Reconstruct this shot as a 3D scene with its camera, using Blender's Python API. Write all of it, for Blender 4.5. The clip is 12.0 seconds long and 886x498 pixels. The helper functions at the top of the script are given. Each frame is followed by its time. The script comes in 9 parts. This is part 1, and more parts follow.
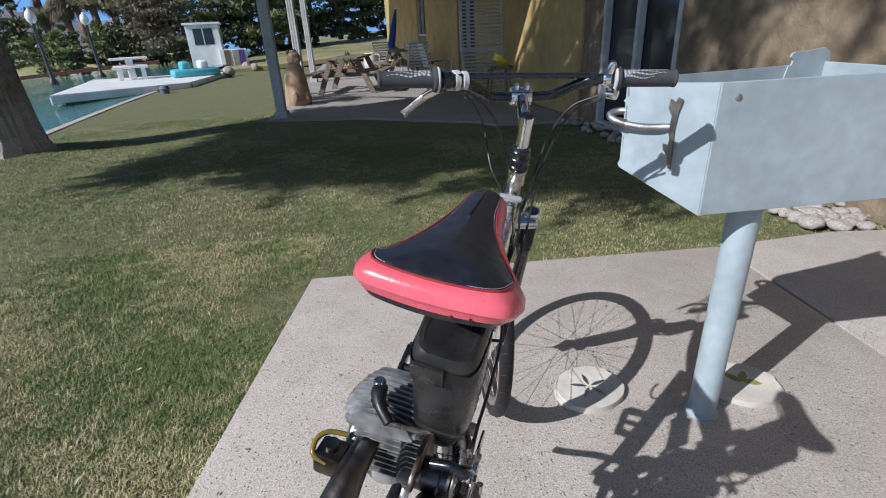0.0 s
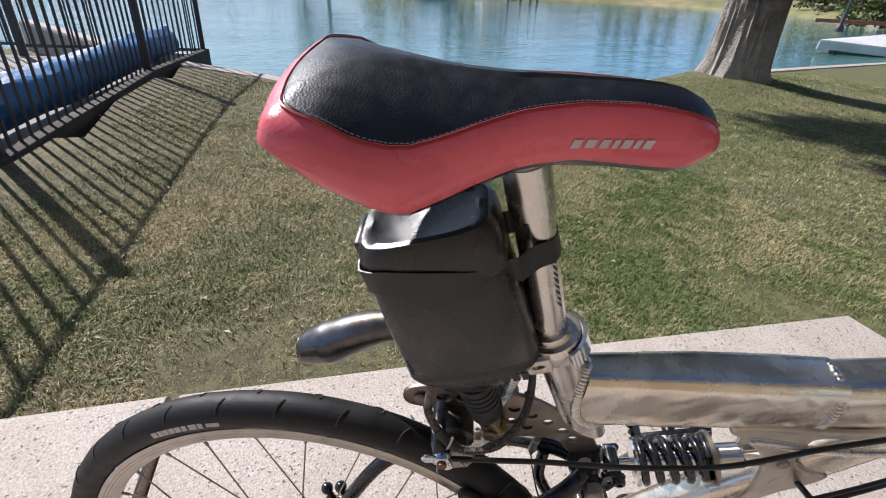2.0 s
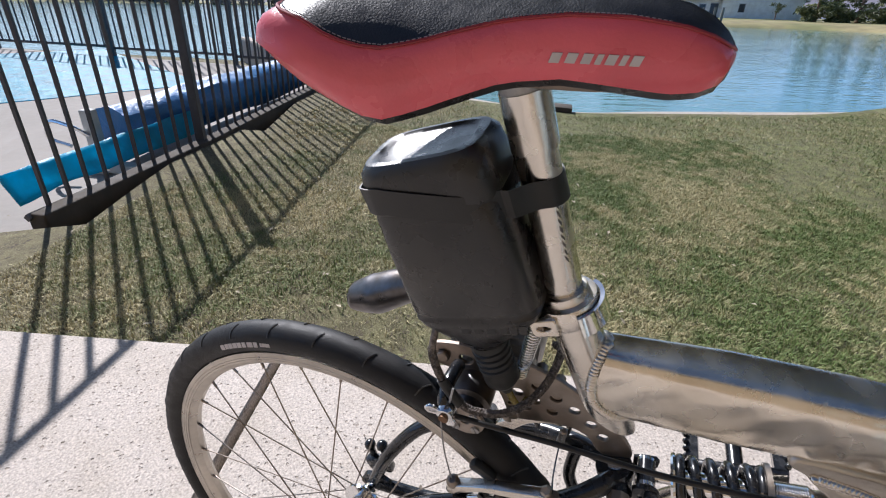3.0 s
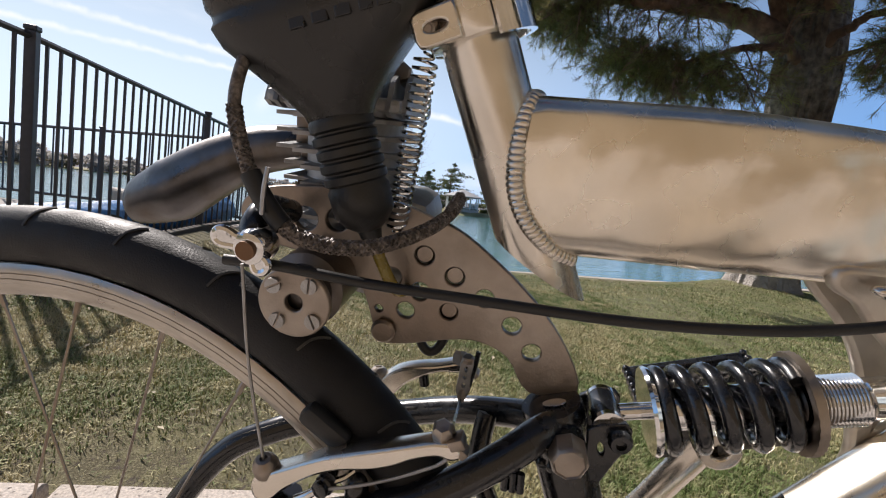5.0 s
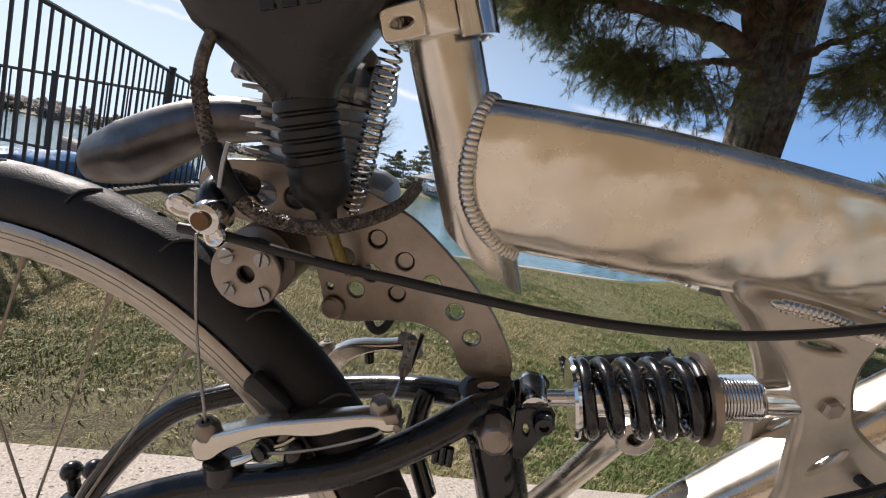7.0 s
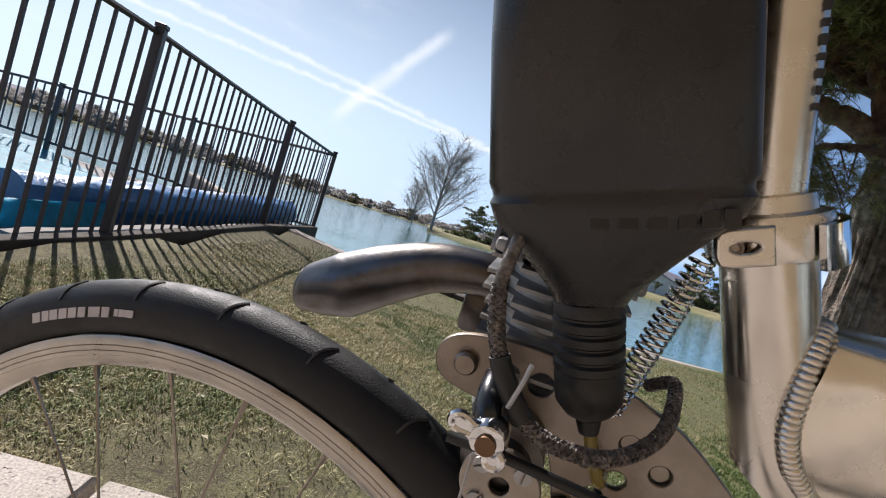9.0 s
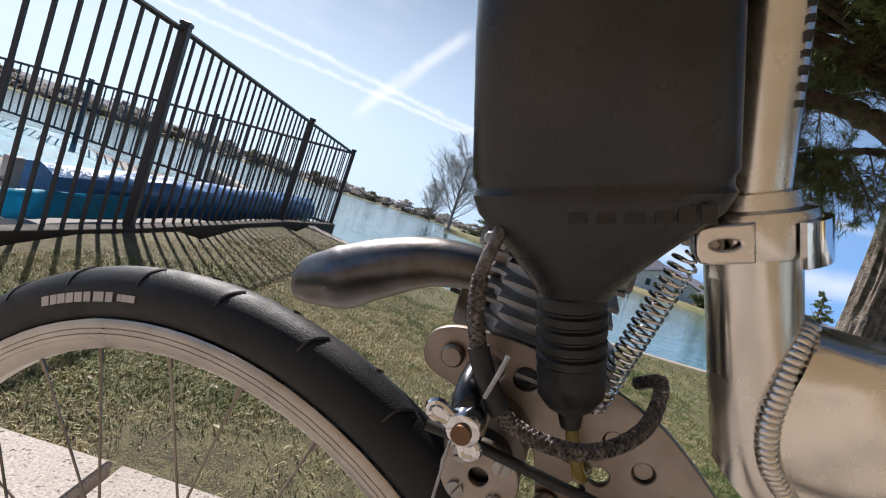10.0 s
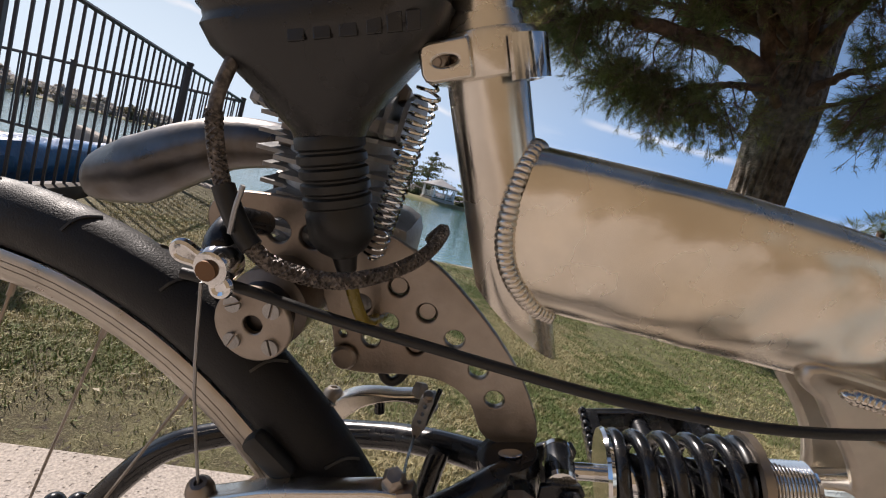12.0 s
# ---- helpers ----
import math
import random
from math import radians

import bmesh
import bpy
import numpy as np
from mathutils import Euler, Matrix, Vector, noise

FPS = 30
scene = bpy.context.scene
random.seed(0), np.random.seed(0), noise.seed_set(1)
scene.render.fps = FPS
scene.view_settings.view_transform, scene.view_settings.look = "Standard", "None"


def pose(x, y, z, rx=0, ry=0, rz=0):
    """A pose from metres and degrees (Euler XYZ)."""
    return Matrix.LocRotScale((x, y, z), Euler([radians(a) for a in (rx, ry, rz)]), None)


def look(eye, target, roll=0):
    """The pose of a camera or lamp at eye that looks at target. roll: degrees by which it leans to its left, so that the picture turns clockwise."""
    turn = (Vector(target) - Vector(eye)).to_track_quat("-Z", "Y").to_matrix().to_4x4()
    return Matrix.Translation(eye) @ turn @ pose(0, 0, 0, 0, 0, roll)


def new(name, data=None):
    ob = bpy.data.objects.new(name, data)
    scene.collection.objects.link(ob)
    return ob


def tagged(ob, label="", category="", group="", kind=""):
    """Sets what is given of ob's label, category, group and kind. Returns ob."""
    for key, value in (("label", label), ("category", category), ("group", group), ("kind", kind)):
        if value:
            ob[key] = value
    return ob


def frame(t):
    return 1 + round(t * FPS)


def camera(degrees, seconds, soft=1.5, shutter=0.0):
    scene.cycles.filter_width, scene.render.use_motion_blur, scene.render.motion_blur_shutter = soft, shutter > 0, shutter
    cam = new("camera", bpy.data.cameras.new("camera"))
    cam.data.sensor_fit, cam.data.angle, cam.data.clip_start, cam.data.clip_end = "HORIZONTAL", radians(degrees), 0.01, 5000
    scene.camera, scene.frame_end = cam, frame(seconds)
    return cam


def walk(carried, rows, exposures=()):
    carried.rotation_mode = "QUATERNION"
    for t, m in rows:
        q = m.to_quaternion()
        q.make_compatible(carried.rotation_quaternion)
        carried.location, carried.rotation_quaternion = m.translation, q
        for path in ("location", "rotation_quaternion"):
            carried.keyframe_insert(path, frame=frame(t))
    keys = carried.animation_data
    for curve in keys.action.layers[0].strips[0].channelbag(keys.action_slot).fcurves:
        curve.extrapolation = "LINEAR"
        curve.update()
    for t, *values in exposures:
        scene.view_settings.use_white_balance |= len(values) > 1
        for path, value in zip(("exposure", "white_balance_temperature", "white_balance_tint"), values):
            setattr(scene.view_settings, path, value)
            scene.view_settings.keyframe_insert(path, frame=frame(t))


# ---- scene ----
cam = camera(84.7, 12.0, 1.1)
PATH = [
    (0, (0.0830, -0.4336, 1.1933), (0.1804, 1.3618, 0.3175), -5.77),
    (0.2, (0.1198, -0.4496, 1.1888), (-0.0330, 1.3738, 0.3815), -5.35),
    (0.3, (0.1352, -0.4402, 1.1778), (-0.1183, 1.3837, 0.3974), -3.72),
    (0.5, (0.1861, -0.4099, 1.1630), (-0.2781, 1.3847, 0.4121), 1.44),
    (0.6, (0.2089, -0.3879, 1.1452), (-0.3617, 1.3790, 0.4019), 3.53),
    (1, (0.2777, -0.2881, 1.1233), (-0.7575, 1.2264, 0.3266), -1.97),
    (1.5, (0.3585, -0.2248, 1.0919), (-1.1297, 0.8408, 0.2860), 4.55),
    (2, (0.3817, -0.1337, 1.0516), (-1.2591, 0.5012, 0.1006), 1.94),
    (2.5, (0.4299, -0.0593, 1.0352), (-1.3029, 0.2749, 0.0941), -5.47),
    (3, (0.4307, -0.0479, 1.0023), (-1.3561, 0.0556, 0.1098), 1.64),
    (3.2, (0.4395, -0.0456, 0.9882), (-1.3972, 0.0994, 0.2102), 2.81),
    (4.8, (0.3369, 0.0085, 0.7254), (-1.5742, 0.5504, 0.4924), 7.23),
    (5, (0.3495, -0.0005, 0.7083), (-1.5650, 0.5506, 0.5332), 6.14),
    (5.5, (0.3718, -0.0082, 0.7135), (-1.5259, 0.6049, 0.5613), 6.80),
    (6, (0.3664, -0.0054, 0.7141), (-1.5175, 0.6457, 0.5506), 7.52),
    (6.5, (0.3738, -0.0108, 0.7158), (-1.4925, 0.6774, 0.5072), 9.50),
    (7, (0.3652, 0.0020, 0.7131), (-1.4960, 0.6999, 0.4919), 11.28),
    (7.5, (0.3238, -0.0304, 0.7349), (-1.5539, 0.6377, 0.5686), 13.60),
    (7.7, (0.3049, -0.0549, 0.7440), (-1.5932, 0.5627, 0.6191), 15.07),
    (9.3, (0.3009, -0.1041, 0.7596), (-1.6739, 0.2014, 0.6769), 18.03),
    (9.5, (0.2991, -0.1066, 0.7598), (-1.6784, 0.1802, 0.6741), 19.43),
    (10, (0.3082, -0.0857, 0.7606), (-1.6666, 0.2142, 0.6587), 17.81),
    (10.5, (0.3188, -0.0597, 0.7551), (-1.6391, 0.3344, 0.6483), 17.41),
    (11, (0.3276, -0.0259, 0.7456), (-1.6032, 0.4821, 0.6267), 14.77),
    (11.5, (0.3319, -0.0081, 0.7387), (-1.5656, 0.6026, 0.5754), 14.62),
    (12, (0.3324, -0.0052, 0.7317), (-1.5394, 0.6708, 0.5332), 14.42),
]
# the lawn and the pavement tilt a little towards the lake
SITE = Matrix.Rotation(radians(2.1), 4, Vector((-0.53, 0.848, 0)))
# the ground itself turns a touch further
GROUND = SITE @ Matrix.Translation((-0.0157, -0.0051, -0.0075)) @ Matrix.Rotation(0.0190, 4, Vector((-0.00993, 0.0161, 0.0015)))
walk(cam, [(t, look(eye, target, roll)) for t, eye, target, roll in PATH], [(0, 0.12, 5900, 11), (1, 0.26, 6300, 13), (2, 0.48, 6300, 14), (3, 0.50, 6100, 13), (5, 0.38, 6800, 14), (5.5, 0.5, 6800, 13), (6.5, 0.36, 6800, 14), (7.5, 0.32, 6800, 14), (9.5, 0.38, 6550, 13), (10.5, 0.36, 6650, 14), (11, 0.42, 6900, 14), (11.5, 0.24, 7000, 15), (12, 0.2, 7000, 16)])

# ---- light ----
SUN_DIR = Vector((-0.662, -0.376, 0.649)).normalized()
world = bpy.data.worlds.new("world")
scene.world = world
world.use_nodes = True
wn, wl = world.node_tree.nodes, world.node_tree.links
wn.clear()
w_out, w_bg, w_sky = wn.new("ShaderNodeOutputWorld"), wn.new("ShaderNodeBackground"), wn.new("ShaderNodeTexSky")
w_sky.sky_type, w_sky.sun_disc = "NISHITA", False
w_sky.sun_elevation, w_sky.sun_rotation = math.asin(SUN_DIR.z), math.atan2(SUN_DIR.x, SUN_DIR.y)
w_sky.air_density, w_sky.dust_density, w_sky.ozone_density = 1.0, 0.3, 2.0
w_bg.inputs[1].default_value = 0.060


def world_band(direction, normal, width, noise_scale, reach):
    """A soft streak of vapour along a great circle, fading away from its middle."""
    geo = wn.new("ShaderNodeTexCoord")
    warp = wn.new("ShaderNodeTexNoise")
    warp.inputs["Scale"].default_value, warp.inputs["Detail"].default_value = noise_scale, 6
    wl.new(geo.outputs["Generated"], warp.inputs["Vector"])
    dot = wn.new("ShaderNodeVectorMath")
    dot.operation = "DOT_PRODUCT"
    wl.new(geo.outputs["Generated"], dot.inputs[0])
    dot.inputs[1].default_value = normal
    off = wn.new("ShaderNodeMath")
    off.operation = "MULTIPLY_ADD"
    wl.new(warp.outputs[0], off.inputs[0])
    off.inputs[1].default_value = width * 1.6
    wl.new(dot.outputs["Value"], off.inputs[2])
    sub = wn.new("ShaderNodeMath")
    sub.operation = "SUBTRACT"
    wl.new(off.outputs[0], sub.inputs[0])
    sub.inputs[1].default_value = width * 0.8
    ab = wn.new("ShaderNodeMath")
    ab.operation = "ABSOLUTE"
    wl.new(sub.outputs[0], ab.inputs[0])
    core = wn.new("ShaderNodeMapRange")
    core.interpolation_type = "SMOOTHSTEP"
    wl.new(ab.outputs[0], core.inputs[0])
    core.inputs[1].default_value, core.inputs[2].default_value = 0.0, width
    core.inputs[3].default_value, core.inputs[4].default_value = 1.0, 0.0
    near = wn.new("ShaderNodeVectorMath")
    near.operation = "DOT_PRODUCT"
    wl.new(geo.outputs["Generated"], near.inputs[0])
    near.inputs[1].default_value = direction
    fade = wn.new("ShaderNodeMapRange")
    fade.interpolation_type = "SMOOTHSTEP"
    wl.new(near.outputs["Value"], fade.inputs[0])
    fade.inputs[1].default_value, fade.inputs[2].default_value = math.cos(radians(reach)), math.cos(radians(reach * 0.6))
    mul = wn.new("ShaderNodeMath")
    mul.operation = "MULTIPLY"
    wl.new(core.outputs[0], mul.inputs[0])
    wl.new(fade.outputs[0], mul.inputs[1])
    mul2 = wn.new("ShaderNodeMath")
    mul2.operation = "MULTIPLY"
    wl.new(mul.outputs[0], mul2.inputs[0])
    wl.new(warp.outputs[0], mul2.inputs[1])
    return mul2


def sky_dir(az, el):
    a, e = radians(az), radians(el)
    return Vector((math.cos(e) * math.cos(a), math.cos(e) * math.sin(a), math.sin(e)))


def streak(az0, el0, az1, el1, width, scale, reach):
    a, b = sky_dir(az0, el0), sky_dir(az1, el1)
    return world_band((a + b).normalized(), a.cross(b).normalized(), width, scale, reach)


# thin high cloud: a low bank, two parallel trails and a crossing wisp
w_geo = wn.new("ShaderNodeTexCoord")
w_map = wn.new("ShaderNodeMapping")
w_map.inputs["Scale"].default_value = (1.2, 1.2, 5.0)
w_noise = wn.new("ShaderNodeTexNoise")
w_noise.inputs["Scale"].default_value, w_noise.inputs["Detail"].default_value, w_noise.inputs["Roughness"].default_value = 1.6, 8, 0.55
wl.new(w_geo.outputs["Generated"], w_map.inputs[0])
wl.new(w_map.outputs[0], w_noise.inputs["Vector"])
w_ramp = wn.new("ShaderNodeMapRange")
w_ramp.interpolation_type = "SMOOTHSTEP"
wl.new(w_noise.outputs[0], w_ramp.inputs[0])
w_ramp.inputs[1].default_value, w_ramp.inputs[2].default_value, w_ramp.inputs[3].default_value, w_ramp.inputs[4].default_value = 0.56, 0.78, 0.0, 0.42
w_sum = w_ramp
for args in ((206, 11.9, 172, 10.5, 0.008, 34, 30), (206, 13.9, 171, 10.9, 0.009, 34, 30), (185.6, 8.6, 176, 20.5, 0.020, 12, 9), (150, 4.5, 118, 5.5, 0.035, 9, 34), (146, 12.0, 134, 11.0, 0.010, 14, 9)):
    band = streak(*args)
    add = wn.new("ShaderNodeMath")
    add.operation, add.use_clamp = "ADD", True
    wl.new(w_sum.outputs[0], add.inputs[0])
    wl.new(band.outputs[0], add.inputs[1])
    w_sum = add
w_mix = wn.new("ShaderNodeMixRGB")
wl.new(w_sum.outputs[0], w_mix.inputs[0])
# bluish haze low over the lake
w_sep, w_haze, w_low = wn.new("ShaderNodeSeparateXYZ"), wn.new("ShaderNodeMapRange"), wn.new("ShaderNodeMixRGB")
wl.new(w_geo.outputs["Generated"], w_sep.inputs[0])
wl.new(w_sep.outputs["Z"], w_haze.inputs[0])
w_haze.interpolation_type = "SMOOTHSTEP"
w_haze.inputs[1].default_value, w_haze.inputs[2].default_value, w_haze.inputs[3].default_value, w_haze.inputs[4].default_value = 0.0, 0.62, 0.9, 0.0
wl.new(w_haze.outputs[0], w_low.inputs[0])
wl.new(w_sky.outputs[0], w_low.inputs[1])
w_toward, w_glow, w_tint = wn.new("ShaderNodeVectorMath"), wn.new("ShaderNodeMapRange"), wn.new("ShaderNodeMixRGB")
w_toward.operation = "DOT_PRODUCT"
wl.new(w_geo.outputs["Generated"], w_toward.inputs[0])
w_toward.inputs[1].default_value = SUN_DIR
wl.new(w_toward.outputs["Value"], w_glow.inputs[0])
w_glow.interpolation_type = "SMOOTHSTEP"
w_glow.inputs[1].default_value, w_glow.inputs[2].default_value = 0.15, 0.92
wl.new(w_glow.outputs[0], w_tint.inputs[0])
w_tint.inputs[1].default_value = (2.9, 6.6, 13.6, 1)
w_tint.inputs[2].default_value = (11.0, 13.6, 16.2, 1)
wl.new(w_tint.outputs[0], w_low.inputs[2])
wl.new(w_low.outputs[0], w_mix.inputs[1])
w_mix.inputs[2].default_value = (13.5, 14.2, 15.2, 1)
wl.new(w_mix.outputs[0], w_bg.inputs[0])
wl.new(w_bg.outputs[0], w_out.inputs[0])

sun_data = bpy.data.lights.new("sun", "SUN")
sun_data.energy, sun_data.angle, sun_data.color = 5.0, radians(0.53), (1.0, 0.965, 0.93)
sun = new("sun", sun_data)
sun.matrix_world = look(SUN_DIR * 60, (0, 0, 0))

# ---- materials ----


def surf(name, base, rough=0.5, metal=0.0, var=0.18, scale=18.0, bump=0.15, bscale=160.0, second=None, mix_scale=None, coat=0.0, rvar=0.1, dist=0.002, world_space=False):
    """A surface with colour varied at two scales, uneven gloss and fine relief."""
    m = bpy.data.materials.new(name)
    m.use_nodes = True
    n, l = m.node_tree.nodes, m.node_tree.links
    b = n["Principled BSDF"]
    tc = n.new("ShaderNodeNewGeometry" if world_space else "ShaderNodeTexCoord")
    co = tc.outputs["Position"] if world_space else tc.outputs["Object"]
    big, small, fine = n.new("ShaderNodeTexNoise"), n.new("ShaderNodeTexNoise"), n.new("ShaderNodeTexNoise")
    for node, sc, det in ((big, mix_scale or scale * 0.2, 4), (small, scale, 6), (fine, bscale, 5)):
        node.inputs["Scale"].default_value, node.inputs["Detail"].default_value = sc, det
        l.new(co, node.inputs["Vector"])
    tone = n.new("ShaderNodeMixRGB")
    tone.inputs[1].default_value = (*base, 1)
    tone.inputs[2].default_value = (*(second or [c * 0.8 for c in base]), 1)
    fac = n.new("ShaderNodeMapRange")
    fac.inputs[1].default_value, fac.inputs[2].default_value = 0.4, 0.62
    l.new(big.outputs[0], fac.inputs[0])
    l.new(fac.outputs[0], tone.inputs[0])
    grain = n.new("ShaderNodeMapRange")
    grain.inputs[1].default_value, grain.inputs[2].default_value = 0.3, 0.7
    grain.inputs[3].default_value, grain.inputs[4].default_value = 1 - var, 1 + var
    l.new(small.outputs[0], grain.inputs[0])
    mul = n.new("ShaderNodeMixRGB")
    mul.blend_type = "MULTIPLY"
    mul.inputs[0].default_value = 1
    l.new(tone.outputs[0], mul.inputs[1])
    l.new(grain.outputs[0], mul.inputs[2])
    l.new(mul.outputs[0], b.inputs["Base Color"])
    gloss = n.new("ShaderNodeMapRange")
    gloss.inputs[1].default_value, gloss.inputs[2].default_value = 0.3, 0.7
    gloss.inputs[3].default_value, gloss.inputs[4].default_value = max(rough - rvar, 0.02), min(rough + rvar, 1)
    l.new(small.outputs[0], gloss.inputs[0])
    l.new(gloss.outputs[0], b.inputs["Roughness"])
    b.inputs["Metallic"].default_value = metal
    b.inputs["Coat Weight"].default_value = coat
    if bump:
        bp = n.new("ShaderNodeBump")
        bp.inputs["Strength"].default_value, bp.inputs["Distance"].default_value = bump, dist
        l.new(fine.outputs[0], bp.inputs["Height"])
        l.new(bp.outputs[0], b.inputs["Normal"])
    return m


M_ALU = surf("polished_aluminium", (0.74, 0.70, 0.64), 0.24, 1.0, 0.08, 40, 0.05, 14, rvar=0.08, dist=0.01, second=(0.66, 0.61, 0.54), mix_scale=9)
M_RIM = surf("worn_rim_aluminium", (0.52, 0.475, 0.42), 0.36, 1.0, 0.12, 60, 0.06, 300)
M_TUBE = surf("hammered_aluminium", (0.80, 0.745, 0.66), 0.26, 1.0, 0.12, 30, 0.05, 40, rvar=0.06, dist=0.004, second=(0.68, 0.61, 0.50), mix_scale=10)
M_FORGED = surf("satin_forged_aluminium", (0.62, 0.575, 0.51), 0.42, 1.0, 0.12, 50, 0.15, 260, second=(0.54, 0.49, 0.43), mix_scale=20)
M_CHROME = surf("chrome", (0.8, 0.8, 0.8), 0.1, 1.0, 0.05, 60, 0.02, 300, rvar=0.05)
M_STEEL = surf("worn_steel_plate", (0.36, 0.315, 0.275), 0.42, 1.0, 0.18, 60, 0.12, 500, second=(0.25, 0.205, 0.17), rvar=0.1)
M_BLACK_METAL = surf("black_painted_metal", (0.010, 0.011, 0.014), 0.24, 0.0, 0.3, 80, 0.05, 300, coat=0.3)
M_RUBBER = surf("tyre_rubber", (0.009, 0.009, 0.010), 0.55, 0.0, 0.25, 60, 0.25, 900, second=(0.016, 0.015, 0.015))
M_RUBBER.node_tree.nodes["Principled BSDF"].inputs["Specular IOR Level"].default_value = 0.32
M_SOFT_BLACK = surf("black_plastic", (0.013, 0.013, 0.014), 0.29, 0.0, 0.2, 50, 0.12, 1500, second=(0.03, 0.028, 0.026))
M_RUBBER_NECK = surf("black_rubber", (0.012, 0.012, 0.012), 0.45, 0.0, 0.2, 60, 0.1, 700)
M_LEATHER = surf("black_vinyl", (0.013, 0.015, 0.021), 0.40, 0.0, 0.25, 90, 0.3, 800, rvar=0.08, dist=0.001)
M_RED = surf("red_vinyl", (0.72, 0.125, 0.155), 0.28, 0.0, 0.12, 20, 0.12, 500, second=(0.62, 0.09, 0.115))
M_CAST = surf("cast_aluminium", (0.42, 0.42, 0.43), 0.5, 1.0, 0.2, 90, 0.3, 600, second=(0.33, 0.32, 0.31))
M_FIN = surf("cast_engine_alloy", (0.46, 0.46, 0.46), 0.5, 0.6, 0.2, 90, 0.2, 600, second=(0.19, 0.19, 0.19))
M_BURNT = surf("heat_stained_steel", (0.15, 0.145, 0.15), 0.36, 1.0, 0.3, 30, 0.12, 200, second=(0.10, 0.083, 0.068), mix_scale=26)
M_BRAID = surf("braided_sleeve", (0.075, 0.064, 0.057), 0.42, 0.3, 0.5, 420, 0.4, 700, second=(0.17, 0.145, 0.13), mix_scale=260, dist=0.002)
M_WHITE_PRINT = surf("white_print", (0.60, 0.55, 0.54), 0.5, 0, 0.1, 60, 0)
M_DARK_PRINT = surf("dark_print", (0.05, 0.05, 0.05), 0.5, 0, 0.1, 60, 0)
M_GRIP_GREY = surf("grey_grip_rubber", (0.33, 0.34, 0.35), 0.7, 0, 0.1, 90, 0.2, 900)
M_GRIP_DARK = surf("dark_grip_rubber", (0.05, 0.05, 0.055), 0.75, 0, 0.2, 90, 0.3, 900)
M_FUEL = surf("amber_fuel_hose", (0.20, 0.15, 0.025), 0.25, 0, 0.1, 50, 0)
M_CONC = surf("rough_concrete", (0.47, 0.415, 0.37), 0.9, 0, 0.34, 190, 0.8, 210, second=(0.43, 0.375, 0.325), mix_scale=5.5, dist=0.003, world_space=True)
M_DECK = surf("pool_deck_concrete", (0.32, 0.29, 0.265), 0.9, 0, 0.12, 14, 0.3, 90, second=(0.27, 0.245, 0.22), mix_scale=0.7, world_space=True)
M_LAWN = bpy.data.materials.new("lawn_thatch")
M_BARK = surf("pale_bark", (0.15, 0.112, 0.086), 0.95, 0, 0.6, 11, 1.0, 40, second=(0.24, 0.20, 0.165), mix_scale=2.0, dist=0.03)
M_BARK_DARK = surf("brown_bark", (0.25, 0.145, 0.095), 0.95, 0, 0.4, 9, 1.0, 40, second=(0.12, 0.068, 0.045), mix_scale=3.0, dist=0.03)
M_NEEDLE = surf("pine_needles", (0.26, 0.27, 0.095), 0.6, 0, 0.4, 3, 0, second=(0.24, 0.21, 0.085), mix_scale=1.2)
M_NEEDLE_DRY = surf("dry_pine_needles", (0.19, 0.13, 0.07), 0.7, 0, 0.3, 3, 0)
M_IRON = surf("dark_fence_paint", (0.05, 0.05, 0.06), 0.45, 0.0, 0.2, 40, 0.1, 200)
M_COVER = surf("blue_pool_cover", (0.015, 0.15, 0.40), 0.42, 0, 0.25, 12, 0.5, 30, second=(0.015, 0.10, 0.26), mix_scale=3, dist=0.02)
M_COVER_LIGHT = surf("turquoise_pool_cover", (0.03, 0.50, 0.70), 0.4, 0, 0.2, 9, 0.5, 25, second=(0.02, 0.40, 0.60), dist=0.02)
M_WHITE = surf("white_paint", (0.78, 0.78, 0.76), 0.55, 0, 0.06, 9, 0.1, 60, second=(0.68, 0.67, 0.64), mix_scale=1.5)
M_GREY_WHITE = surf("weathered_white_wood", (0.52, 0.53, 0.52), 0.7, 0, 0.12, 12, 0.3, 80, second=(0.42, 0.43, 0.42), mix_scale=2)
M_GRILL = surf("pale_blue_grey_painted_steel", (0.36, 0.42, 0.44), 0.5, 0.0, 0.09, 26, 0.15, 120, second=(0.31, 0.365, 0.385), mix_scale=5)
M_STUCCO = surf("tan_stucco", (0.21, 0.16, 0.105), 0.95, 0, 0.3, 9, 0.9, 45, second=(0.18, 0.135, 0.085), mix_scale=2.2, dist=0.01)
M_YELLOW = surf("ochre_wall_paint", (0.44, 0.32, 0.13), 0.9, 0, 0.12, 6, 0.3, 60)
M_ROCK = surf("river_rock", (0.30, 0.26, 0.23), 0.85, 0, 0.3, 9, 0.5, 60, second=(0.42, 0.37, 0.33), mix_scale=5)
M_WOOD = surf("grey_weathered_wood", (0.20, 0.165, 0.13), 0.85, 0, 0.3, 20, 0.4, 120, second=(0.15, 0.12, 0.095))
M_ROOF = surf("pale_roof_tiles", (0.42, 0.41, 0.40), 0.85, 0, 0.12, 8, 0.3, 20)
M_WINDOW = surf("dark_window_glass", (0.03, 0.04, 0.045), 0.06, 0, 0.1, 3, 0)
M_LEAF = surf("green_foliage", (0.14, 0.175, 0.058), 0.65, 0, 0.4, 2, 0, second=(0.17, 0.175, 0.065), mix_scale=0.7)
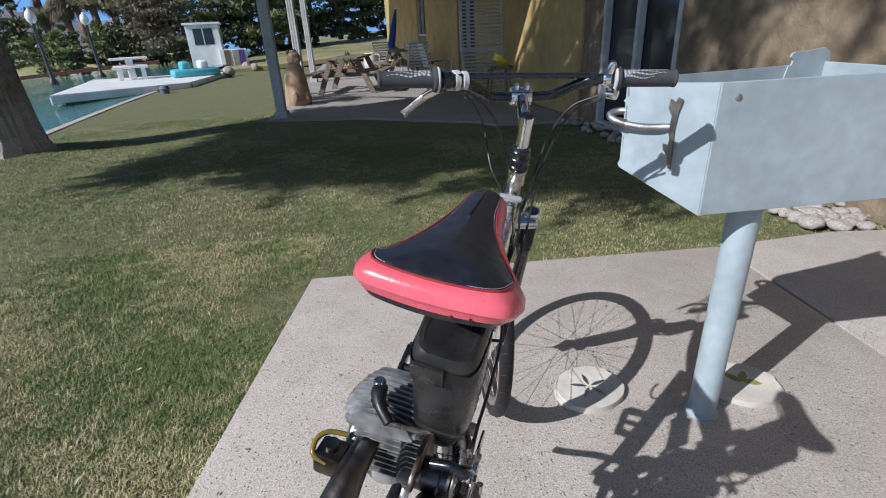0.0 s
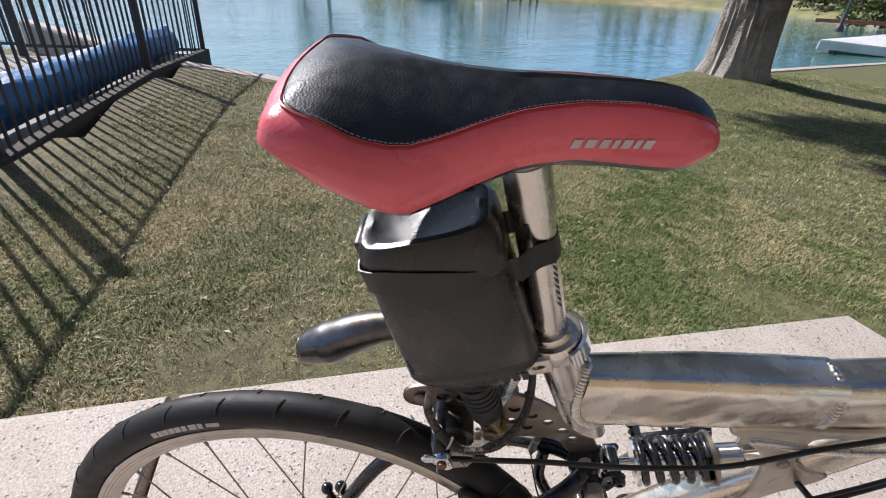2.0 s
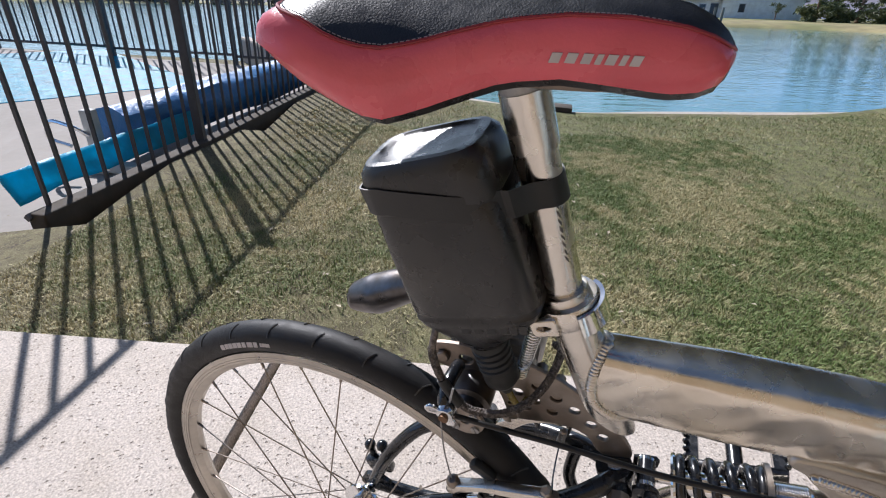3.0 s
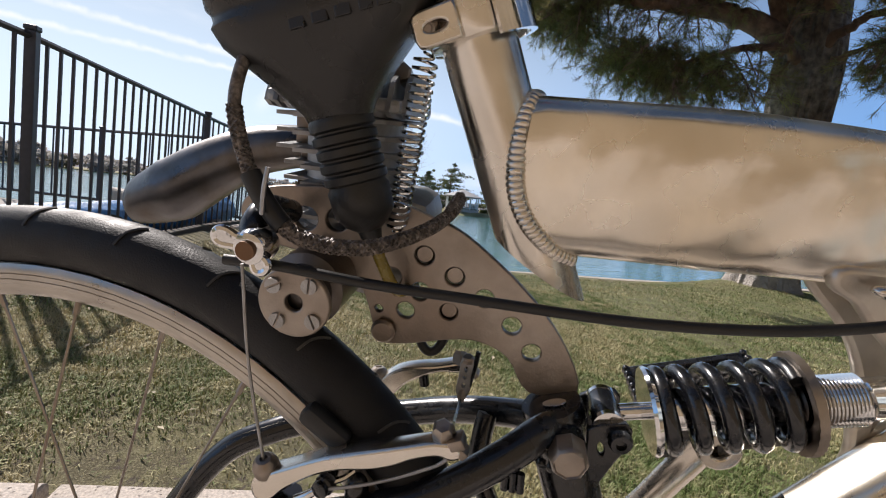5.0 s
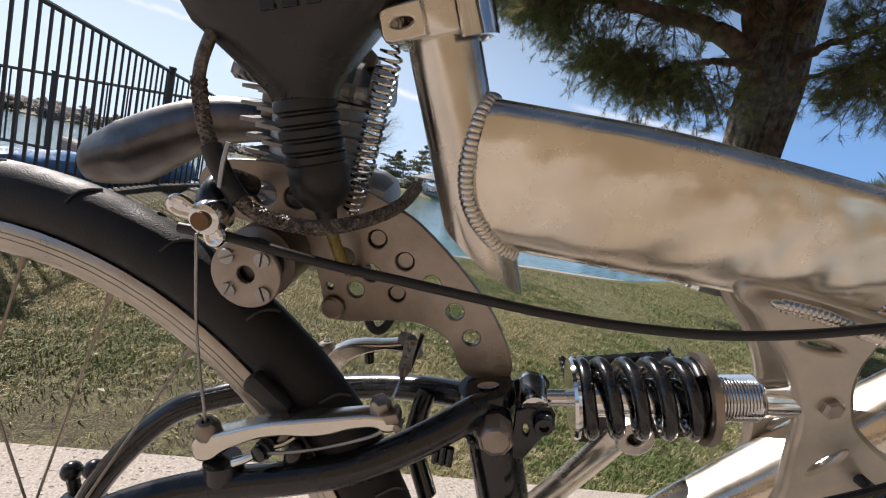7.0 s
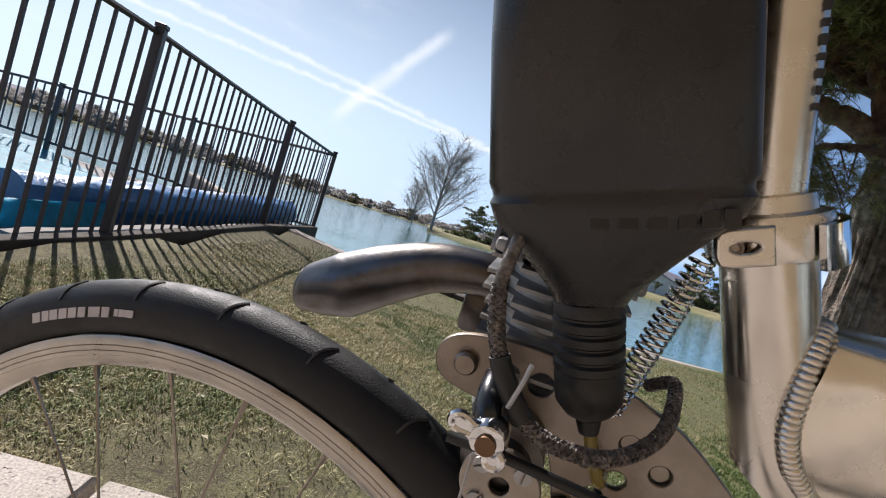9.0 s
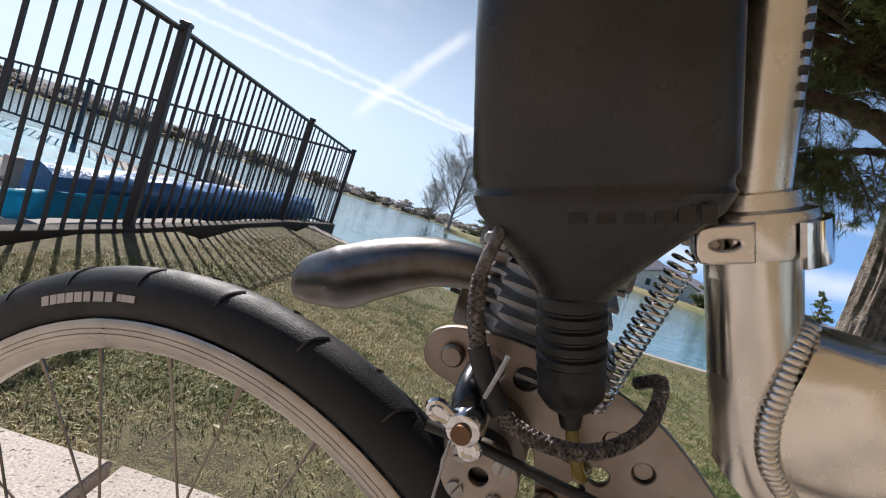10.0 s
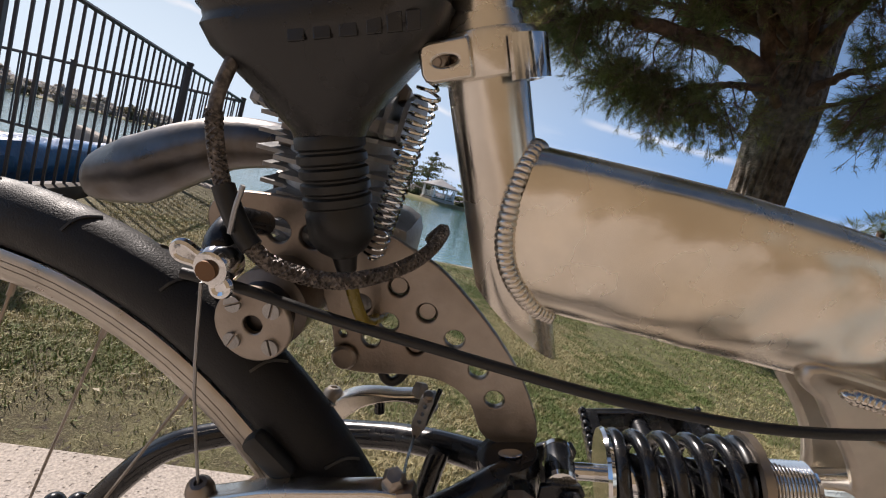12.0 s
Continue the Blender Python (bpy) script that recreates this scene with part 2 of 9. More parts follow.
M_LEAF_DARK = surf("dark_foliage", (0.085, 0.105, 0.042), 0.65, 0, 0.4, 2, 0, second=(0.10, 0.11, 0.042), mix_scale=0.6)
M_LEAF_DRY = surf("grey_dry_foliage", (0.24, 0.20, 0.13), 0.8, 0, 0.3, 2, 0, second=(0.16, 0.14, 0.08), mix_scale=0.6)
# pale because the haze over the lake is put into this colour
M_FAR = surf("haze_toned_far_foliage", (0.46, 0.42, 0.39), 0.9, 0, 0.2, 0.5, 0, second=(0.38, 0.35, 0.31), mix_scale=0.15)
M_TWIG = surf("bare_twigs", (0.30, 0.24, 0.20), 0.9, 0, 0.2, 2, 0)
M_DRYGRASS = surf("dry_bank_grass", (0.26, 0.22, 0.11), 0.95, 0, 0.3, 0.6, 0.3, 6, second=(0.16, 0.17, 0.06), mix_scale=0.12, world_space=True)
# the blue-grey of the hills is distance haze painted into their colour
M_HILL = surf("hazy_desert_hill", (0.20, 0.19, 0.22), 1.0, 0, 0.15, 0.02, 0.3, 0.2, second=(0.16, 0.15, 0.18), mix_scale=0.006, world_space=True)
M_STONE = surf("pale_cast_stone", (0.62, 0.57, 0.50), 0.9, 0, 0.1, 30, 0.3, 200)
M_STATUE = surf("tan_carved_stone", (0.36, 0.25, 0.16), 0.9, 0, 0.25, 12, 0.4, 90)
M_GREENPAINT = surf("faded_green_paint", (0.28, 0.27, 0.08), 0.8, 0, 0.3, 30, 0.1)
M_BLUEPLASTIC = surf("turquoise_plastic", (0.10, 0.42, 0.50), 0.4, 0, 0.15, 6, 0)
# wet blocks at the shore; on the fence kerb this dark is painted shade
M_BLOCK = surf("wet_block_shaded_kerb", (0.075, 0.062, 0.05), 0.9, 0, 0.3, 9, 0.6, 60)
M_LEAFLIT = surf("pale_fallen_leaf", (0.55, 0.48, 0.36), 0.9, 0, 0.3, 60, 0)


def bark_material():
    m = M_BARK
    n, l = m.node_tree.nodes, m.node_tree.links
    b = n["Principled BSDF"]
    old = b.inputs["Base Color"].links[0].from_socket
    tc, sep, fac, tex, add, mix = (n.new("ShaderNode" + k) for k in ("TexCoord", "SeparateXYZ", "MapRange", "TexNoise", "Math", "MixRGB"))
    l.new(tc.outputs["Object"], sep.inputs[0])
    l.new(tc.outputs["Object"], tex.inputs["Vector"])
    tex.inputs["Scale"].default_value = 3.0
    add.operation = "MULTIPLY_ADD"
    l.new(tex.outputs[0], add.inputs[0])
    add.inputs[1].default_value = 1.4
    l.new(sep.outputs["Z"], add.inputs[2])
    l.new(add.outputs[0], fac.inputs[0])
    fac.inputs[1].default_value, fac.inputs[2].default_value = 1.1, 2.1
    l.new(fac.outputs[0], mix.inputs[0])
    pale = n.new("ShaderNodeMixRGB")
    pale.inputs[0].default_value = 0.6
    l.new(old, pale.inputs[1])
    pale.inputs[2].default_value = (0.46, 0.42, 0.38, 1)
    l.new(pale.outputs[0], mix.inputs[1])
    l.new(old, mix.inputs[2])
    l.new(mix.outputs[0], b.inputs["Base Color"])


bark_material()


def pitted(m, scale, depth):
    """Adds small open pits, darker in colour, to a cast surface."""
    n, l = m.node_tree.nodes, m.node_tree.links
    b = n["Principled BSDF"]
    geo, warp, vor, pick = n.new("ShaderNodeNewGeometry"), n.new("ShaderNodeTexNoise"), n.new("ShaderNodeTexVoronoi"), n.new("ShaderNodeMapRange")
    warp.inputs["Scale"].default_value = scale * 0.9
    off = n.new("ShaderNodeMixRGB")
    off.blend_type, off.inputs[0].default_value = "LINEAR_LIGHT", 0.006
    l.new(geo.outputs["Position"], warp.inputs["Vector"])
    l.new(geo.outputs["Position"], off.inputs[1])
    l.new(warp.outputs["Color"], off.inputs[2])
    l.new(off.outputs[0], vor.inputs["Vector"])
    vor.inputs["Scale"].default_value, vor.inputs["Randomness"].default_value = scale, 1.0
    sep, size = n.new("ShaderNodeSeparateColor"), n.new("ShaderNodeMapRange")
    l.new(vor.outputs["Color"], sep.inputs[0])
    l.new(sep.outputs[0], size.inputs[0])
    size.inputs[1].default_value, size.inputs[2].default_value, size.inputs[3].default_value, size.inputs[4].default_value = 0.40, 1.0, 0.0, 0.36
    div = n.new("ShaderNodeMath")
    div.operation = "SUBTRACT"
    l.new(vor.outputs["Distance"], div.inputs[0])
    l.new(size.outputs[0], div.inputs[1])
    l.new(div.outputs[0], pick.inputs[0])
    pick.inputs[1].default_value, pick.inputs[2].default_value, pick.inputs[3].default_value, pick.inputs[4].default_value = -0.12, 0.03, 0.0, 1.0
    pit_tone = n.new("ShaderNodeMixRGB")
    l.new(pick.outputs[0], pit_tone.inputs[0])
    pit_tone.inputs[1].default_value = (0.345, 0.295, 0.25, 1)
    l.new(b.inputs["Base Color"].links[0].from_socket, pit_tone.inputs[2])
    l.new(pit_tone.outputs[0], b.inputs["Base Color"])
    bp = n.new("ShaderNodeBump")
    bp.inputs["Strength"].default_value, bp.inputs["Distance"].default_value = 1.0, depth
    l.new(pick.outputs[0], bp.inputs["Height"])
    l.new(b.inputs["Normal"].links[0].from_socket, bp.inputs["Normal"])
    l.new(bp.outputs[0], b.inputs["Normal"])


pitted(M_CONC, 88.0, 0.0035)


def lawn_material():
    """Thatch between the blades: green and straw in patches, with specks of bare soil."""
    m = M_LAWN
    m.use_nodes = True
    n, l = m.node_tree.nodes, m.node_tree.links
    b = n["Principled BSDF"]
    geo = n.new("ShaderNodeNewGeometry")

    def layer(scale, lo, hi, detail=5):
        tex, mr = n.new("ShaderNodeTexNoise"), n.new("ShaderNodeMapRange")
        tex.inputs["Scale"].default_value, tex.inputs["Detail"].default_value, tex.inputs["Roughness"].default_value = scale, detail, 0.65
        l.new(geo.outputs["Position"], tex.inputs["Vector"])
        mr.inputs[1].default_value, mr.inputs[2].default_value = lo, hi
        l.new(tex.outputs[0], mr.inputs[0])
        return tex, mr

    def blend(fac, a, c):
        mix = n.new("ShaderNodeMixRGB")
        l.new(fac.outputs[0], mix.inputs[0])
        for k, v in ((1, a), (2, c)):
            if isinstance(v, tuple):
                mix.inputs[k].default_value = (*v, 1)
            else:
                l.new(v.outputs[0], mix.inputs[k])
        return mix

    _, patch = layer(0.9, 0.50, 0.74)
    _, tuft = layer(13.0, 0.44, 0.58)
    fine, speck = layer(170.0, 0.50, 0.62)
    _, soil = layer(38.0, 0.56, 0.66)
    green = blend(tuft, (0.094, 0.098, 0.035), (0.158, 0.172, 0.058))
    straw = blend(tuft, (0.125, 0.100, 0.058), (0.19, 0.16, 0.09))
    # drier towards the fence
    sep, dry, more = n.new("ShaderNodeSeparateXYZ"), n.new("ShaderNodeMapRange"), n.new("ShaderNodeMath")
    l.new(geo.outputs["Position"], sep.inputs[0])
    l.new(sep.outputs["Y"], dry.inputs[0])
    dry.inputs[1].default_value, dry.inputs[2].default_value, dry.inputs[3].default_value, dry.inputs[4].default_value = -0.6, 1.2, 0.85, 0.0
    more.operation = "MAXIMUM"
    l.new(patch.outputs[0], more.inputs[0])
    l.new(dry.outputs[0], more.inputs[1])
    both = blend(more, green, straw)
    lit = blend(speck, both, (0.27, 0.245, 0.14))
    all_ = blend(soil, lit, (0.085, 0.066, 0.048))
    l.new(all_.outputs[0], b.inputs["Base Color"])
    b.inputs["Roughness"].default_value = 0.95
    bp = n.new("ShaderNodeBump")
    bp.inputs["Strength"].default_value, bp.inputs["Distance"].default_value = 0.9, 0.012
    l.new(fine.outputs[0], bp.inputs["Height"])
    l.new(bp.outputs[0], b.inputs["Normal"])


lawn_material()


def thin_leaf(m, share):
    """Lets some of the light through the needles or leaves."""
    n, l = m.node_tree.nodes, m.node_tree.links
    b, out = n["Principled BSDF"], n["Material Output"]
    tr, mix = n.new("ShaderNodeBsdfTranslucent"), n.new("ShaderNodeMixShader")
    l.new(b.inputs["Base Color"].links[0].from_socket, tr.inputs[0])
    mix.inputs[0].default_value = share
    l.new(b.outputs[0], mix.inputs[1])
    l.new(tr.outputs[0], mix.inputs[2])
    l.new(mix.outputs[0], out.inputs[0])


thin_leaf(M_NEEDLE, 0.6)
thin_leaf(M_NEEDLE_DRY, 0.25)
thin_leaf(M_LEAF, 0.3)
thin_leaf(M_COVER_LIGHT, 0.6)
thin_leaf(M_LEAF_DARK, 0.25)
thin_leaf(M_FAR, 0.45)
thin_leaf(M_LEAF_DRY, 0.35)


def water_material():
    m = bpy.data.materials.new("lake_water")
    m.use_nodes = True
    n, l = m.node_tree.nodes, m.node_tree.links
    b = n["Principled BSDF"]
    b.inputs["Base Color"].default_value = (0.065, 0.185, 0.19, 1)
    b.inputs["Roughness"].default_value = 0.06
    b.inputs["IOR"].default_value = 1.33
    geo, mp, tex, tex2, mix, bp = (n.new("ShaderNode" + k) for k in ("NewGeometry", "Mapping", "TexNoise", "TexNoise", "Math", "Bump"))
    mp.inputs["Scale"].default_value = (1.0, 0.45, 1.0)
    mp.inputs["Rotation"].default_value = (0, 0, radians(25))
    tex.inputs["Scale"].default_value, tex.inputs["Detail"].default_value = 4.5, 4
    tex2.inputs["Scale"].default_value, tex2.inputs["Detail"].default_value = 0.6, 3
    l.new(geo.outputs["Position"], mp.inputs[0])
    l.new(mp.outputs[0], tex.inputs["Vector"])
    l.new(mp.outputs[0], tex2.inputs["Vector"])
    mix.operation = "MULTIPLY"
    l.new(tex.outputs[0], mix.inputs[0])
    l.new(tex2.outputs[0], mix.inputs[1])
    bp.inputs["Strength"].default_value, bp.inputs["Distance"].default_value = 0.35, 0.12
    l.new(mix.outputs[0], bp.inputs["Height"])
    l.new(bp.outputs[0], b.inputs["Normal"])
    return m


M_WATER = water_material()

# ---- building tools ----


def thing(name, m=None, label="", category="", group="", kind=""):
    ob = new(name)
    ob.empty_display_size = 0.1
    if m is not None:
        ob.matrix_world = m
    return tagged(ob, label, category, group, kind)


def part(name, bm, material, parent=None, label="", m=None, smooth=True, fix=True):
    """Links a bmesh as one mesh object, under a thing or a part."""
    if fix:
        bmesh.ops.recalc_face_normals(bm, faces=bm.faces[:])
    me = bpy.data.meshes.new(name)
    bm.to_mesh(me)
    bm.free()
    me.materials.append(material)
    if smooth:
        me.polygons.foreach_set("use_smooth", [True] * len(me.polygons))
        me.set_sharp_from_angle(angle=radians(38))
    ob = new(name, me)
    if parent is not None:
        ob.parent = parent
    if m is not None:
        ob.matrix_basis = m
    if label:
        ob["label"] = label
    return ob


def whole(name, bm, material, label, category, m=None, group="", kind="", smooth=True):
    """A thing that is one plain mesh."""
    return tagged(part(name, bm, material, None, "", m, smooth), label, category, group, kind)


def twin(ob, m, parent=None):
    """Another object on the same mesh, for alike pieces."""
    o = new(ob.name.split(".")[0], ob.data)
    o.parent = parent if parent is not None else ob.parent
    o.matrix_basis = m
    return o


def V(*a):
    return Vector(a)


def spline(pts, n=8):
    """A smooth way through the points."""
    p = [Vector(q) for q in pts]
    p = [p[0] * 2 - p[1]] + p + [p[-1] * 2 - p[-2]]
    out = []
    for i in range(1, len(p) - 2):
        for k in range(n):
            t = k / n
            out.append(0.5 * (2 * p[i] + (p[i + 1] - p[i - 1]) * t + (2 * p[i - 1] - 5 * p[i] + 4 * p[i + 1] - p[i + 2]) * t * t + (3 * p[i] - p[i - 1] - 3 * p[i + 1] + p[i + 2]) * t ** 3))
    return out + [p[-2]]


def lerp_list(vals, n):
    """n values spread evenly along a list of values."""
    return [float(v) for v in np.interp(np.linspace(0, len(vals) - 1, n), range(len(vals)), vals)]


def tube(bm, pts, r, seg=12, squash=1.0, caps=True):
    """A round (or flattened) pipe along points; r is one radius or one per point. squash scales the width across the second axis."""
    pts = [Vector(p) for p in pts]
    rs = lerp_list(r, len(pts)) if isinstance(r, (list, tuple)) else [r] * len(pts)
    up, rings = None, []
    for i, p in enumerate(pts):
        d = (pts[min(i + 1, len(pts) - 1)] - pts[max(i - 1, 0)]).normalized()
        if up is None:
            up = Vector((1, 0, 0)) if abs(d.x) < 0.9 else Vector((0, 0, 1))
        side = (up - d * up.dot(d)).normalized()
        up = side
        other = d.cross(side)
        rings.append([bm.verts.new(p + (side * math.cos(a) * squash + other * math.sin(a)) * rs[i]) for a in (2 * math.pi * k / seg for k in range(seg))])
    for a, b in zip(rings, rings[1:]):
        for k in range(seg):
            bm.faces.new((a[k], a[(k + 1) % seg], b[(k + 1) % seg], b[k]))
    if caps:
        bm.faces.new(rings[0][::-1])
        bm.faces.new(rings[-1])
    return rings


def lathe(bm, profile, origin=(0, 0, 0), axis=(0, 0, 1), seg=24, closed=False):
    """Turns (radius, height) pairs round an axis."""
    q = Vector((0, 0, 1)).rotation_difference(Vector(axis).normalized())
    o = Vector(origin)
    rings = []
    for r, h in profile:
        rings.append([bm.verts.new(o + q @ Vector((max(r, 1e-5) * math.cos(a), max(r, 1e-5) * math.sin(a), h))) for a in (2 * math.pi * k / seg for k in range(seg))])
    pairs = list(zip(rings, rings[1:])) + ([(rings[-1], rings[0])] if closed else [])
    for a, b in pairs:
        for k in range(seg):
            bm.faces.new((a[k], a[(k + 1) % seg], b[(k + 1) % seg], b[k]))
    if not closed:
        bm.faces.new(rings[0][::-1])
        bm.faces.new(rings[-1])


def rod(bm, a, b, r, seg=10, r2=None):
    tube(bm, [a, b], [r, r if r2 is None else r2], seg)


def block(bm, size, centre=(0, 0, 0), bevel=0.0, turn=None, segs=2):
    """A box with rounded edges."""
    made = bmesh.ops.create_cube(bm, size=1.0)["verts"]
    m = Matrix.Translation(centre) @ (turn.to_4x4() if turn is not None else Matrix()) @ Matrix.Diagonal((*size, 1))
    bmesh.ops.transform(bm, matrix=m, verts=made)
    if bevel:
        edges = list({e for v in made for e in v.link_edges})
        bmesh.ops.bevel(bm, geom=edges, offset=bevel, segments=segs, profile=0.5, affect="EDGES")


def bead(bm, centre, r, scale=(1, 1, 1), seg=10):
    made = bmesh.ops.create_uvsphere(bm, u_segments=seg, v_segments=max(6, seg // 2), radius=r)["verts"]
    bmesh.ops.transform(bm, matrix=Matrix.Translation(centre) @ Matrix.Diagonal((*scale, 1)), verts=made)


def prism(bm, outline, a0, a1, put=lambda u, v, a: (a, u, v)):
    """A flat outline given thickness; put() turns outline and depth into a place."""
    lo = [bm.verts.new(put(u, v, a0)) for u, v in outline]
    hi = [bm.verts.new(put(u, v, a1)) for u, v in outline]
    n = len(outline)
    bm.faces.new(lo[::-1])
    bm.faces.new(hi)
    for i in range(n):
        bm.faces.new((lo[i], lo[(i + 1) % n], hi[(i + 1) % n], hi[i]))


def rounded(pts, n=4):
    """A closed smooth outline through points in the plane."""
    p = [Vector((*q, 0)) for q in pts]
    out = []
    for i in range(len(p)):
        a, b, c, d = p[i - 1], p[i], p[(i + 1) % len(p)], p[(i + 2) % len(p)]
        for k in range(n):
            t = k / n
            v = 0.5 * (2 * b + (c - a) * t + (2 * a - 5 * b + 4 * c - d) * t * t + (3 * b - a - 3 * c + d) * t ** 3)
            out.append((v.x, v.y))
    return out


def holed_plate(name, outline, holes, thickness, material, parent, m, label="", bevel=0.0006):
    """A plate in the y-z plane with round or oval holes, each (y, z, radius) or (y, z, ry, rz, turn)."""
    cu = bpy.data.curves.new(name, "CURVE")
    cu.dimensions, cu.fill_mode = "2D", "BOTH"
    cu.extrude, cu.bevel_depth, cu.bevel_resolution = thickness / 2 - bevel, bevel, 1
    loops = [outline]
    for h in holes:
        y, z, ry, rz, a = h if len(h) == 5 else (h[0], h[1], h[2], h[2], 0)
        ca, sa = math.cos(a), math.sin(a)
        loops.append([(y + ry * math.cos(t) * ca - rz * math.sin(t) * sa, z + ry * math.cos(t) * sa + rz * math.sin(t) * ca) for t in (2 * math.pi * k / 18 for k in range(18))])
    for loop in loops:
        sp = cu.splines.new("POLY")
        sp.points.add(len(loop) - 1)
        sp.use_cyclic_u = True
        for q, (y, z) in zip(sp.points, loop):
            q.co = (y, z, 0, 1)
    tmp = bpy.data.objects.new(name, cu)
    me = bpy.data.meshes.new_from_object(tmp)
    bpy.data.objects.remove(tmp)
    me.transform(Matrix(((0, 0, 1, 0), (1, 0, 0, 0), (0, 1, 0, 0), (0, 0, 0, 1))))
    me.materials.clear()
    me.materials.append(material)
    ob = new(name, me)
    ob.parent, ob.matrix_basis = parent, m
    if label:
        ob["label"] = label
    return ob


def scatter_mesh(name, verts, faces, material, label, category, m=None, smooth=False):
    """One large mesh of kind stuff from arrays."""
    me = bpy.data.meshes.new(name)
    me.from_pydata(verts, [], faces)
    me.materials.append(material)
    ob = new(name, me)
    if m is not None:
        ob.matrix_world = m
    return tagged(ob, label, category, "", "stuff")

# ---- ground, pavement, lake ----
WATER_Z = -0.25
SHORE = [(-9.2, -3.2), (-7.0, -1.62), (-6.02, -0.85), (-5.41, -0.13), (-4.85, 0.52), (-4.45, 1.52), (-4.66, 2.6), (-4.9, 4.0), (-5.2, 5.5), (-5.75, 7.6), (-7.05, 14.2), (-7.9, 21.0), (-9.2, 32.0)]


def shore_x(y):
    return float(np.interp(y, [p[1] for p in SHORE], [p[0] for p in SHORE]))


def lawn_z(x, y):
    """Height of the lawn in the site's own frame: nearly flat, with a mound round the tree."""
    d = math.hypot(x + 4.9, y - 6.22)
    if y < float(np.interp(x, [-7.0, -5.5, -2.93, -0.95, 0.75, 1.2], [-0.78, -1.2, -1.62, -2.05, -2.25, -9.0])):
        return -0.5
    return -0.025 + 0.16 * math.exp(-((d / 0.95) ** 2)) - 0.09 * max(0.0, min(1.0, (-x - 2.0) / 4.0)) + 0.012 * noise.noise((x * 0.7, y * 0.7, 3.1))


def build_lawn():
    bm = bmesh.new()
    ys = list(np.linspace(-7.5, 32.0, 120))
    ts = list(np.linspace(0, 1, 46))
    grid = []
    for y in ys:
        x0, x1 = shore_x(max(y, -3.2)), 14.0
        grid.append([bm.verts.new((x, y, lawn_z(x, y))) for x in (x0 + (x1 - x0) * t ** 1.6 for t in ts)])
    for a, b in zip(grid, grid[1:]):
        for k in range(len(ts) - 1):
            bm.faces.new((a[k], a[k + 1], b[k + 1], b[k]))
    return tagged(part("ground", bm, M_LAWN, None, "", GROUND), "patchy green and straw-coloured lawn by the lake", "lawn", "", "structure")


build_lawn()


def grass_blades(name, count, region, height, width, material, seed, label):
    """Short bent blades strewn over a stretch of lawn."""
    rng = np.random.default_rng(seed)
    x0, x1, y0, y1 = region
    x, y = rng.uniform(x0, x1, count * 2), rng.uniform(y0, y1, count * 2)
    edge = np.interp(y, [p[1] for p in SHORE], [p[0] for p in SHORE]) + 0.15
    slab = np.interp(y, [-1.3, -0.44, 0.5, 1.91], [-0.825, -0.755, -0.650, -0.49]) - 0.005
    ok = (x > edge) & ((x < slab) | (y > 1.925)) & ((y < 6.2) | (x < -1.9)) & ~((y < -0.9 - 0.21 * (x + 4.5)) & (x > -7.2))
    patch = np.sin(x * 2.3 + 1.7 * np.sin(y * 1.9)) + np.sin(y * 2.9 + x * 1.1) + rng.normal(0, 0.9, x.size)
    patch += 0.8 * np.sin(x * 7.1 + 2.0 * np.sin(y * 5.3)) * np.sin(y * 6.7 + x * 2.1)
    ok &= patch > -0.95 + 1.35 * np.clip((0.5 - y) / 1.2, 0, 1) * (x > -3.5)
    x, y = x[ok][:count], y[ok][:count]
    n = x.size
    z = np.array([lawn_z(a, b) for a, b in zip(x, y)])
    h = height * rng.uniform(0.45, 1.25, n)
    a, lean, w = rng.uniform(0, 2 * np.pi, n), rng.uniform(0.2, 1.55, n), width * rng.uniform(0.6, 1.2, n)
    dx, dy = np.cos(a), np.sin(a)
    base = np.stack([x, y, z - 0.003], 1)
    side = np.stack([-dy * w, dx * w, np.zeros(n)], 1)
    mid = base + np.stack([dx * h * lean * 0.35, dy * h * lean * 0.35, h * 0.6], 1)
    tip = base + np.stack([dx * h * lean, dy * h * lean, h * np.cos(lean * 0.6)], 1)
    verts = np.stack([base - side, base + side, mid + side * 0.8, mid - side * 0.8, tip], 1).reshape(-1, 3)
    me = bpy.data.meshes.new(name)
    idx = np.arange(n) * 5
    loops = np.concatenate([np.stack([idx, idx + 1, idx + 2, idx + 3], 1), np.stack([idx + 3, idx + 2, idx + 4], 1)], 1).reshape(-1)
    me.vertices.add(n * 5)
    me.vertices.foreach_set("co", verts.reshape(-1))
    me.loops.add(n * 7)
    me.loops.foreach_set("vertex_index", loops.astype(np.int32))
    me.polygons.add(n * 2)
    starts = np.stack([np.arange(n) * 7, np.arange(n) * 7 + 4], 1).reshape(-1)
    me.polygons.foreach_set("loop_start", starts.astype(np.int32))
    me.update(calc_edges=True)
    me.materials.append(material)
    ob = new(name, me)
    ob.matrix_world = GROUND
    return tagged(ob, label, "grass", "", "stuff")


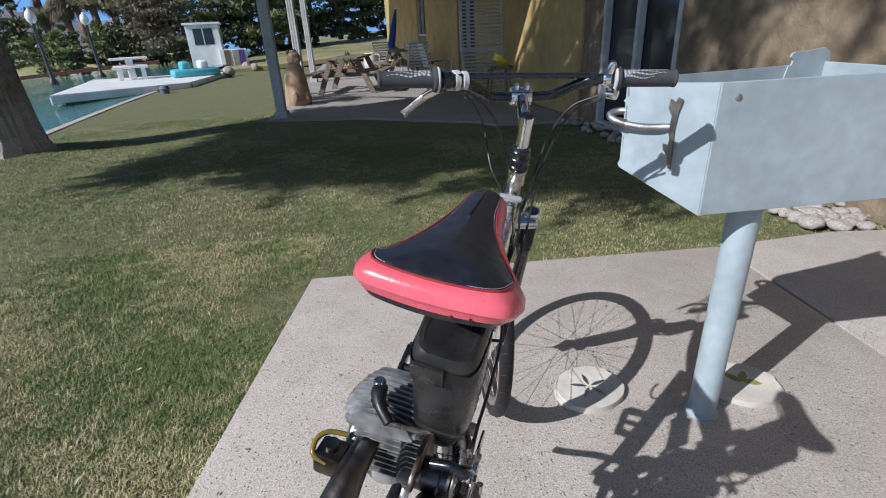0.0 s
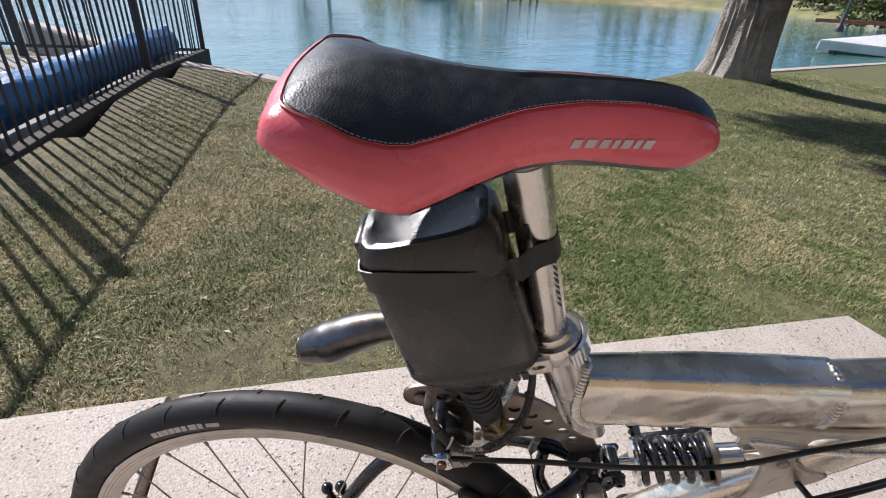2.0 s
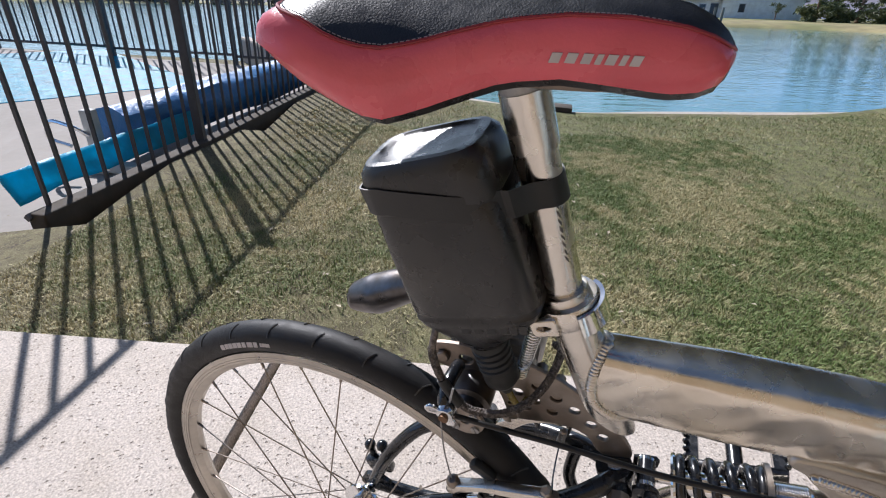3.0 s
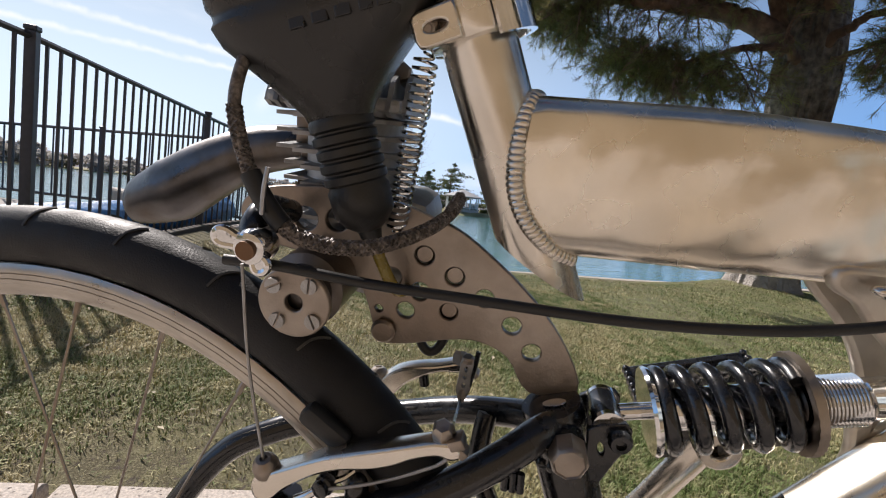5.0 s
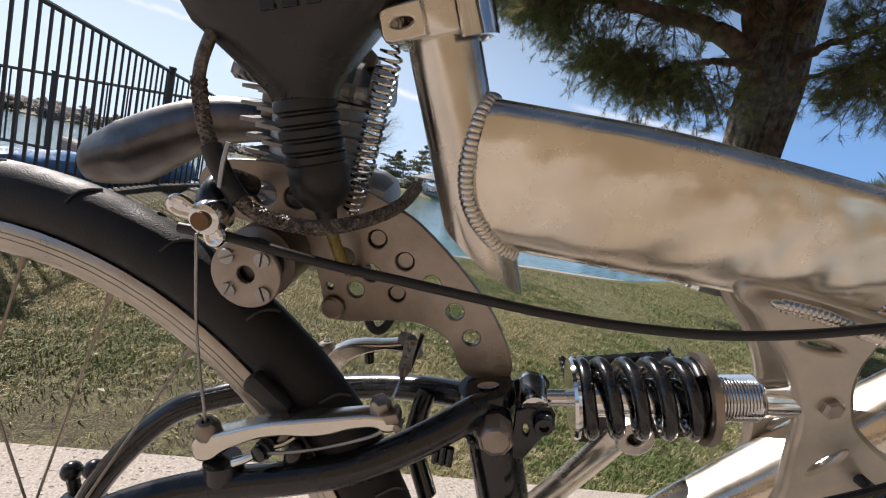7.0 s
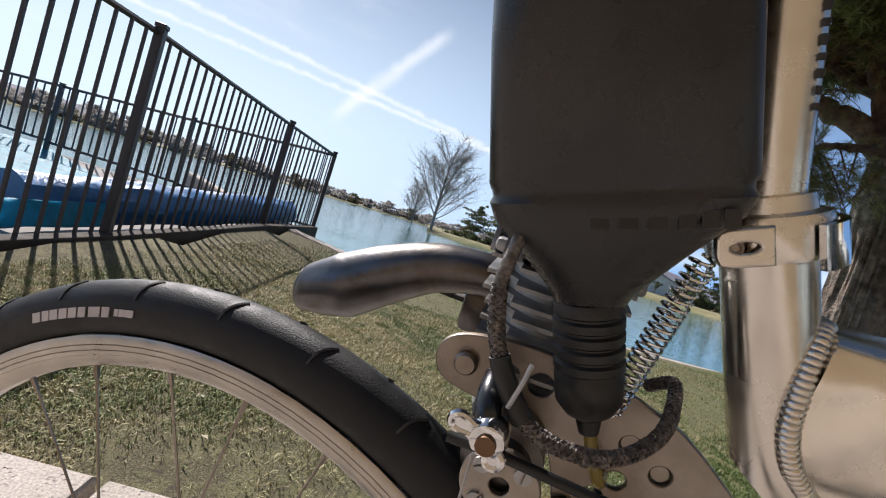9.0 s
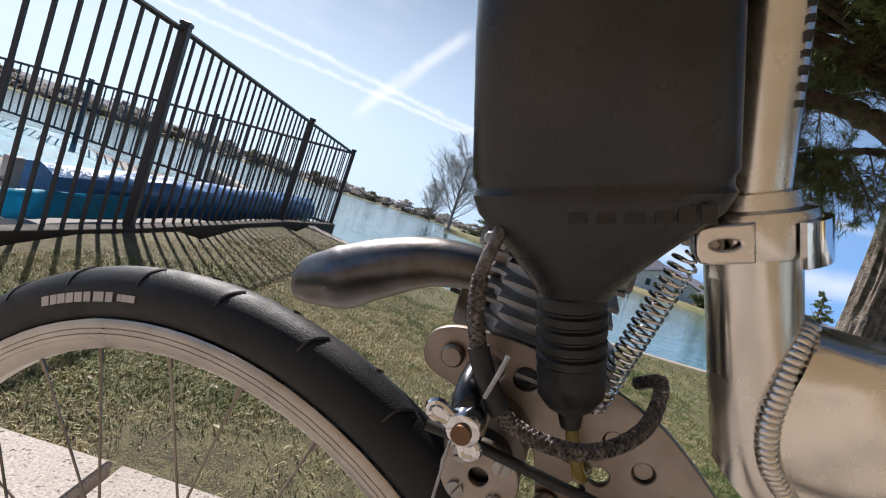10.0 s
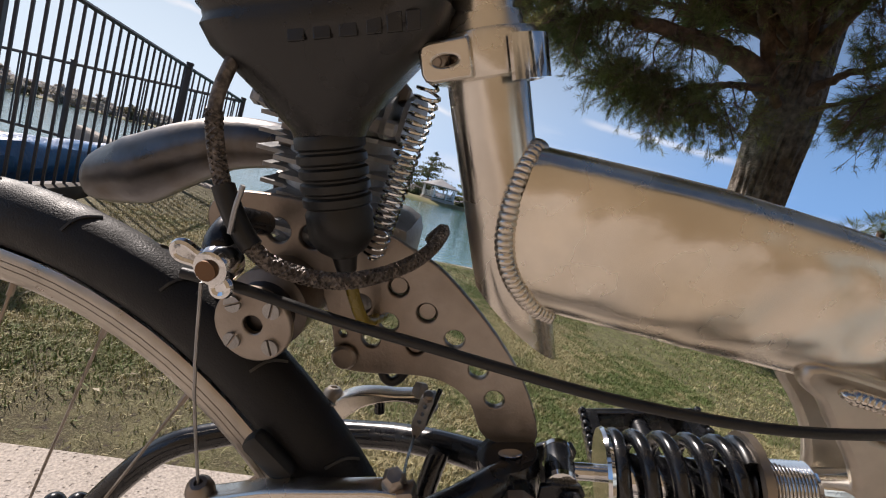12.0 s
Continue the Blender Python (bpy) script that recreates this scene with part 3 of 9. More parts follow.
def blade_material(name, a, b):
    m = bpy.data.materials.new(name)
    m.use_nodes = True
    n, l = m.node_tree.nodes, m.node_tree.links
    bs = n["Principled BSDF"]
    geo, ramp, tex, add = n.new("ShaderNodeNewGeometry"), n.new("ShaderNodeMixRGB"), n.new("ShaderNodeTexNoise"), n.new("ShaderNodeMath")
    tex.inputs["Scale"].default_value, tex.inputs["Detail"].default_value = 1.1, 3
    l.new(geo.outputs["Position"], tex.inputs["Vector"])
    add.operation = "MULTIPLY_ADD"
    l.new(geo.outputs["Random Per Island"], add.inputs[0])
    add.inputs[1].default_value = 0.75
    sub = n.new("ShaderNodeMapRange")
    sub.inputs[1].default_value, sub.inputs[2].default_value, sub.inputs[3].default_value, sub.inputs[4].default_value = 0.80, 1.06, -0.46, 0.40
    clump, swing = n.new("ShaderNodeTexNoise"), n.new("ShaderNodeMath")
    clump.inputs["Scale"].default_value, clump.inputs["Detail"].default_value = 10.0, 3
    l.new(geo.outputs["Position"], clump.inputs["Vector"])
    swing.operation = "MULTIPLY_ADD"
    l.new(clump.outputs[0], swing.inputs[0])
    swing.inputs[1].default_value = 0.85
    l.new(tex.outputs[0], swing.inputs[2])
    l.new(swing.outputs[0], sub.inputs[0])
    # a drier strip along the fence
    sep, dry, both = n.new("ShaderNodeSeparateXYZ"), n.new("ShaderNodeMapRange"), n.new("ShaderNodeMath")
    l.new(geo.outputs["Position"], sep.inputs[0])
    l.new(sep.outputs["Y"], dry.inputs[0])
    dry.inputs[1].default_value, dry.inputs[2].default_value, dry.inputs[3].default_value, dry.inputs[4].default_value = -0.6, 1.2, 0.38, 0.0
    both.operation = "ADD"
    l.new(sub.outputs[0], both.inputs[0])
    l.new(dry.outputs[0], both.inputs[1])
    l.new(both.outputs[0], add.inputs[2])
    add.use_clamp = True
    l.new(add.outputs[0], ramp.inputs[0])
    ramp.inputs[1].default_value, ramp.inputs[2].default_value = (*a, 1), (*b, 1)
    l.new(ramp.outputs[0], bs.inputs["Base Color"])
    bs.inputs["Roughness"].default_value = 0.7
    return m


M_BLADE = blade_material("grass_blade", (0.122, 0.180, 0.044), (0.52, 0.445, 0.25))
grass_blades("grass", 310000, (-3.6, -0.5, -2.1, 2.6), 0.019, 0.0015, M_BLADE, 4, "short mown winter grass, green and straw")
grass_blades("grass", 85000, (-0.6, 3.4, 1.9, 5.5), 0.018, 0.0021, M_BLADE, 5, "short mown grass in tree shade")
grass_blades("grass", 130000, (-6.2, -0.5, -1.2, 9.0), 0.022, 0.0024, M_BLADE, 6, "short mown grass towards the lake")


def fallen_leaves():
    rng = np.random.default_rng(8)
    verts, faces = [], []
    for _ in range(420):
        x, y = rng.uniform(-5.5, -0.9), rng.uniform(-1.9, 5.5)
        if rng.random() < 0.35:
            x, y = rng.uniform(-3.0, -0.9), rng.uniform(-1.2, 1.5)
        if x < shore_x(y) + 0.2:
            continue
        r, a, t = rng.uniform(0.006, 0.017), rng.uniform(0, 6.28), rng.uniform(-0.5, 0.5)
        z = lawn_z(x, y) + 0.018
        i = len(verts)
        for u, v in ((-1, 0), (-0.2, 0.42), (0.9, 0.05), (-0.1, -0.4)):
            cx, cy = u * math.cos(a) - v * math.sin(a), u * math.sin(a) + v * math.cos(a)
            verts.append((x + cx * r, y + cy * r, z + (u * t + abs(v) * 0.5) * r))
        faces += [(i, i + 1, i + 2), (i, i + 2, i + 3)]
    scatter_mesh("fallen_leaves", verts, faces, M_LEAFLIT, "pale dry leaves strewn over the lawn", "leaves", GROUND)
    verts, faces = [], []
    for _ in range(70):
        x, y = rng.uniform(-0.6, 1.5), rng.uniform(-0.4, 1.85)
        if rng.random() < 0.6:
            x = -0.6 + abs(rng.normal(0, 0.25))
        r, a = rng.uniform(0.003, 0.009), rng.uniform(0, 6.28)
        i = len(verts)
        for u, v in ((-1, 0), (0, 0.5), (1, 0), (0, -0.5)):
            verts.append((x + (u * math.cos(a) - v * math.sin(a)) * r, y + (u * math.sin(a) + v * math.cos(a)) * r, 0.004 + 0.4 * r * abs(v)))
        faces.append((i, i + 1, i + 2, i + 3))
    scatter_mesh("leaf_crumbs", verts, faces, M_WOOD, "brown leaf crumbs on the concrete", "leaves", GROUND @ Matrix.Translation((0, 0, 0.017)))


fallen_leaves()


def slab(name, outline, label):
    bm = bmesh.new()
    prism(bm, outline, -0.12, 0.0, lambda u, v, a: (u, v, a))
    top = [e for e in bm.edges if all(v.co.z > -0.01 for v in e.verts)]
    bmesh.ops.bevel(bm, geom=top, offset=0.008, segments=2, profile=0.5, affect="EDGES")
    return part(name, bm, M_CONC, None, "", None)


pavement = thing("pavement", GROUND @ Matrix.Translation((0, 0, 0.017)), "rough pale concrete slabs with open joints", "pavement", "", "structure")
for outline in (
    [(-0.754, -0.437), (-0.640, 0.6), (-0.487, 1.91), (1.775, 1.88), (1.76, 0.9), (1.73, -0.72), (0.4, -0.60)],
    [(-0.757, -0.459), (0.4, -0.622), (1.73, -0.742), (1.7, -4.2), (-1.10, -4.2), (-0.83, -1.35)],
    [(1.79, 1.88), (2.5, 1.95), (4.6, 1.7), (4.6, -4.2), (1.715, -4.2), (1.745, -0.72), (1.775, 0.9)],
):
    slab("slab", outline, "").parent = pavement

# the stepping stones in the pavement
for x, y, rx, ry, a, tint in ((0.628, 0.836, 0.125, 0.105, 20, 0), (1.15, 0.78, 0.125, 0.105, -20, 1)):
    bm = bmesh.new()
    pts = [(rx * math.cos(t), ry * math.sin(t)) for t in (2 * math.pi * k / 40 for k in range(40))]
    prism(bm, pts, 0.0, 0.022, lambda u, v, w: (u, v, w))
    bmesh.ops.bevel(bm, geom=[e for e in bm.edges if all(v.co.z > 0.02 for v in e.verts)], offset=0.008, segments=2, affect="EDGES")
    stone = whole("stepping_stone", bm, M_STONE, "round cast stone with a painted leaf motif" if tint else "round cast stone with a pressed flower motif", "stone", GROUND @ pose(x, y, 0.017, 0, 0, a), "stepping stones")
    bm = bmesh.new()
    for k in range(5):
        b = k * 2 * math.pi / 5
        if tint:
            pts = rounded([(0.0, 0.004), (0.03, 0.016), (0.062, 0.0), (0.03, -0.012)], 3) if k < 3 else []
        else:
            pts = rounded([(0.008, 0.0), (0.035, 0.007), (0.066, 0.0), (0.035, -0.007)], 3)
        if pts:
            prism(bm, pts, 0.0215, 0.0235, lambda u, v, w: (u * math.cos(b) - v * math.sin(b), u * math.sin(b) + v * math.cos(b), w))
    part("motif", bm, M_GREENPAINT if tint else M_CAST, stone, "", None, False)


def lake_and_banks():
    bm = bmesh.new()
    rim = [GROUND @ V(x + 0.1, y, 0) for x, y in SHORE[1:]]
    rim = [(p.x, p.y) for p in rim] + [(-9.5, 60), (-9.5, 700), (-1100, 700), (-1100, -500), (-200, -500), (-40, -90), (-8.9, -12), (-8.3, -8.6)]
    bm.faces.new([bm.verts.new((x, y, WATER_Z)) for x, y in rim])
    tagged(part("water", bm, M_WATER), "calm turquoise lake with fine ripples", "lake", "", "structure")
    # concrete kerb along the near shore
    bm = bmesh.new()
    pts = spline([(x, y, 0) for x, y in SHORE], 6)
    sec = ((-0.16, -0.6), (-0.16, -0.02), (-0.13, 0.005), (0.03, 0.005), (0.05, -0.03), (0.05, -0.6))
    rings = []
    for i, p in enumerate(pts):
        d = (pts[min(i + 1, len(pts) - 1)] - pts[max(i - 1, 0)]).normalized()
        nrm = Vector((d.y, -d.x, 0))
        rings.append([bm.verts.new(p + nrm * u + V(0, 0, w - 0.10)) for u, w in sec])
    for a, b in zip(rings, rings[1:]):
        for k in range(len(sec) - 1):
            bm.faces.new((a[k], a[k + 1], b[k + 1], b[k]))
    tagged(part("trim_shore", bm, M_CONC, None, "", GROUND), "low concrete edge along the lake", "kerb", "", "structure")


lake_and_banks()
# land beyond the lawn
bm = bmesh.new()
prism(bm, [(-9.2, 30), (-9.2, 120), (90, 120), (90, -90), (-30, -90), (-8.9, -14), (9, -13), (13, 30)], -1.2, -0.08, lambda u, v, a: (u, v, a))
tagged(part("ground_land", bm, M_DRYGRASS, None, "", GROUND, False), "dry ground round the garden", "ground", "", "structure")

for x, y, sx, a in ((-4.56, 1.00, 0.20, 62), (-4.47, 1.19, 0.21, 68), (-4.40, 1.40, 0.21, 74)):
    bm = bmesh.new()
    block(bm, (sx, 0.2, 0.24), (0, 0, 0), 0.012)
    whole("concrete_block", bm, M_BLOCK, "dark wet concrete block at the lake edge", "block", GROUND @ pose(x - 0.16, y + 0.02, -0.15, 0, 0, a), "blocks at the shore")

# ---- far shore ----
FAR = lambda az, d, z=0.0: Vector((d * math.cos(radians(az)), d * math.sin(radians(az)), z))


def bank(name, inner, width, height, label):
    """A strip of far bank that rises from the waterline."""
    bm = bmesh.new()
    rows = []
    for az, d in inner:
        rows.append([bm.verts.new(FAR(az, d + w, z)) for w, z in ((0, WATER_Z - 0.1), (0.4, WATER_Z + 0.12), (width * 0.25, height * 0.7 + WATER_Z), (width, height + WATER_Z), (width * 4, height + 0.3 + WATER_Z))])
    for a, b in zip(rows, rows[1:]):
        for k in range(4):
            bm.faces.new((a[k], a[k + 1], b[k + 1], b[k]))
    return tagged(part(name, bm, M_DRYGRASS), label, "bank", "", "structure")


bank("ground_far_bank", [(172, 64), (168, 62), (163, 63), (158, 66), (150, 68), (144, 70), (138, 68), (132, 60), (127, 52), (123, 46), (118, 40), (110, 38)], 9, 0.7, "dry grassy far bank of the lake")
bank("ground_distant_shore", [(250, 70), (235, 95), (222, 125), (212, 150), (200, 190), (190, 215), (180, 225), (172, 225), (164, 215)], 30, 0.6, "distant low shore across the lake")


def leaf_cloud(rng, n, centre, size, leaf, squash=0.5):
    """Small leaf quads filling an uneven crown."""
    c = np.array(centre)
    lumps = rng.normal(0, 0.42, (max(5, n // 60), 3)) * size
    pick = rng.integers(0, len(lumps), n)
    p = c + lumps[pick] + rng.normal(0, 0.17, (n, 3)) * size
    a, b = rng.normal(0, 1, (n, 3)), rng.normal(0, 1, (n, 3))
    a /= np.linalg.norm(a, axis=1, keepdims=True)
    b -= a * (a * b).sum(1, keepdims=True)
    b /= np.linalg.norm(b, axis=1, keepdims=True)
    s = leaf * rng.uniform(0.6, 1.4, (n, 1))
    verts = np.stack([p - a * s, p - b * s * squash, p + a * s, p + b * s * squash], 1).reshape(-1, 3)
    faces = np.arange(n * 4).reshape(-1, 4)
    return verts, faces


def crown_mesh(name, verts, faces, material, parent):
    me = bpy.data.meshes.new(name)
    me.from_pydata([tuple(v) for v in verts], [], [tuple(int(i) for i in f) for f in faces])
    me.materials.append(material)
    ob = new(name, me)
    ob.parent = parent
    return ob


def trunk_bm(height, r, rng, limbs=5, spread=0.4, first=0.45, twigs=0, rise=(0.3, 0.8)):
    bm = bmesh.new()
    lean = rng.uniform(-0.05, 0.05, 2)
    axis = [V(lean[0] * height * t * t, lean[1] * height * t * t, height * t) for t in np.linspace(0, 1, 7)]
    tube(bm, spline(axis, 2), [r * 1.25, r, r * 0.8, r * 0.55, r * 0.2], 8)
    for i in range(limbs):
        t = first + (0.95 - first) * i / max(1, limbs - 1)
        a = i * 2.4 + rng.uniform(0, 1)
        s = axis[0].lerp(axis[-1], t)
        length = height * spread * (1.15 - t * 0.7)
        e = s + V(math.cos(a) * length, math.sin(a) * length, length * rng.uniform(*rise))
        mid = (s + e) / 2 + V(0, 0, -0.08 * length)
        tube(bm, spline([s, mid, e], 3), [r * 0.4 * (1.1 - t * 0.6), r * 0.12], 6)
        for k in range(twigs):
            u = rng.uniform(0.25, 1)
            p = s.lerp(e, u)
            q = p + V(*(rng.normal(0, 1, 3) * np.array([1, 1, 0.5]) + np.array([math.cos(a) * 0.6, math.sin(a) * 0.6, 0.8]))) * length * 0.28
            tube(bm, [p, (p + q) / 2 + V(*(rng.normal(0, 0.02, 3) * length)), q], [r * 0.1, r * 0.02], 4, caps=False)
            for kk in range(3):
                p2 = p.lerp(q, rng.uniform(0.3, 1))
                tube(bm, [p2, p2 + V(*(rng.normal(0, 1, 3) + np.array([0, 0, 0.7]))) * length * 0.13], [r * 0.05, r * 0.012], 3, caps=False)
    return bm


def broad_tree(name, at, height, width, material, seed, label, n=900, leaf=0.16, cone=False, low=0.2, trunk=None):
    """A tapered trunk with limbs, and a crown of many small leaves."""
    rng = np.random.default_rng(seed)
    tree = thing(name, Matrix.Translation(at), label, "tree")
    part("trunk", trunk_bm(height * 0.92, height * 0.028, rng, 6, 0.3), trunk or M_BARK_DARK, tree)
    vs, fs, c = [], [], 0
    layers = 9
    for k in range(layers):
        t = low + (1 - low) * k / (layers - 1)
        w = width * ((1.05 - t) ** 0.8 if cone else math.sin(math.pi * min(1, (t - low) / (1 - low) * 0.8 + 0.16)) ** 0.7)
        w = max(w, width * 0.12)
        m = max(30, int(n / layers * (0.5 + w / width)))
        v, f = leaf_cloud(rng, m, (rng.normal(0, 0.08) * width, rng.normal(0, 0.08) * width, height * t), np.array([w, w, height / layers * 1.5]) * 0.55, leaf)
        vs.append(v)
        fs.append(f + c)
        c += len(v)
    crown_mesh("crown", np.concatenate(vs), np.concatenate(fs), material, tree)
    return tree


def bare_tree(at, height, seed, label):
    rng = np.random.default_rng(seed)
    tree = thing("bare_tree", Matrix.Translation(at), label, "tree")
    part("trunk", trunk_bm(height, height * 0.018, rng, 40, 0.42, 0.14, 34, (0.7, 1.7)), M_TWIG, tree)
    return tree


bare_tree(FAR(171.6, 62, 0.2), 9.6, 21, "large leafless tree on the far bank")
bare_tree(FAR(174.0, 70, 0.2), 5.0, 22, "leafless tree on the far bank")
bare_tree(FAR(156.5, 98, 0.4), 10.5, 23, "tall leafless tree behind the white house")
bare_tree(FAR(154.0, 99, 0.4), 9.5, 24, "tall leafless tree behind the white house")
for az, d, h, w, mt, sd, cone in (
    (166.6, 74, 5.5, 4.2, M_LEAF_DARK, 31, False), (163.8, 78, 7.0, 5.0, M_LEAF_DARK, 32, False), (159.0, 74, 8.0, 3.6, M_LEAF, 33, True), (157.6, 75, 7.4, 3.2, M_LEAF_DARK, 34, True),
    (142.6, 82, 7.0, 3.0, M_LEAF, 35, True), (141.4, 83, 7.6, 3.2, M_LEAF, 36, True), (139.6, 84, 7.8, 3.6, M_LEAF_DARK, 37, True), (137.8, 85, 7.2, 3.4, M_LEAF, 38, True),
    (136.6, 86, 6.2, 3.2, M_LEAF_DARK, 39, True), (133.6, 84, 7.6, 3.8, M_LEAF, 40, True), (126.2, 60, 6.6, 3.8, M_LEAF, 41, True), (124.4, 62, 6.2, 3.6, M_LEAF_DARK, 42, True),
):
    broad_tree("evergreen_tree" if cone else "round_tree", FAR(az, d, 0.3), h * 0.95, w * 1.3, mt, sd, "tall green conifer on the far bank" if cone else "dark rounded tree on the far bank", 2600, 0.15, cone, 0.12)
# most of the distant trees carry painted haze in their foliage colour
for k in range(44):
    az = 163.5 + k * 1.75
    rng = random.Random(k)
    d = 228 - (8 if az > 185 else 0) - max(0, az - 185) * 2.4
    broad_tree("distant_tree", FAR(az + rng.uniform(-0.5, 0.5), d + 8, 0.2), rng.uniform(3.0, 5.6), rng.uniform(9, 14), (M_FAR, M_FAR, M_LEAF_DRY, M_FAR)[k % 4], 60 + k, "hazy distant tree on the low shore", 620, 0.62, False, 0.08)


def hedge(name, spots, height, material, seed, label):
    rng = np.random.default_rng(seed)
    vs, fs, c = [], [], 0
    for p in spots:
        v, f = leaf_cloud(rng, 420, (p[0], p[1], p[2] + height * 0.45), np.array([1.5, 1.5, height * 0.55]), 0.17)
        vs.append(v)
        fs.append(f + c)
        c += len(v)
    me = bpy.data.meshes.new(name)
    me.from_pydata([tuple(v) for v in np.concatenate(vs)], [], [tuple(int(i) for i in f) for f in np.concatenate(fs)])
    me.materials.append(material)
    return tagged(new(name, me), label, "hedge", "", "stuff")


hedge("hedge", [FAR(a, 80, 0.3) for a in np.linspace(143.4, 135.4, 14)], 2.0, M_LEAF_DARK, 70, "dark clipped hedge under the far conifers")
hedge("hedge", [FAR(a, 70, 0.2) for a in np.linspace(169, 157, 10)], 1.0, M_LEAF_DARK, 71, "low dark shrubs on the far bank")


def far_house():
    at = FAR(149.5, 88, 0.45)
    turn = radians(149.5 - 90 + 90 + 86)
    house = thing("white_house", Matrix.Translation(at) @ Matrix.Rotation(radians(-30.5), 4, "Z") @ Matrix.Rotation(radians(90), 4, "Z"), "low white house with pale tiled gable roof across the lake", "house")
    # local x runs along the front, y points away from the lake
    def box(name, x0, x1, y0, y1, z1, mt, parent=house, z0=0.0):
        bm = bmesh.new()
        block(bm, (x1 - x0, y1 - y0, z1 - z0), ((x0 + x1) / 2, (y0 + y1) / 2, (z0 + z1) / 2))
        return part(name, bm, mt, parent, "", None, False)
    wall = box("wall", -9.5, -1.0, 2.0, 9.0, 2.5, M_WHITE)
    bm = bmesh.new()
    prism(bm, [(-1.0, 0.0), (9.0, 0.0), (9.0, 2.5), (4.0, 4.1), (-1.0, 2.5)], 0.0, 9.0, lambda u, v, a: (u, a, v))
    gable = part("wall", bm, M_WHITE, house, "", None, False)
    for x0, z0, x1, z1 in ((-1.5, 2.35, 4.0, 4.2), (4.0, 4.2, 9.5, 2.35)):
        bm = bmesh.new()
        prism(bm, [(x0, z0), (x1, z1), (x1, z1 + 0.18), (x0, z0 + 0.18)], -0.5, 9.5, lambda u, v, a: (u, a, v))
        part("roof", bm, M_ROOF, house, "", None, False)
    bm = bmesh.new()
    prism(bm, [(1.4, 2.4), (5.5, 4.3), (9.6, 2.4)], -10.0, -1.0, lambda u, v, a: (a, u, v))
    part("roof", bm, M_ROOF, house, "", None, False)
    bm = bmesh.new()
    lathe(bm, [(1.9, 2.5), (1.0, 3.1), (0.1, 3.6)], (-8.2, 1.6, 0), seg=8)
    part("roof", bm, M_ROOF, house, "small turret roof", None, False)
    bm = bmesh.new()
    lathe(bm, [(1.6, 0), (1.6, 2.5)], (-8.2, 1.6, 0), seg=8)
    part("wall", bm, M_WHITE, house, "", None, False)
    for x, y, w, h, z in ((-6.2, 1.99, 0.7, 1.1, 0.9), (-3.6, 1.99, 0.9, 1.4, 0.5), (-2.0, 1.99, 1.1, 2.0, 0.05), (1.6, -0.01, 0.8, 1.1, 0.9), (-8.0, -0.02, 0.5, 0.9, 0.9)):
        bm = bmesh.new()
        block(bm, (w, 0.08, h), (x, y, z + h / 2))
        win = part("window", bm, M_WINDOW, house, "", None, False)
        bm = bmesh.new()
        for dx in (-w / 2, w / 2):
            block(bm, (0.08, 0.14, h + 0.1), (x + dx, y, z + h / 2))
        block(bm, (w, 0.14, 0.08), (x, y, z + h))
        part("frame", bm, M_GREY_WHITE, win, "", None, False)
    return house


far_house()
rng_t = np.random.default_rng(90)
topiary = thing("topiary_tree", Matrix.Translation(FAR(145.6, 84, 0.4)), "small round clipped tree before the white house", "tree")
bm = bmesh.new()
rod(bm, (0, 0, 0), (0, 0, 1.2), 0.06, 6)
part("trunk", bm, M_BARK_DARK, topiary)
v, f = leaf_cloud(rng_t, 500, (0, 0, 1.6), np.array([0.8, 0.8, 0.6]), 0.1)
crown_mesh("crown", v, f, M_LEAF_DARK, topiary)


def gazebo():
    g = thing("gazebo", Matrix.Translation(FAR(162.2, 68, WATER_Z + 0.1)) @ Matrix.Rotation(0.2, 4, "Z"), "white octagonal gazebo with a pale roof at the water", "gazebo")
    bm = bmesh.new()
    lathe(bm, [(2.5, 0.0), (2.5, 0.75)], seg=8)
    part("floor", bm, M_CONC, g, "", None, False)
    bm = bmesh.new()
    lathe(bm, [(2.9, 2.35), (2.95, 2.45), (1.4, 3.0), (0.12, 3.45)], seg=8)
    part("roof", bm, M_ROOF, g, "", None, False)
    post = None
    for k in range(8):
        a = k * math.pi / 4
        m = Matrix.Translation((2.3 * math.cos(a), 2.3 * math.sin(a), 0.75))
        if post is None:
            bm = bmesh.new()
            block(bm, (0.14, 0.14, 1.65), (0, 0, 0.82), 0.01)
            post = part("post", bm, M_WHITE, g, "", m, False)
        else:
            twin(post, m)
        b = a + math.pi / 8
        bm = bmesh.new()
        for z in (0.15, 0.8):
            block(bm, (1.7, 0.06, 0.07), (0, 0, z))
        for j in range(9):
            block(bm, (0.04, 0.04, 0.6), (-0.75 + j * 0.19, 0, 0.48))
        part("railing", bm, M_WHITE, g, "", Matrix.Translation((2.13 * math.cos(b), 2.13 * math.sin(b), 0.75)) @ Matrix.Rotation(b + math.pi / 2, 4, "Z"), False)


gazebo()
for az, d in ((152.9, 62), (151.6, 64), (150.6, 63), (149.9, 62)):
    bm = bmesh.new()
    tube(bm, [(0, 0, -1), (0.02, 0, 0.6), (0, 0.02, 1.9)], [0.14, 0.13, 0.12], 8)
    whole("mooring_post", bm, M_WOOD, "dark wooden post standing in the lake", "post", Matrix.Translation(FAR(az, d, WATER_Z)), "posts in the lake")


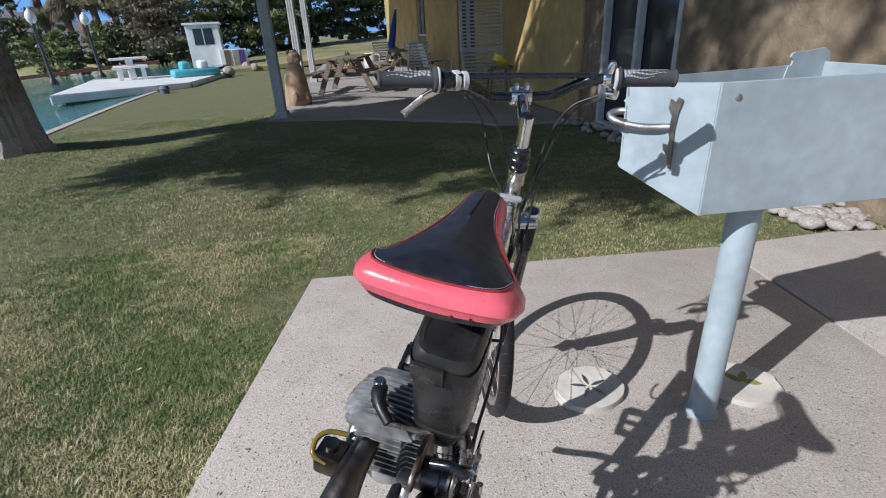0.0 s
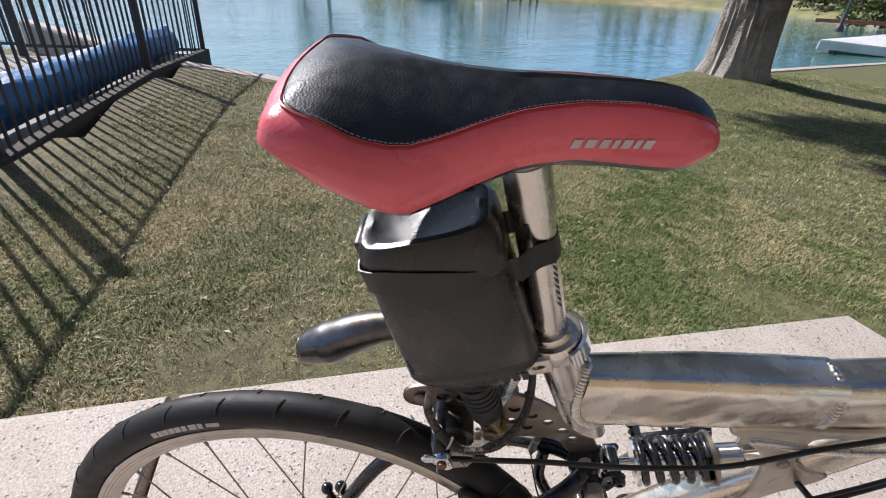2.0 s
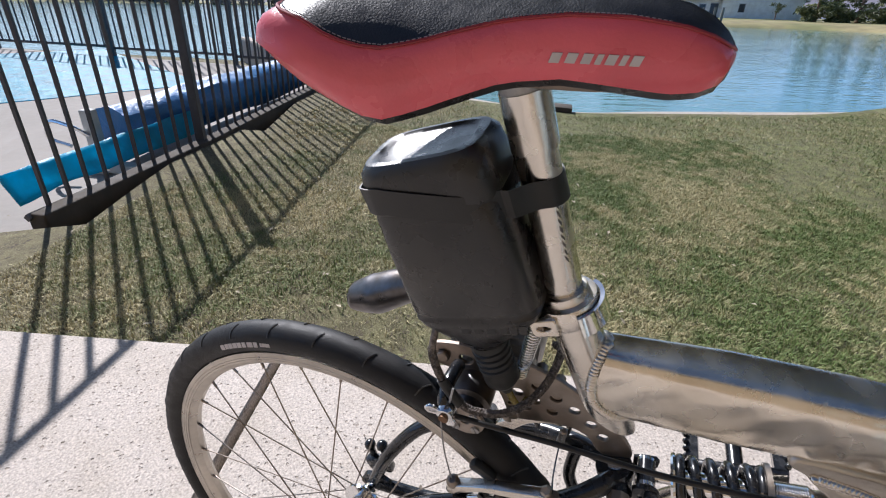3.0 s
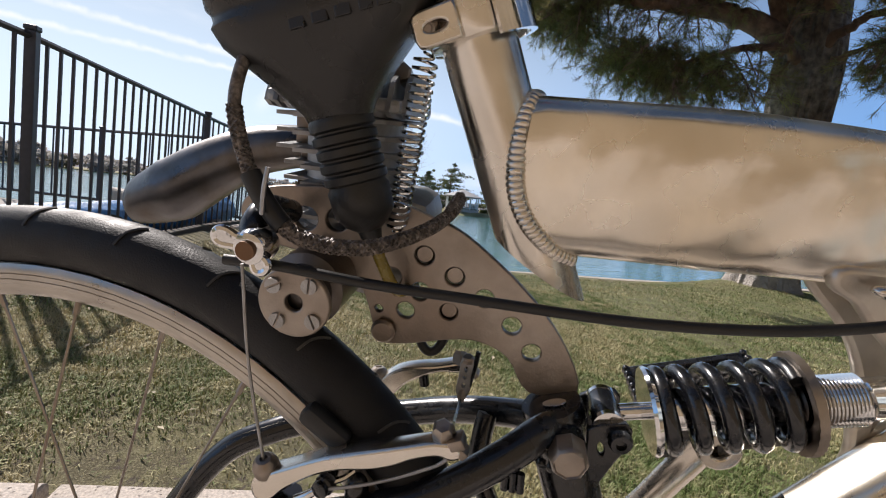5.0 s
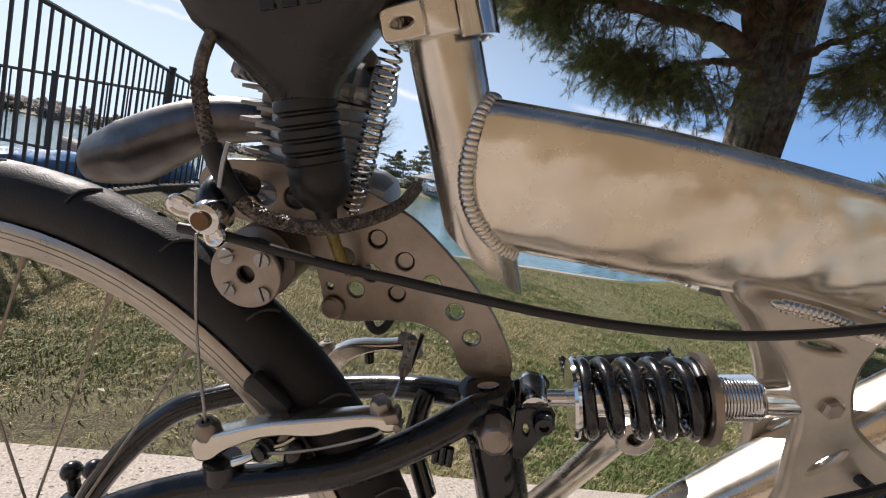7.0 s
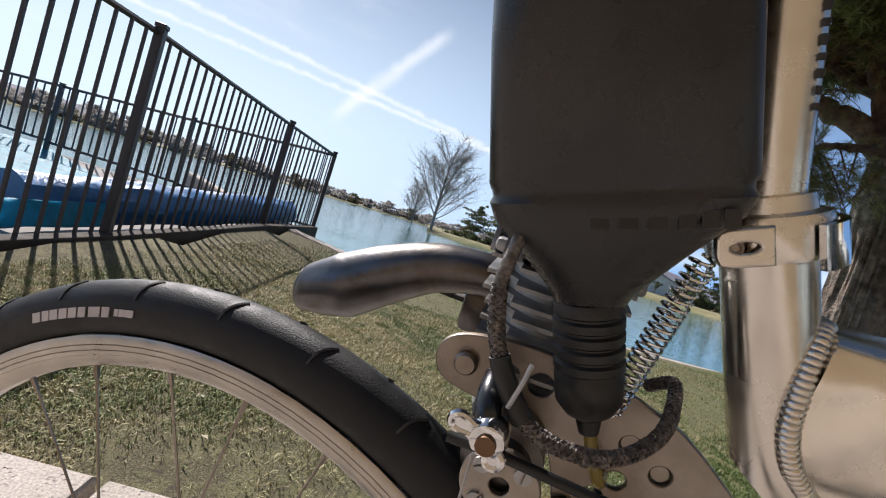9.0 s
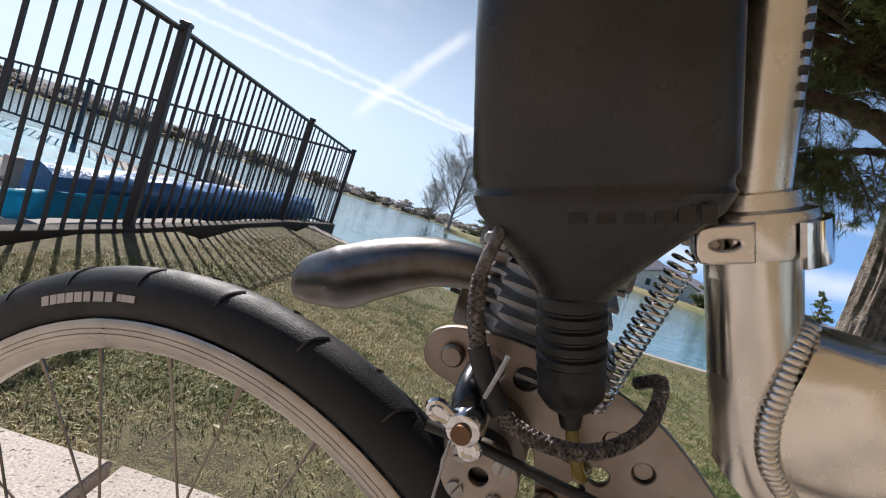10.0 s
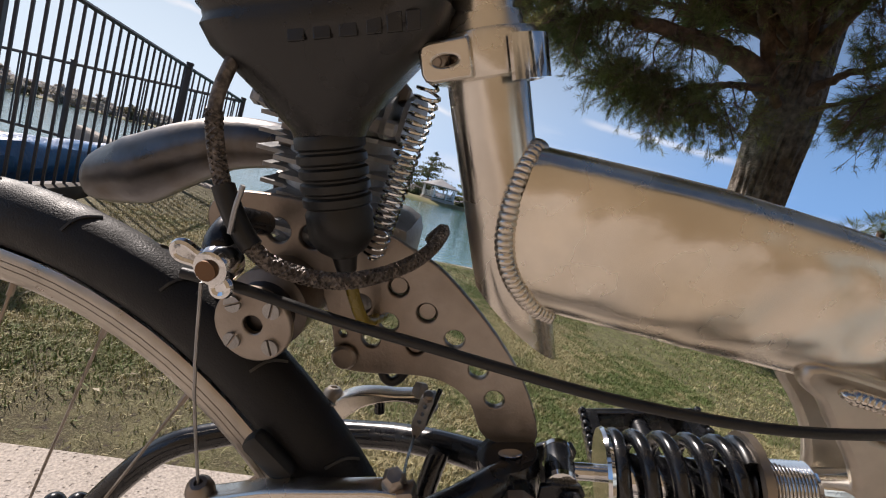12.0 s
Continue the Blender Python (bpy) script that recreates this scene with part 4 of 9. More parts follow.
def hills():
    bm = bmesh.new()
    rows = []
    prof = {118: 2.0, 124: 3.6, 126.5: 3.2, 130: 1.8, 134: 2.0, 138: 1.6, 142: 2.0, 145: 2.6, 147.5: 3.0, 149.3: 3.7, 150.8: 2.9, 153.5: 2.6, 156: 1.7, 159: 0.8, 163: 0.5, 175: 0.4, 190: 0.5, 200: 1.1, 210: 1.4, 222: 1.2}
    ks = sorted(prof)
    for az in np.arange(112, 228, 0.5):
        el = float(np.interp(az, ks, [prof[k] for k in ks])) + 0.12 * noise.noise((az * 0.9, 0, 0)) + 0.06 * noise.noise((az * 3.1, 4, 0))
        d = 2600
        rows.append([bm.verts.new(FAR(az, d, -5)), bm.verts.new(FAR(az, d + 120, d * math.tan(radians(el * 0.55)))), bm.verts.new(FAR(az, d + 420, (d + 420) * math.tan(radians(max(el, 0.2)))))])
    for a, b in zip(rows, rows[1:]):
        for k in range(2):
            bm.faces.new((a[k], a[k + 1], b[k + 1], b[k]))
    tagged(part("backdrop_hills", bm, M_HILL), "hazy blue desert hills on the horizon", "hills", "", "structure")


hills()

# the white wall behind the far conifers
bm = bmesh.new()
for a in np.arange(136.5, 122, -0.75):
    p, q = FAR(a, 90, 0.4), FAR(a - 0.7, 90, 0.4)
    mid, d = (p + q) / 2, q - p
    block(bm, (d.length, 0.12, 1.5), mid + V(0, 0, 0.75), 0.0, Matrix.Rotation(math.atan2(d.y, d.x), 3, "Z"))
    block(bm, (0.2, 0.2, 1.65), p + V(0, 0, 0.82))
whole("boundary_wall", bm, M_WHITE, "long white panel fence behind the conifers", "fence", None, "", "structure", False)

# ---- big pine on the lawn ----


LEAN = V(0.026, 0.017, 0)  # the trunk stands square to the sloping lawn


def big_pine():
    rng = np.random.default_rng(12)
    base = GROUND @ V(-4.9, 6.22, -0.06)
    tree = thing("pine_tree", Matrix.Translation(base), "old pine with pale furrowed bark and a low spreading crown", "tree")
    # trunk with long plates of bark
    bm = bmesh.new()
    seg, hs = 96, np.linspace(-0.1, 8.0, 110)
    rings = []
    for h in hs:
        r0 = 0.375 + 0.13 * math.exp(-max(h, 0) / 0.22) + 0.05 * math.exp(-((h - 3.0) / 0.6) ** 2) - 0.012 * h
        off = LEAN * h
        ring = []
        for k in range(seg):
            a = 2 * math.pi * k / seg
            u = noise.noise((a * 8 + 0.6 * noise.noise((h * 1.3, a, 1)), h * 0.9, 0.3)) + 0.5 * noise.noise((math.cos(a) * 9, math.sin(a) * 9, h * 2.4))
            flare = 1 + 0.12 * math.exp(-max(h, 0) / 0.3) * math.sin(a * 5 + 1)
            r = r0 * flare + 0.034 * max(-0.6, min(u * 2.4, 0.6))
            ring.append(bm.verts.new(off + V(r * math.cos(a), r * math.sin(a), h)))
        rings.append(ring)
    for a, b in zip(rings, rings[1:]):
        for k in range(seg):
            bm.faces.new((a[k], a[(k + 1) % seg], b[(k + 1) % seg], b[k]))
    part("trunk", bm, M_BARK, tree, "", None, True, False)
    # limbs with drooping tufts of needles: a low fringe, a broad tier towards the lake and a high wide top
    tufts, limbs = [], []
    to_ground = GROUND.inverted()
    sun_g = to_ground.to_3x3() @ SUN_DIR
    # upper limbs, mostly out of view, placed backwards from the shade they cast
    for k in range(78):
        h = rng.uniform(4.3, 7.2)
        x = rng.uniform(-2.5, 2.2) if k < 54 else rng.uniform(1.0, 5.5)
        edge = 2.8 - 0.89 * (x + 0.5) if x < -0.5 else 2.8 - 0.28 * (x + 0.5)
        y = edge + (rng.uniform(0.5, 1.1) if k < 14 else rng.uniform(0.8, 6.0))
        e = V(x - 1.02 * h + 4.95, y - 0.579 * h - 6.17, h)
        if e.x * e.x + e.y * e.y < 64:
            limbs.append((min(h - 0.6, rng.uniform(3.6, 5.6)), e, 0.08))
    for h, e, rad in limbs:
        s = V(LEAN.x * h, LEAN.y * h, h)
        a = math.atan2(e.y - s.y, e.x - s.x)
        lift = 0.22
        pts = spline([s, s.lerp(e, 0.33) + V(rng.normal(0, 0.1), rng.normal(0, 0.1), lift), s.lerp(e, 0.68) + V(rng.normal(0, 0.16), rng.normal(0, 0.16), lift * 0.8), e], 4)
        bm = bmesh.new()
        tube(bm, pts, [rad, rad * 0.66, rad * 0.42, 0.016], 8)
        for k in range(24):
            t = rng.uniform(0.6, 1.0)
            p = pts[int(t * (len(pts) - 1))]
            b = a + rng.choice([-1, 1]) * rng.uniform(0.3, 1.5)
            l2 = rng.uniform(0.35, 1.1) * (1.25 - 0.5 * t)
            q = p + V(math.cos(b) * l2, math.sin(b) * l2, rng.uniform(-0.4, 0.3))
            mid = (p + q) / 2 + V(rng.normal(0, 0.05), rng.normal(0, 0.05), 0.08)
            tube(bm, [p, mid, q], [0.018, 0.010, 0.004], 5, caps=False)
            for w in range(3):
                r_ = mid.lerp(q, rng.uniform(0, 0.9))
                tube(bm, [r_, r_ + V(*rng.normal(0, 0.14, 3))], [0.005, 0.002], 4, caps=False)
            for w in range(7):
                u = rng.uniform(0.3, 1.05)
                c = p.lerp(q, u) + V(*(rng.normal(0, 0.10, 3)))
                # keeps only tufts whose shade lands inside the shaded part of the lawn
                g = to_ground @ (base + c)
                g -= sun_g * (g.z / sun_g.z)
                near = float(np.interp(g.x, [-2.7, -1.6, -0.88, -0.1, 0.33, 1.0, 1.76], [4.79, 3.64, 3.04, 2.62, 2.9, 2.45, 2.21]))
                if g.x > -2.8 + 0.3 * noise.noise((g.y * 1.5, 0, 4)) and g.y > near:
                    tufts.append((c, (q - p).normalized()))
        part("limb", bm, M_BARK_DARK, tree)
    n_needle = 19
    tf = rng.permutation(len(tufts))
    for name, mt, ids in (("needles", M_NEEDLE, tf[: int(len(tf) * 0.88)]), ("dry_needles", M_NEEDLE_DRY, tf[int(len(tf) * 0.88):])):
        c = np.array([tufts[i][0] for i in ids])
        d = np.array([tufts[i][1] for i in ids])
        m = len(ids)
        dirs = d[:, None] * 0.8 + rng.normal(0, 0.75, (m, n_needle, 3)) + np.array([0, 0, 0.12])
        dirs /= np.linalg.norm(dirs, axis=2, keepdims=True)
        side = rng.normal(0, 1, (m, n_needle, 3))
        side -= dirs * (side * dirs).sum(2, keepdims=True)
        side /= np.linalg.norm(side, axis=2, keepdims=True)
        length = rng.uniform(0.09, 0.17, (m, n_needle, 1))
        start = c[:, None] + rng.normal(0, 0.035, (m, n_needle, 3))
        v = np.stack([start - side * 0.0115, start + side * 0.0115, start + dirs * length], 2).reshape(-1, 3)
        f = np.arange(len(v)).reshape(-1, 3)
        me = bpy.data.meshes.new(name)
        me.vertices.add(len(v))
        me.vertices.foreach_set("co", v.reshape(-1))
        me.loops.add(len(v))
        me.loops.foreach_set("vertex_index", np.arange(len(v), dtype=np.int32))
        me.polygons.add(len(f))
        me.polygons.foreach_set("loop_start", (np.arange(len(f)) * 3).astype(np.int32))
        me.update(calc_edges=True)
        me.materials.append(mt)
        ob = new(name, me)
        ob.parent = tree
    low_boughs(tree, base, rng)


def needle_mesh(name, tufts, per, length, half, material, parent, rng):
    """Sprays of thin needles round the ends of twigs."""
    c, d = np.array([t[0] for t in tufts]), np.array([t[1] for t in tufts])
    m = len(tufts)
    dirs = d[:, None] * 0.9 + rng.normal(0, 0.62, (m, per, 3))
    dirs /= np.linalg.norm(dirs, axis=2, keepdims=True)
    side = np.cross(dirs, rng.normal(0, 1, (m, per, 3)))
    side /= np.linalg.norm(side, axis=2, keepdims=True)
    start = c[:, None] - d[:, None] * rng.uniform(0, 0.12, (m, per, 1)) + rng.normal(0, 0.008, (m, per, 3))
    v = np.stack([start - side * half, start + side * half, start + dirs * rng.uniform(*length, (m, per, 1))], 2).reshape(-1, 3)
    me = bpy.data.meshes.new(name)
    me.vertices.add(len(v))
    me.vertices.foreach_set("co", v.reshape(-1))
    me.loops.add(len(v))
    me.loops.foreach_set("vertex_index", np.arange(len(v), dtype=np.int32))
    me.polygons.add(len(v) // 3)
    me.polygons.foreach_set("loop_start", (np.arange(len(v) // 3) * 3).astype(np.int32))
    me.update(calc_edges=True)
    me.materials.append(material)
    ob = new(name, me)
    ob.parent = parent


def low_boughs(tree, base, rng):
    """The boughs that hang low over the lawn: gnarled limbs, bare inner twigs and green tufts along the lower edge."""
    to_ground = GROUND.inverted()
    sun_g = to_ground.to_3x3() @ SUN_DIR
    mains = []
    for pts, r0 in (
        ([(0.0, 0.0, 3.15), (-0.1, -0.55, 3.5), (-0.25, -1.2, 3.66), (-0.2, -2.0, 3.56), (-0.71, -2.56, 3.70), (-1.18, -2.96, 3.66), (-1.7, -3.4, 3.9)], 0.19),
        ([(0.0, 0.0, 3.0), (0.42, -0.75, 3.08), (0.42, -1.5, 2.92), (0.15, -1.85, 2.80), (-0.35, -2.25, 2.78)], 0.075),
        ([(0.05, 0.0, 3.1), (0.5, -0.05, 3.36), (0.85, 0.12, 3.56), (1.5, 0.45, 3.75), (2.3, 0.8, 3.7)], 0.085),
        ([(0.05, 0.05, 3.0), (0.7, 0.0, 3.1), (1.2, 0.0, 3.15), (1.9, 0.2, 3.0)], 0.05),
        ([(-0.1, -0.2, 3.4), (0.1, -1.0, 4.2), (0.0, -2.0, 4.6), (-0.6, -3.0, 4.7)], 0.11),
        ([(0.1, 0.0, 3.5), (1.0, -0.3, 4.3), (1.9, -0.3, 4.6)], 0.10),
    ):
        path = spline(pts, 8)
        path = [p + V(*rng.normal(0, 0.012, 3)) for p in path]
        bm = bmesh.new()
        tube(bm, path, [r0, r0 * 0.72, r0 * 0.5, r0 * 0.3, 0.014], 12)
        part("limb", bm, M_BARK_DARK, tree)
        mains += path[4:]
    along = V(-0.765, -0.644, 0)
    edge_v = [-3.2, -1.15, -0.84, -0.1, 0.0, 0.82, 1.38, 2.1, 3.05, 4.6]
    edge_z = [2.75, 2.28, 2.26, 2.30, 2.06, 2.08, 2.48, 2.84, 3.34, 4.1]
    green, dry = [], []
    for k in range(410):
        v = rng.uniform(-3.0, 4.4) if k < 330 else rng.uniform(-2.7, -0.87)
        low = float(np.interp(v, edge_v, edge_z)) + 0.06 + 0.10 * noise.noise((v * 2.3, 0, 7))
        z = low + (abs(rng.normal(0, 0.22)) if k < 190 else rng.uniform(0.1, 1.9))
        if -0.86 < v < -0.06 and z < 3.25:
            continue
        c = V(0.75, -1.33, z) + along * v + V(0.62, -0.75, -0.1) * rng.normal(0.0, 0.38)
        root = min(mains, key=lambda p: (p - c).length + 0.5 * abs(p.z - c.z - 0.35))
        g = to_ground @ (base + c)
        g -= sun_g * (g.z / sun_g.z)
        if g.x < -3.1:
            continue
        arm = c - root
        if arm.length > 1.9:
            continue
        mid = root.lerp(c, 0.5) + V(*rng.normal(0, 0.07, 3)) + V(0, 0, 0.12)
        bm = bmesh.new()
        path = spline([root, mid, c], 4)
        tube(bm, path, [0.016, 0.010, 0.005], 6, caps=False)
        for w in range(13):
            u = rng.uniform(0.25, 1.0)
            p = path[int(u * (len(path) - 1))]
            q = p + V(*rng.normal(0, 0.16, 3)) + arm.normalized() * rng.uniform(0.0, 0.2) + V(0, 0, -0.04)
            m2 = p.lerp(q, 0.5) + V(*rng.normal(0, 0.03, 3))
            tube(bm, [p, m2, q], [0.0048, 0.0034, 0.002], 4, caps=False)
            for g in range(2):
                e = m2.lerp(q, rng.uniform(0.2, 1.0)) + V(*rng.normal(0, 0.075, 3))
                tube(bm, [m2, e], [0.0026, 0.0014], 3, caps=False)
                if rng.random() < (0.85 if k < 190 else 0.42):
                    (dry if rng.random() < 0.10 else green).append((e, (e - m2).normalized()))
            if k < 230 or k >= 330 or rng.random() < 0.35:
                green.append((q, (q - m2).normalized()))
        part("bough", bm, M_BARK_DARK, tree, "", None, False, False)
    needle_mesh("needles", green, 24, (0.07, 0.13), 0.0026, M_NEEDLE, tree, rng)
    needle_mesh("dry_needles", dry, 22, (0.06, 0.11), 0.0026, M_NEEDLE_DRY, tree, rng)


big_pine()


# ---- pool fence ----


def pool_fence():
    line = [(-1.66, -1.796), (-2.93, -1.52), (-5.5, -1.11), (-6.9, -0.68)]
    tops = [1.31, 1.29, 1.22, 1.12]
    fence = thing("pool_fence", SITE, "dark metal picket fence round the pool deck", "fence")
    corner = line[-1]
    far = [corner, (-7.25, -2.7), (-7.6, -4.6), (-7.95, -6.5), (-8.3, -8.4)]
    bm = bmesh.new()
    block(bm, (0.055, 0.055, 1.0), (0, 0, 0.5), 0.004)
    block(bm, (0.065, 0.065, 0.02), (0, 0, 1.01), 0.006)
    post = part("post", bm, M_IRON, fence, "", pose(*line[1], -0.12), False)
    post.scale = (1, 1, tops[1] + 0.12)
    bm = bmesh.new()
    block(bm, (0.016, 0.016, 1.0), (0, 0, 0.5))
    bar = None
    for chain, heights in ((line, tops), (far, [1.12, 0.97, 0.85, 0.72, 0.6])):
        for i, (p, h) in enumerate(zip(chain, heights)):
            if i > 1 or chain is far:
                if not (chain is far and i == 0):
                    o = twin(post, pose(*p, -0.12))
                    o.scale = (1, 1, h + 0.12)
            if i + 1 == len(chain):
                continue
            q, hq = chain[i + 1], heights[i + 1]
            a, b = V(*p, h - 0.03), V(*q, hq - 0.03)
            d = (b - a).length
            for z in (0.0, 1.0):
                rail = bmesh.new()
                s, e = (a, b) if z == 0 else (V(*p, 0.02), V(*q, 0.0))
                tube(rail, [s, e], 0.018, 4)
                part("rail", rail, M_IRON, fence, "", None, False)
            n = int(d / 0.118)
            for k in range(1, n):
                t = k / n
                c = a.lerp(b, t)
                low = 0.0
                m = Matrix.Translation((c.x, c.y, low)) @ Matrix.Diagonal((1, 1, c.z - low, 1))
                if bar is None:
                    bar = part("picket", bm, M_IRON, fence, "", None, False)
                    bar.matrix_basis = m
                else:
                    twin(bar, m)
    # kerb under the fence; its dark colour holds the shade on its face
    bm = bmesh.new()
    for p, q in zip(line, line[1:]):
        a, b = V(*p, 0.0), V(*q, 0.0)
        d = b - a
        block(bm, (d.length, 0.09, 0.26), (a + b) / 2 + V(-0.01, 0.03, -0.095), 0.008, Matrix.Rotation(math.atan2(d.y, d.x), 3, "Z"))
    tagged(part("trim_fence_kerb", bm, M_BLOCK, None, "", SITE, False), "kerb under the pool fence, its shade painted in dark", "kerb", "", "structure")
    bm = bmesh.new()
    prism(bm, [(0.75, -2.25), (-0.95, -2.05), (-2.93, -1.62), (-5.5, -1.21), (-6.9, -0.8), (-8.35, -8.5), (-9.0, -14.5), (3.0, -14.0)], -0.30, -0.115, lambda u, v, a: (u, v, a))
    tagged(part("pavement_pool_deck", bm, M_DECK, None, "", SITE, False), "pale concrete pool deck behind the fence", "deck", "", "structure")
    # the pool itself, a narrow strip of bright water
    bm = bmesh.new()
    block(bm, (5.0, 3.6, 0.02), (0, 0, 0))
    pool = part("water_pool", bm, M_COVER_LIGHT, None, "", SITE @ pose(-5.2, -5.6, -0.118, 0, 0, -45))
    tagged(pool, "bright turquoise pool sunk in the deck", "pool", "", "structure")


pool_fence()


def cover_reel():
    reel = thing("pool_cover_reel", SITE @ pose(-2.75, -2.0, -0.12, 0, 0, 168), "blue bubble pool cover rolled on a white reel", "pool cover")
    rng = np.random.default_rng(5)
    bm = bmesh.new()
    rings = []
    for i in range(60):
        u = i / 59 * 4.3
        ring = []
        for k in range(28):
            a = 2 * math.pi * k / 28
            r = 0.165 + 0.02 * noise.noise((u * 3, a * 2, 1)) + 0.03 * noise.noise((u * 1.2, math.cos(a) * 2, math.sin(a) * 2))
            sag = -0.05 * max(0, -math.sin(a))
            ring.append(bm.verts.new((u, r * math.cos(a), 0.25 + r * math.sin(a) * 0.85 + sag)))
        rings.append(ring)
    for a, b in zip(rings, rings[1:]):
        for k in range(28):
            bm.faces.new((a[k], a[(k + 1) % 28], b[(k + 1) % 28], b[k]))
    bm.faces.new(rings[0][::-1])
    bm.faces.new(rings[-1])
    part("cover_roll", bm, M_COVER, reel)
    bm = bmesh.new()
    rows = []
    for i in range(40):
        u = -0.9 + i / 39 * 1.5
        row = []
        for k in range(8):
            t = k / 7
            row.append(bm.verts.new((u, -0.19 - 0.07 * t - 0.02 * noise.noise((u * 4, t * 2, 0)), 0.27 - t * 0.17 * (0.8 + 0.25 * noise.noise((u * 2.5, 7, 0))))))
        rows.append(row)
    for a, b in zip(rows, rows[1:]):
        for k in range(7):
            bm.faces.new((a[k], a[k + 1], b[k + 1], b[k]))
    flap = part("cover_flap", bm, M_COVER_LIGHT, reel, "loose turquoise flap of the cover")
    md = flap.modifiers.new("thick", "SOLIDIFY")
    md.thickness = 0.006
    for u in (-0.12, 4.42):
        bm = bmesh.new()
        block(bm, (0.07, 0.07, 0.4), (u, 0.0, 0.2), 0.01)
        block(bm, (0.09, 0.6, 0.06), (u, 0.0, 0.05), 0.012)
        part("stand", bm, M_GREY_WHITE, reel, "", None, False)
    bm = bmesh.new()
    tube(bm, spline([(-0.16, 0, 0.25), (-0.2, 0.06, 0.31), (-0.2, 0.2, 0.33), (-0.2, 0.24, 0.23), (-0.2, 0.1, 0.19)], 4), 0.012, 8)
    part("crank", bm, M_CHROME, reel)


cover_reel()


def lounger(x, y, a):
    bm = bmesh.new()
    for s in (-0.3, 0.3):
        tube(bm, spline([(-0.9, s, 0.3), (0.2, s, 0.32), (0.85, s, 0.75)], 4), 0.016, 6)
        for u in (-0.7, 0.3):
            rod(bm, (u, s, 0.3), (u + 0.1, s, 0.0), 0.014, 6)
    ob = thing("pool_lounger", SITE @ pose(x, y, -0.115, 0, 0, a), "pale pool lounger on the deck", "lounger", "pool loungers")
    part("frame", bm, M_WHITE, ob)
    bm = bmesh.new()
    pts = spline([(-0.9, 0, 0.31), (0.2, 0, 0.33), (0.85, 0, 0.76)], 6)
    for p in pts:
        block(bm, (0.075, 0.56, 0.008), p)
    part("sling", bm, M_GREY_WHITE, ob, "", None, False)


lounger(-5.6, -6.6, 150)

# ---- park grill on a post ----


def grill():
    g = thing("park_grill", GROUND @ pose(0.95, 0.69, 0.045), "pale blue-grey steel park grill on a round post", "grill")
    bm = bmesh.new()
    lathe(bm, [(0.041, -0.05), (0.041, 0.70), (0.039, 0.71)], seg=24)
    lathe(bm, [(0.05, -0.04), (0.05, -0.022), (0.041, -0.014)], seg=24)
    part("post", bm, M_GRILL, g)
    # open box of folded sheet: the long near side, the notched end, the far side, the other end and a floor
    t, z0, z1 = 0.006, 0.695, 1.012
    c0, c1, c2, c3 = V(-0.18, -0.073, 0), V(0.36, -0.058, 0), V(0.36, 0.27, 0), V(-0.30, 0.135, 0)
    bm = bmesh.new()
    prism(bm, [(c0.x + 0.004, c0.y + 0.002), (c1.x, c1.y), (c2.x, c2.y), (c0.x + 0.10, c0.y + 0.25), (c0.x + 0.01, c0.y + 0.05)], z0 + 0.02, z0 + 0.026, lambda u, v, a: (u, v, a))
    part("floor_plate", bm, M_GRILL, g, "", None, False)
    ef = c3 - c2
    bm = bmesh.new()
    prism(bm, [(0, z0), (ef.length - 0.16, z0), (ef.length, 0.785), (ef.length, z1 - 0.003), (0, z1 - 0.003)], -t / 2, t / 2, lambda u, v, a: tuple(c2 + ef.normalized() * u + V(-ef.normalized().y, ef.normalized().x, 0) * a + V(0, 0, v)))
    part("side_panel", bm, M_GRILL, g, "", None, False)
    for a, b in ((c0, c1), (c1, c2)):
        bm = bmesh.new()
        d = b - a
        block(bm, (d.length, t, z1 - z0), (a + b) / 2 + V(0, 0, (z0 + z1) / 2), 0.002, Matrix.Rotation(math.atan2(d.y, d.x), 3, "Z"))
        part("side_panel", bm, M_GRILL, g, "", None, False)
    d = c3 - c0
    L = d.length
    dn = d.normalized()
    outline = [(0, z0), (L, 0.775), (L + 0.006, 0.785), (L - 0.004, 0.80), (L - 0.006, 0.86), (L + 0.006, 0.872), (L - 0.008, 0.885), (L - 0.008, 0.94), (L + 0.006, 0.955), (L - 0.01, 0.968), (L - 0.006, 1.0), (0, z1)]
    bm = bmesh.new()
    prism(bm, outline, -t / 2, t / 2, lambda u, v, a: (c0.x + dn.x * u - dn.y * a, c0.y + dn.y * u + dn.x * a, v))
    part("end_panel", bm, M_GRILL, g, "notched end panel", None, False)
    bm = bmesh.new()
    lathe(bm, [(0.007, z0), (0.007, z1)], (c0.x + 0.004, c0.y + 0.004, 0), (0, 0, 1), 12)
    part("folded_corner", bm, M_GRILL, g)
    bm = bmesh.new()
    e = c2 - c3
    en = e.normalized()
    prism(bm, rounded([(0.53, 0.9), (0.53, 1.0), (0.542, 1.008), (0.546, 1.022), (0.536, 1.032), (0.548, 1.044), (0.60, 1.045), (0.68, 1.04), (0.68, 0.9)], 3), -0.006, 0.0, lambda u, v, a: (c3.x + en.x * u - en.y * a, c3.y + en.y * u + en.x * a, v))
    part("wind_guard", bm, M_GRILL, g, "raised rear plate with a hooked end", None, False)
    for k in range(11):
        u = 0.06 + k * 0.045
        bm = bmesh.new()
        rod(bm, (c0.x + u, c0.y + 0.02, 0.955), (c0.x + u - 0.03, c0.y + 0.2, 0.955), 0.005, 6)
        part("grate_bar", bm, M_STEEL, g)
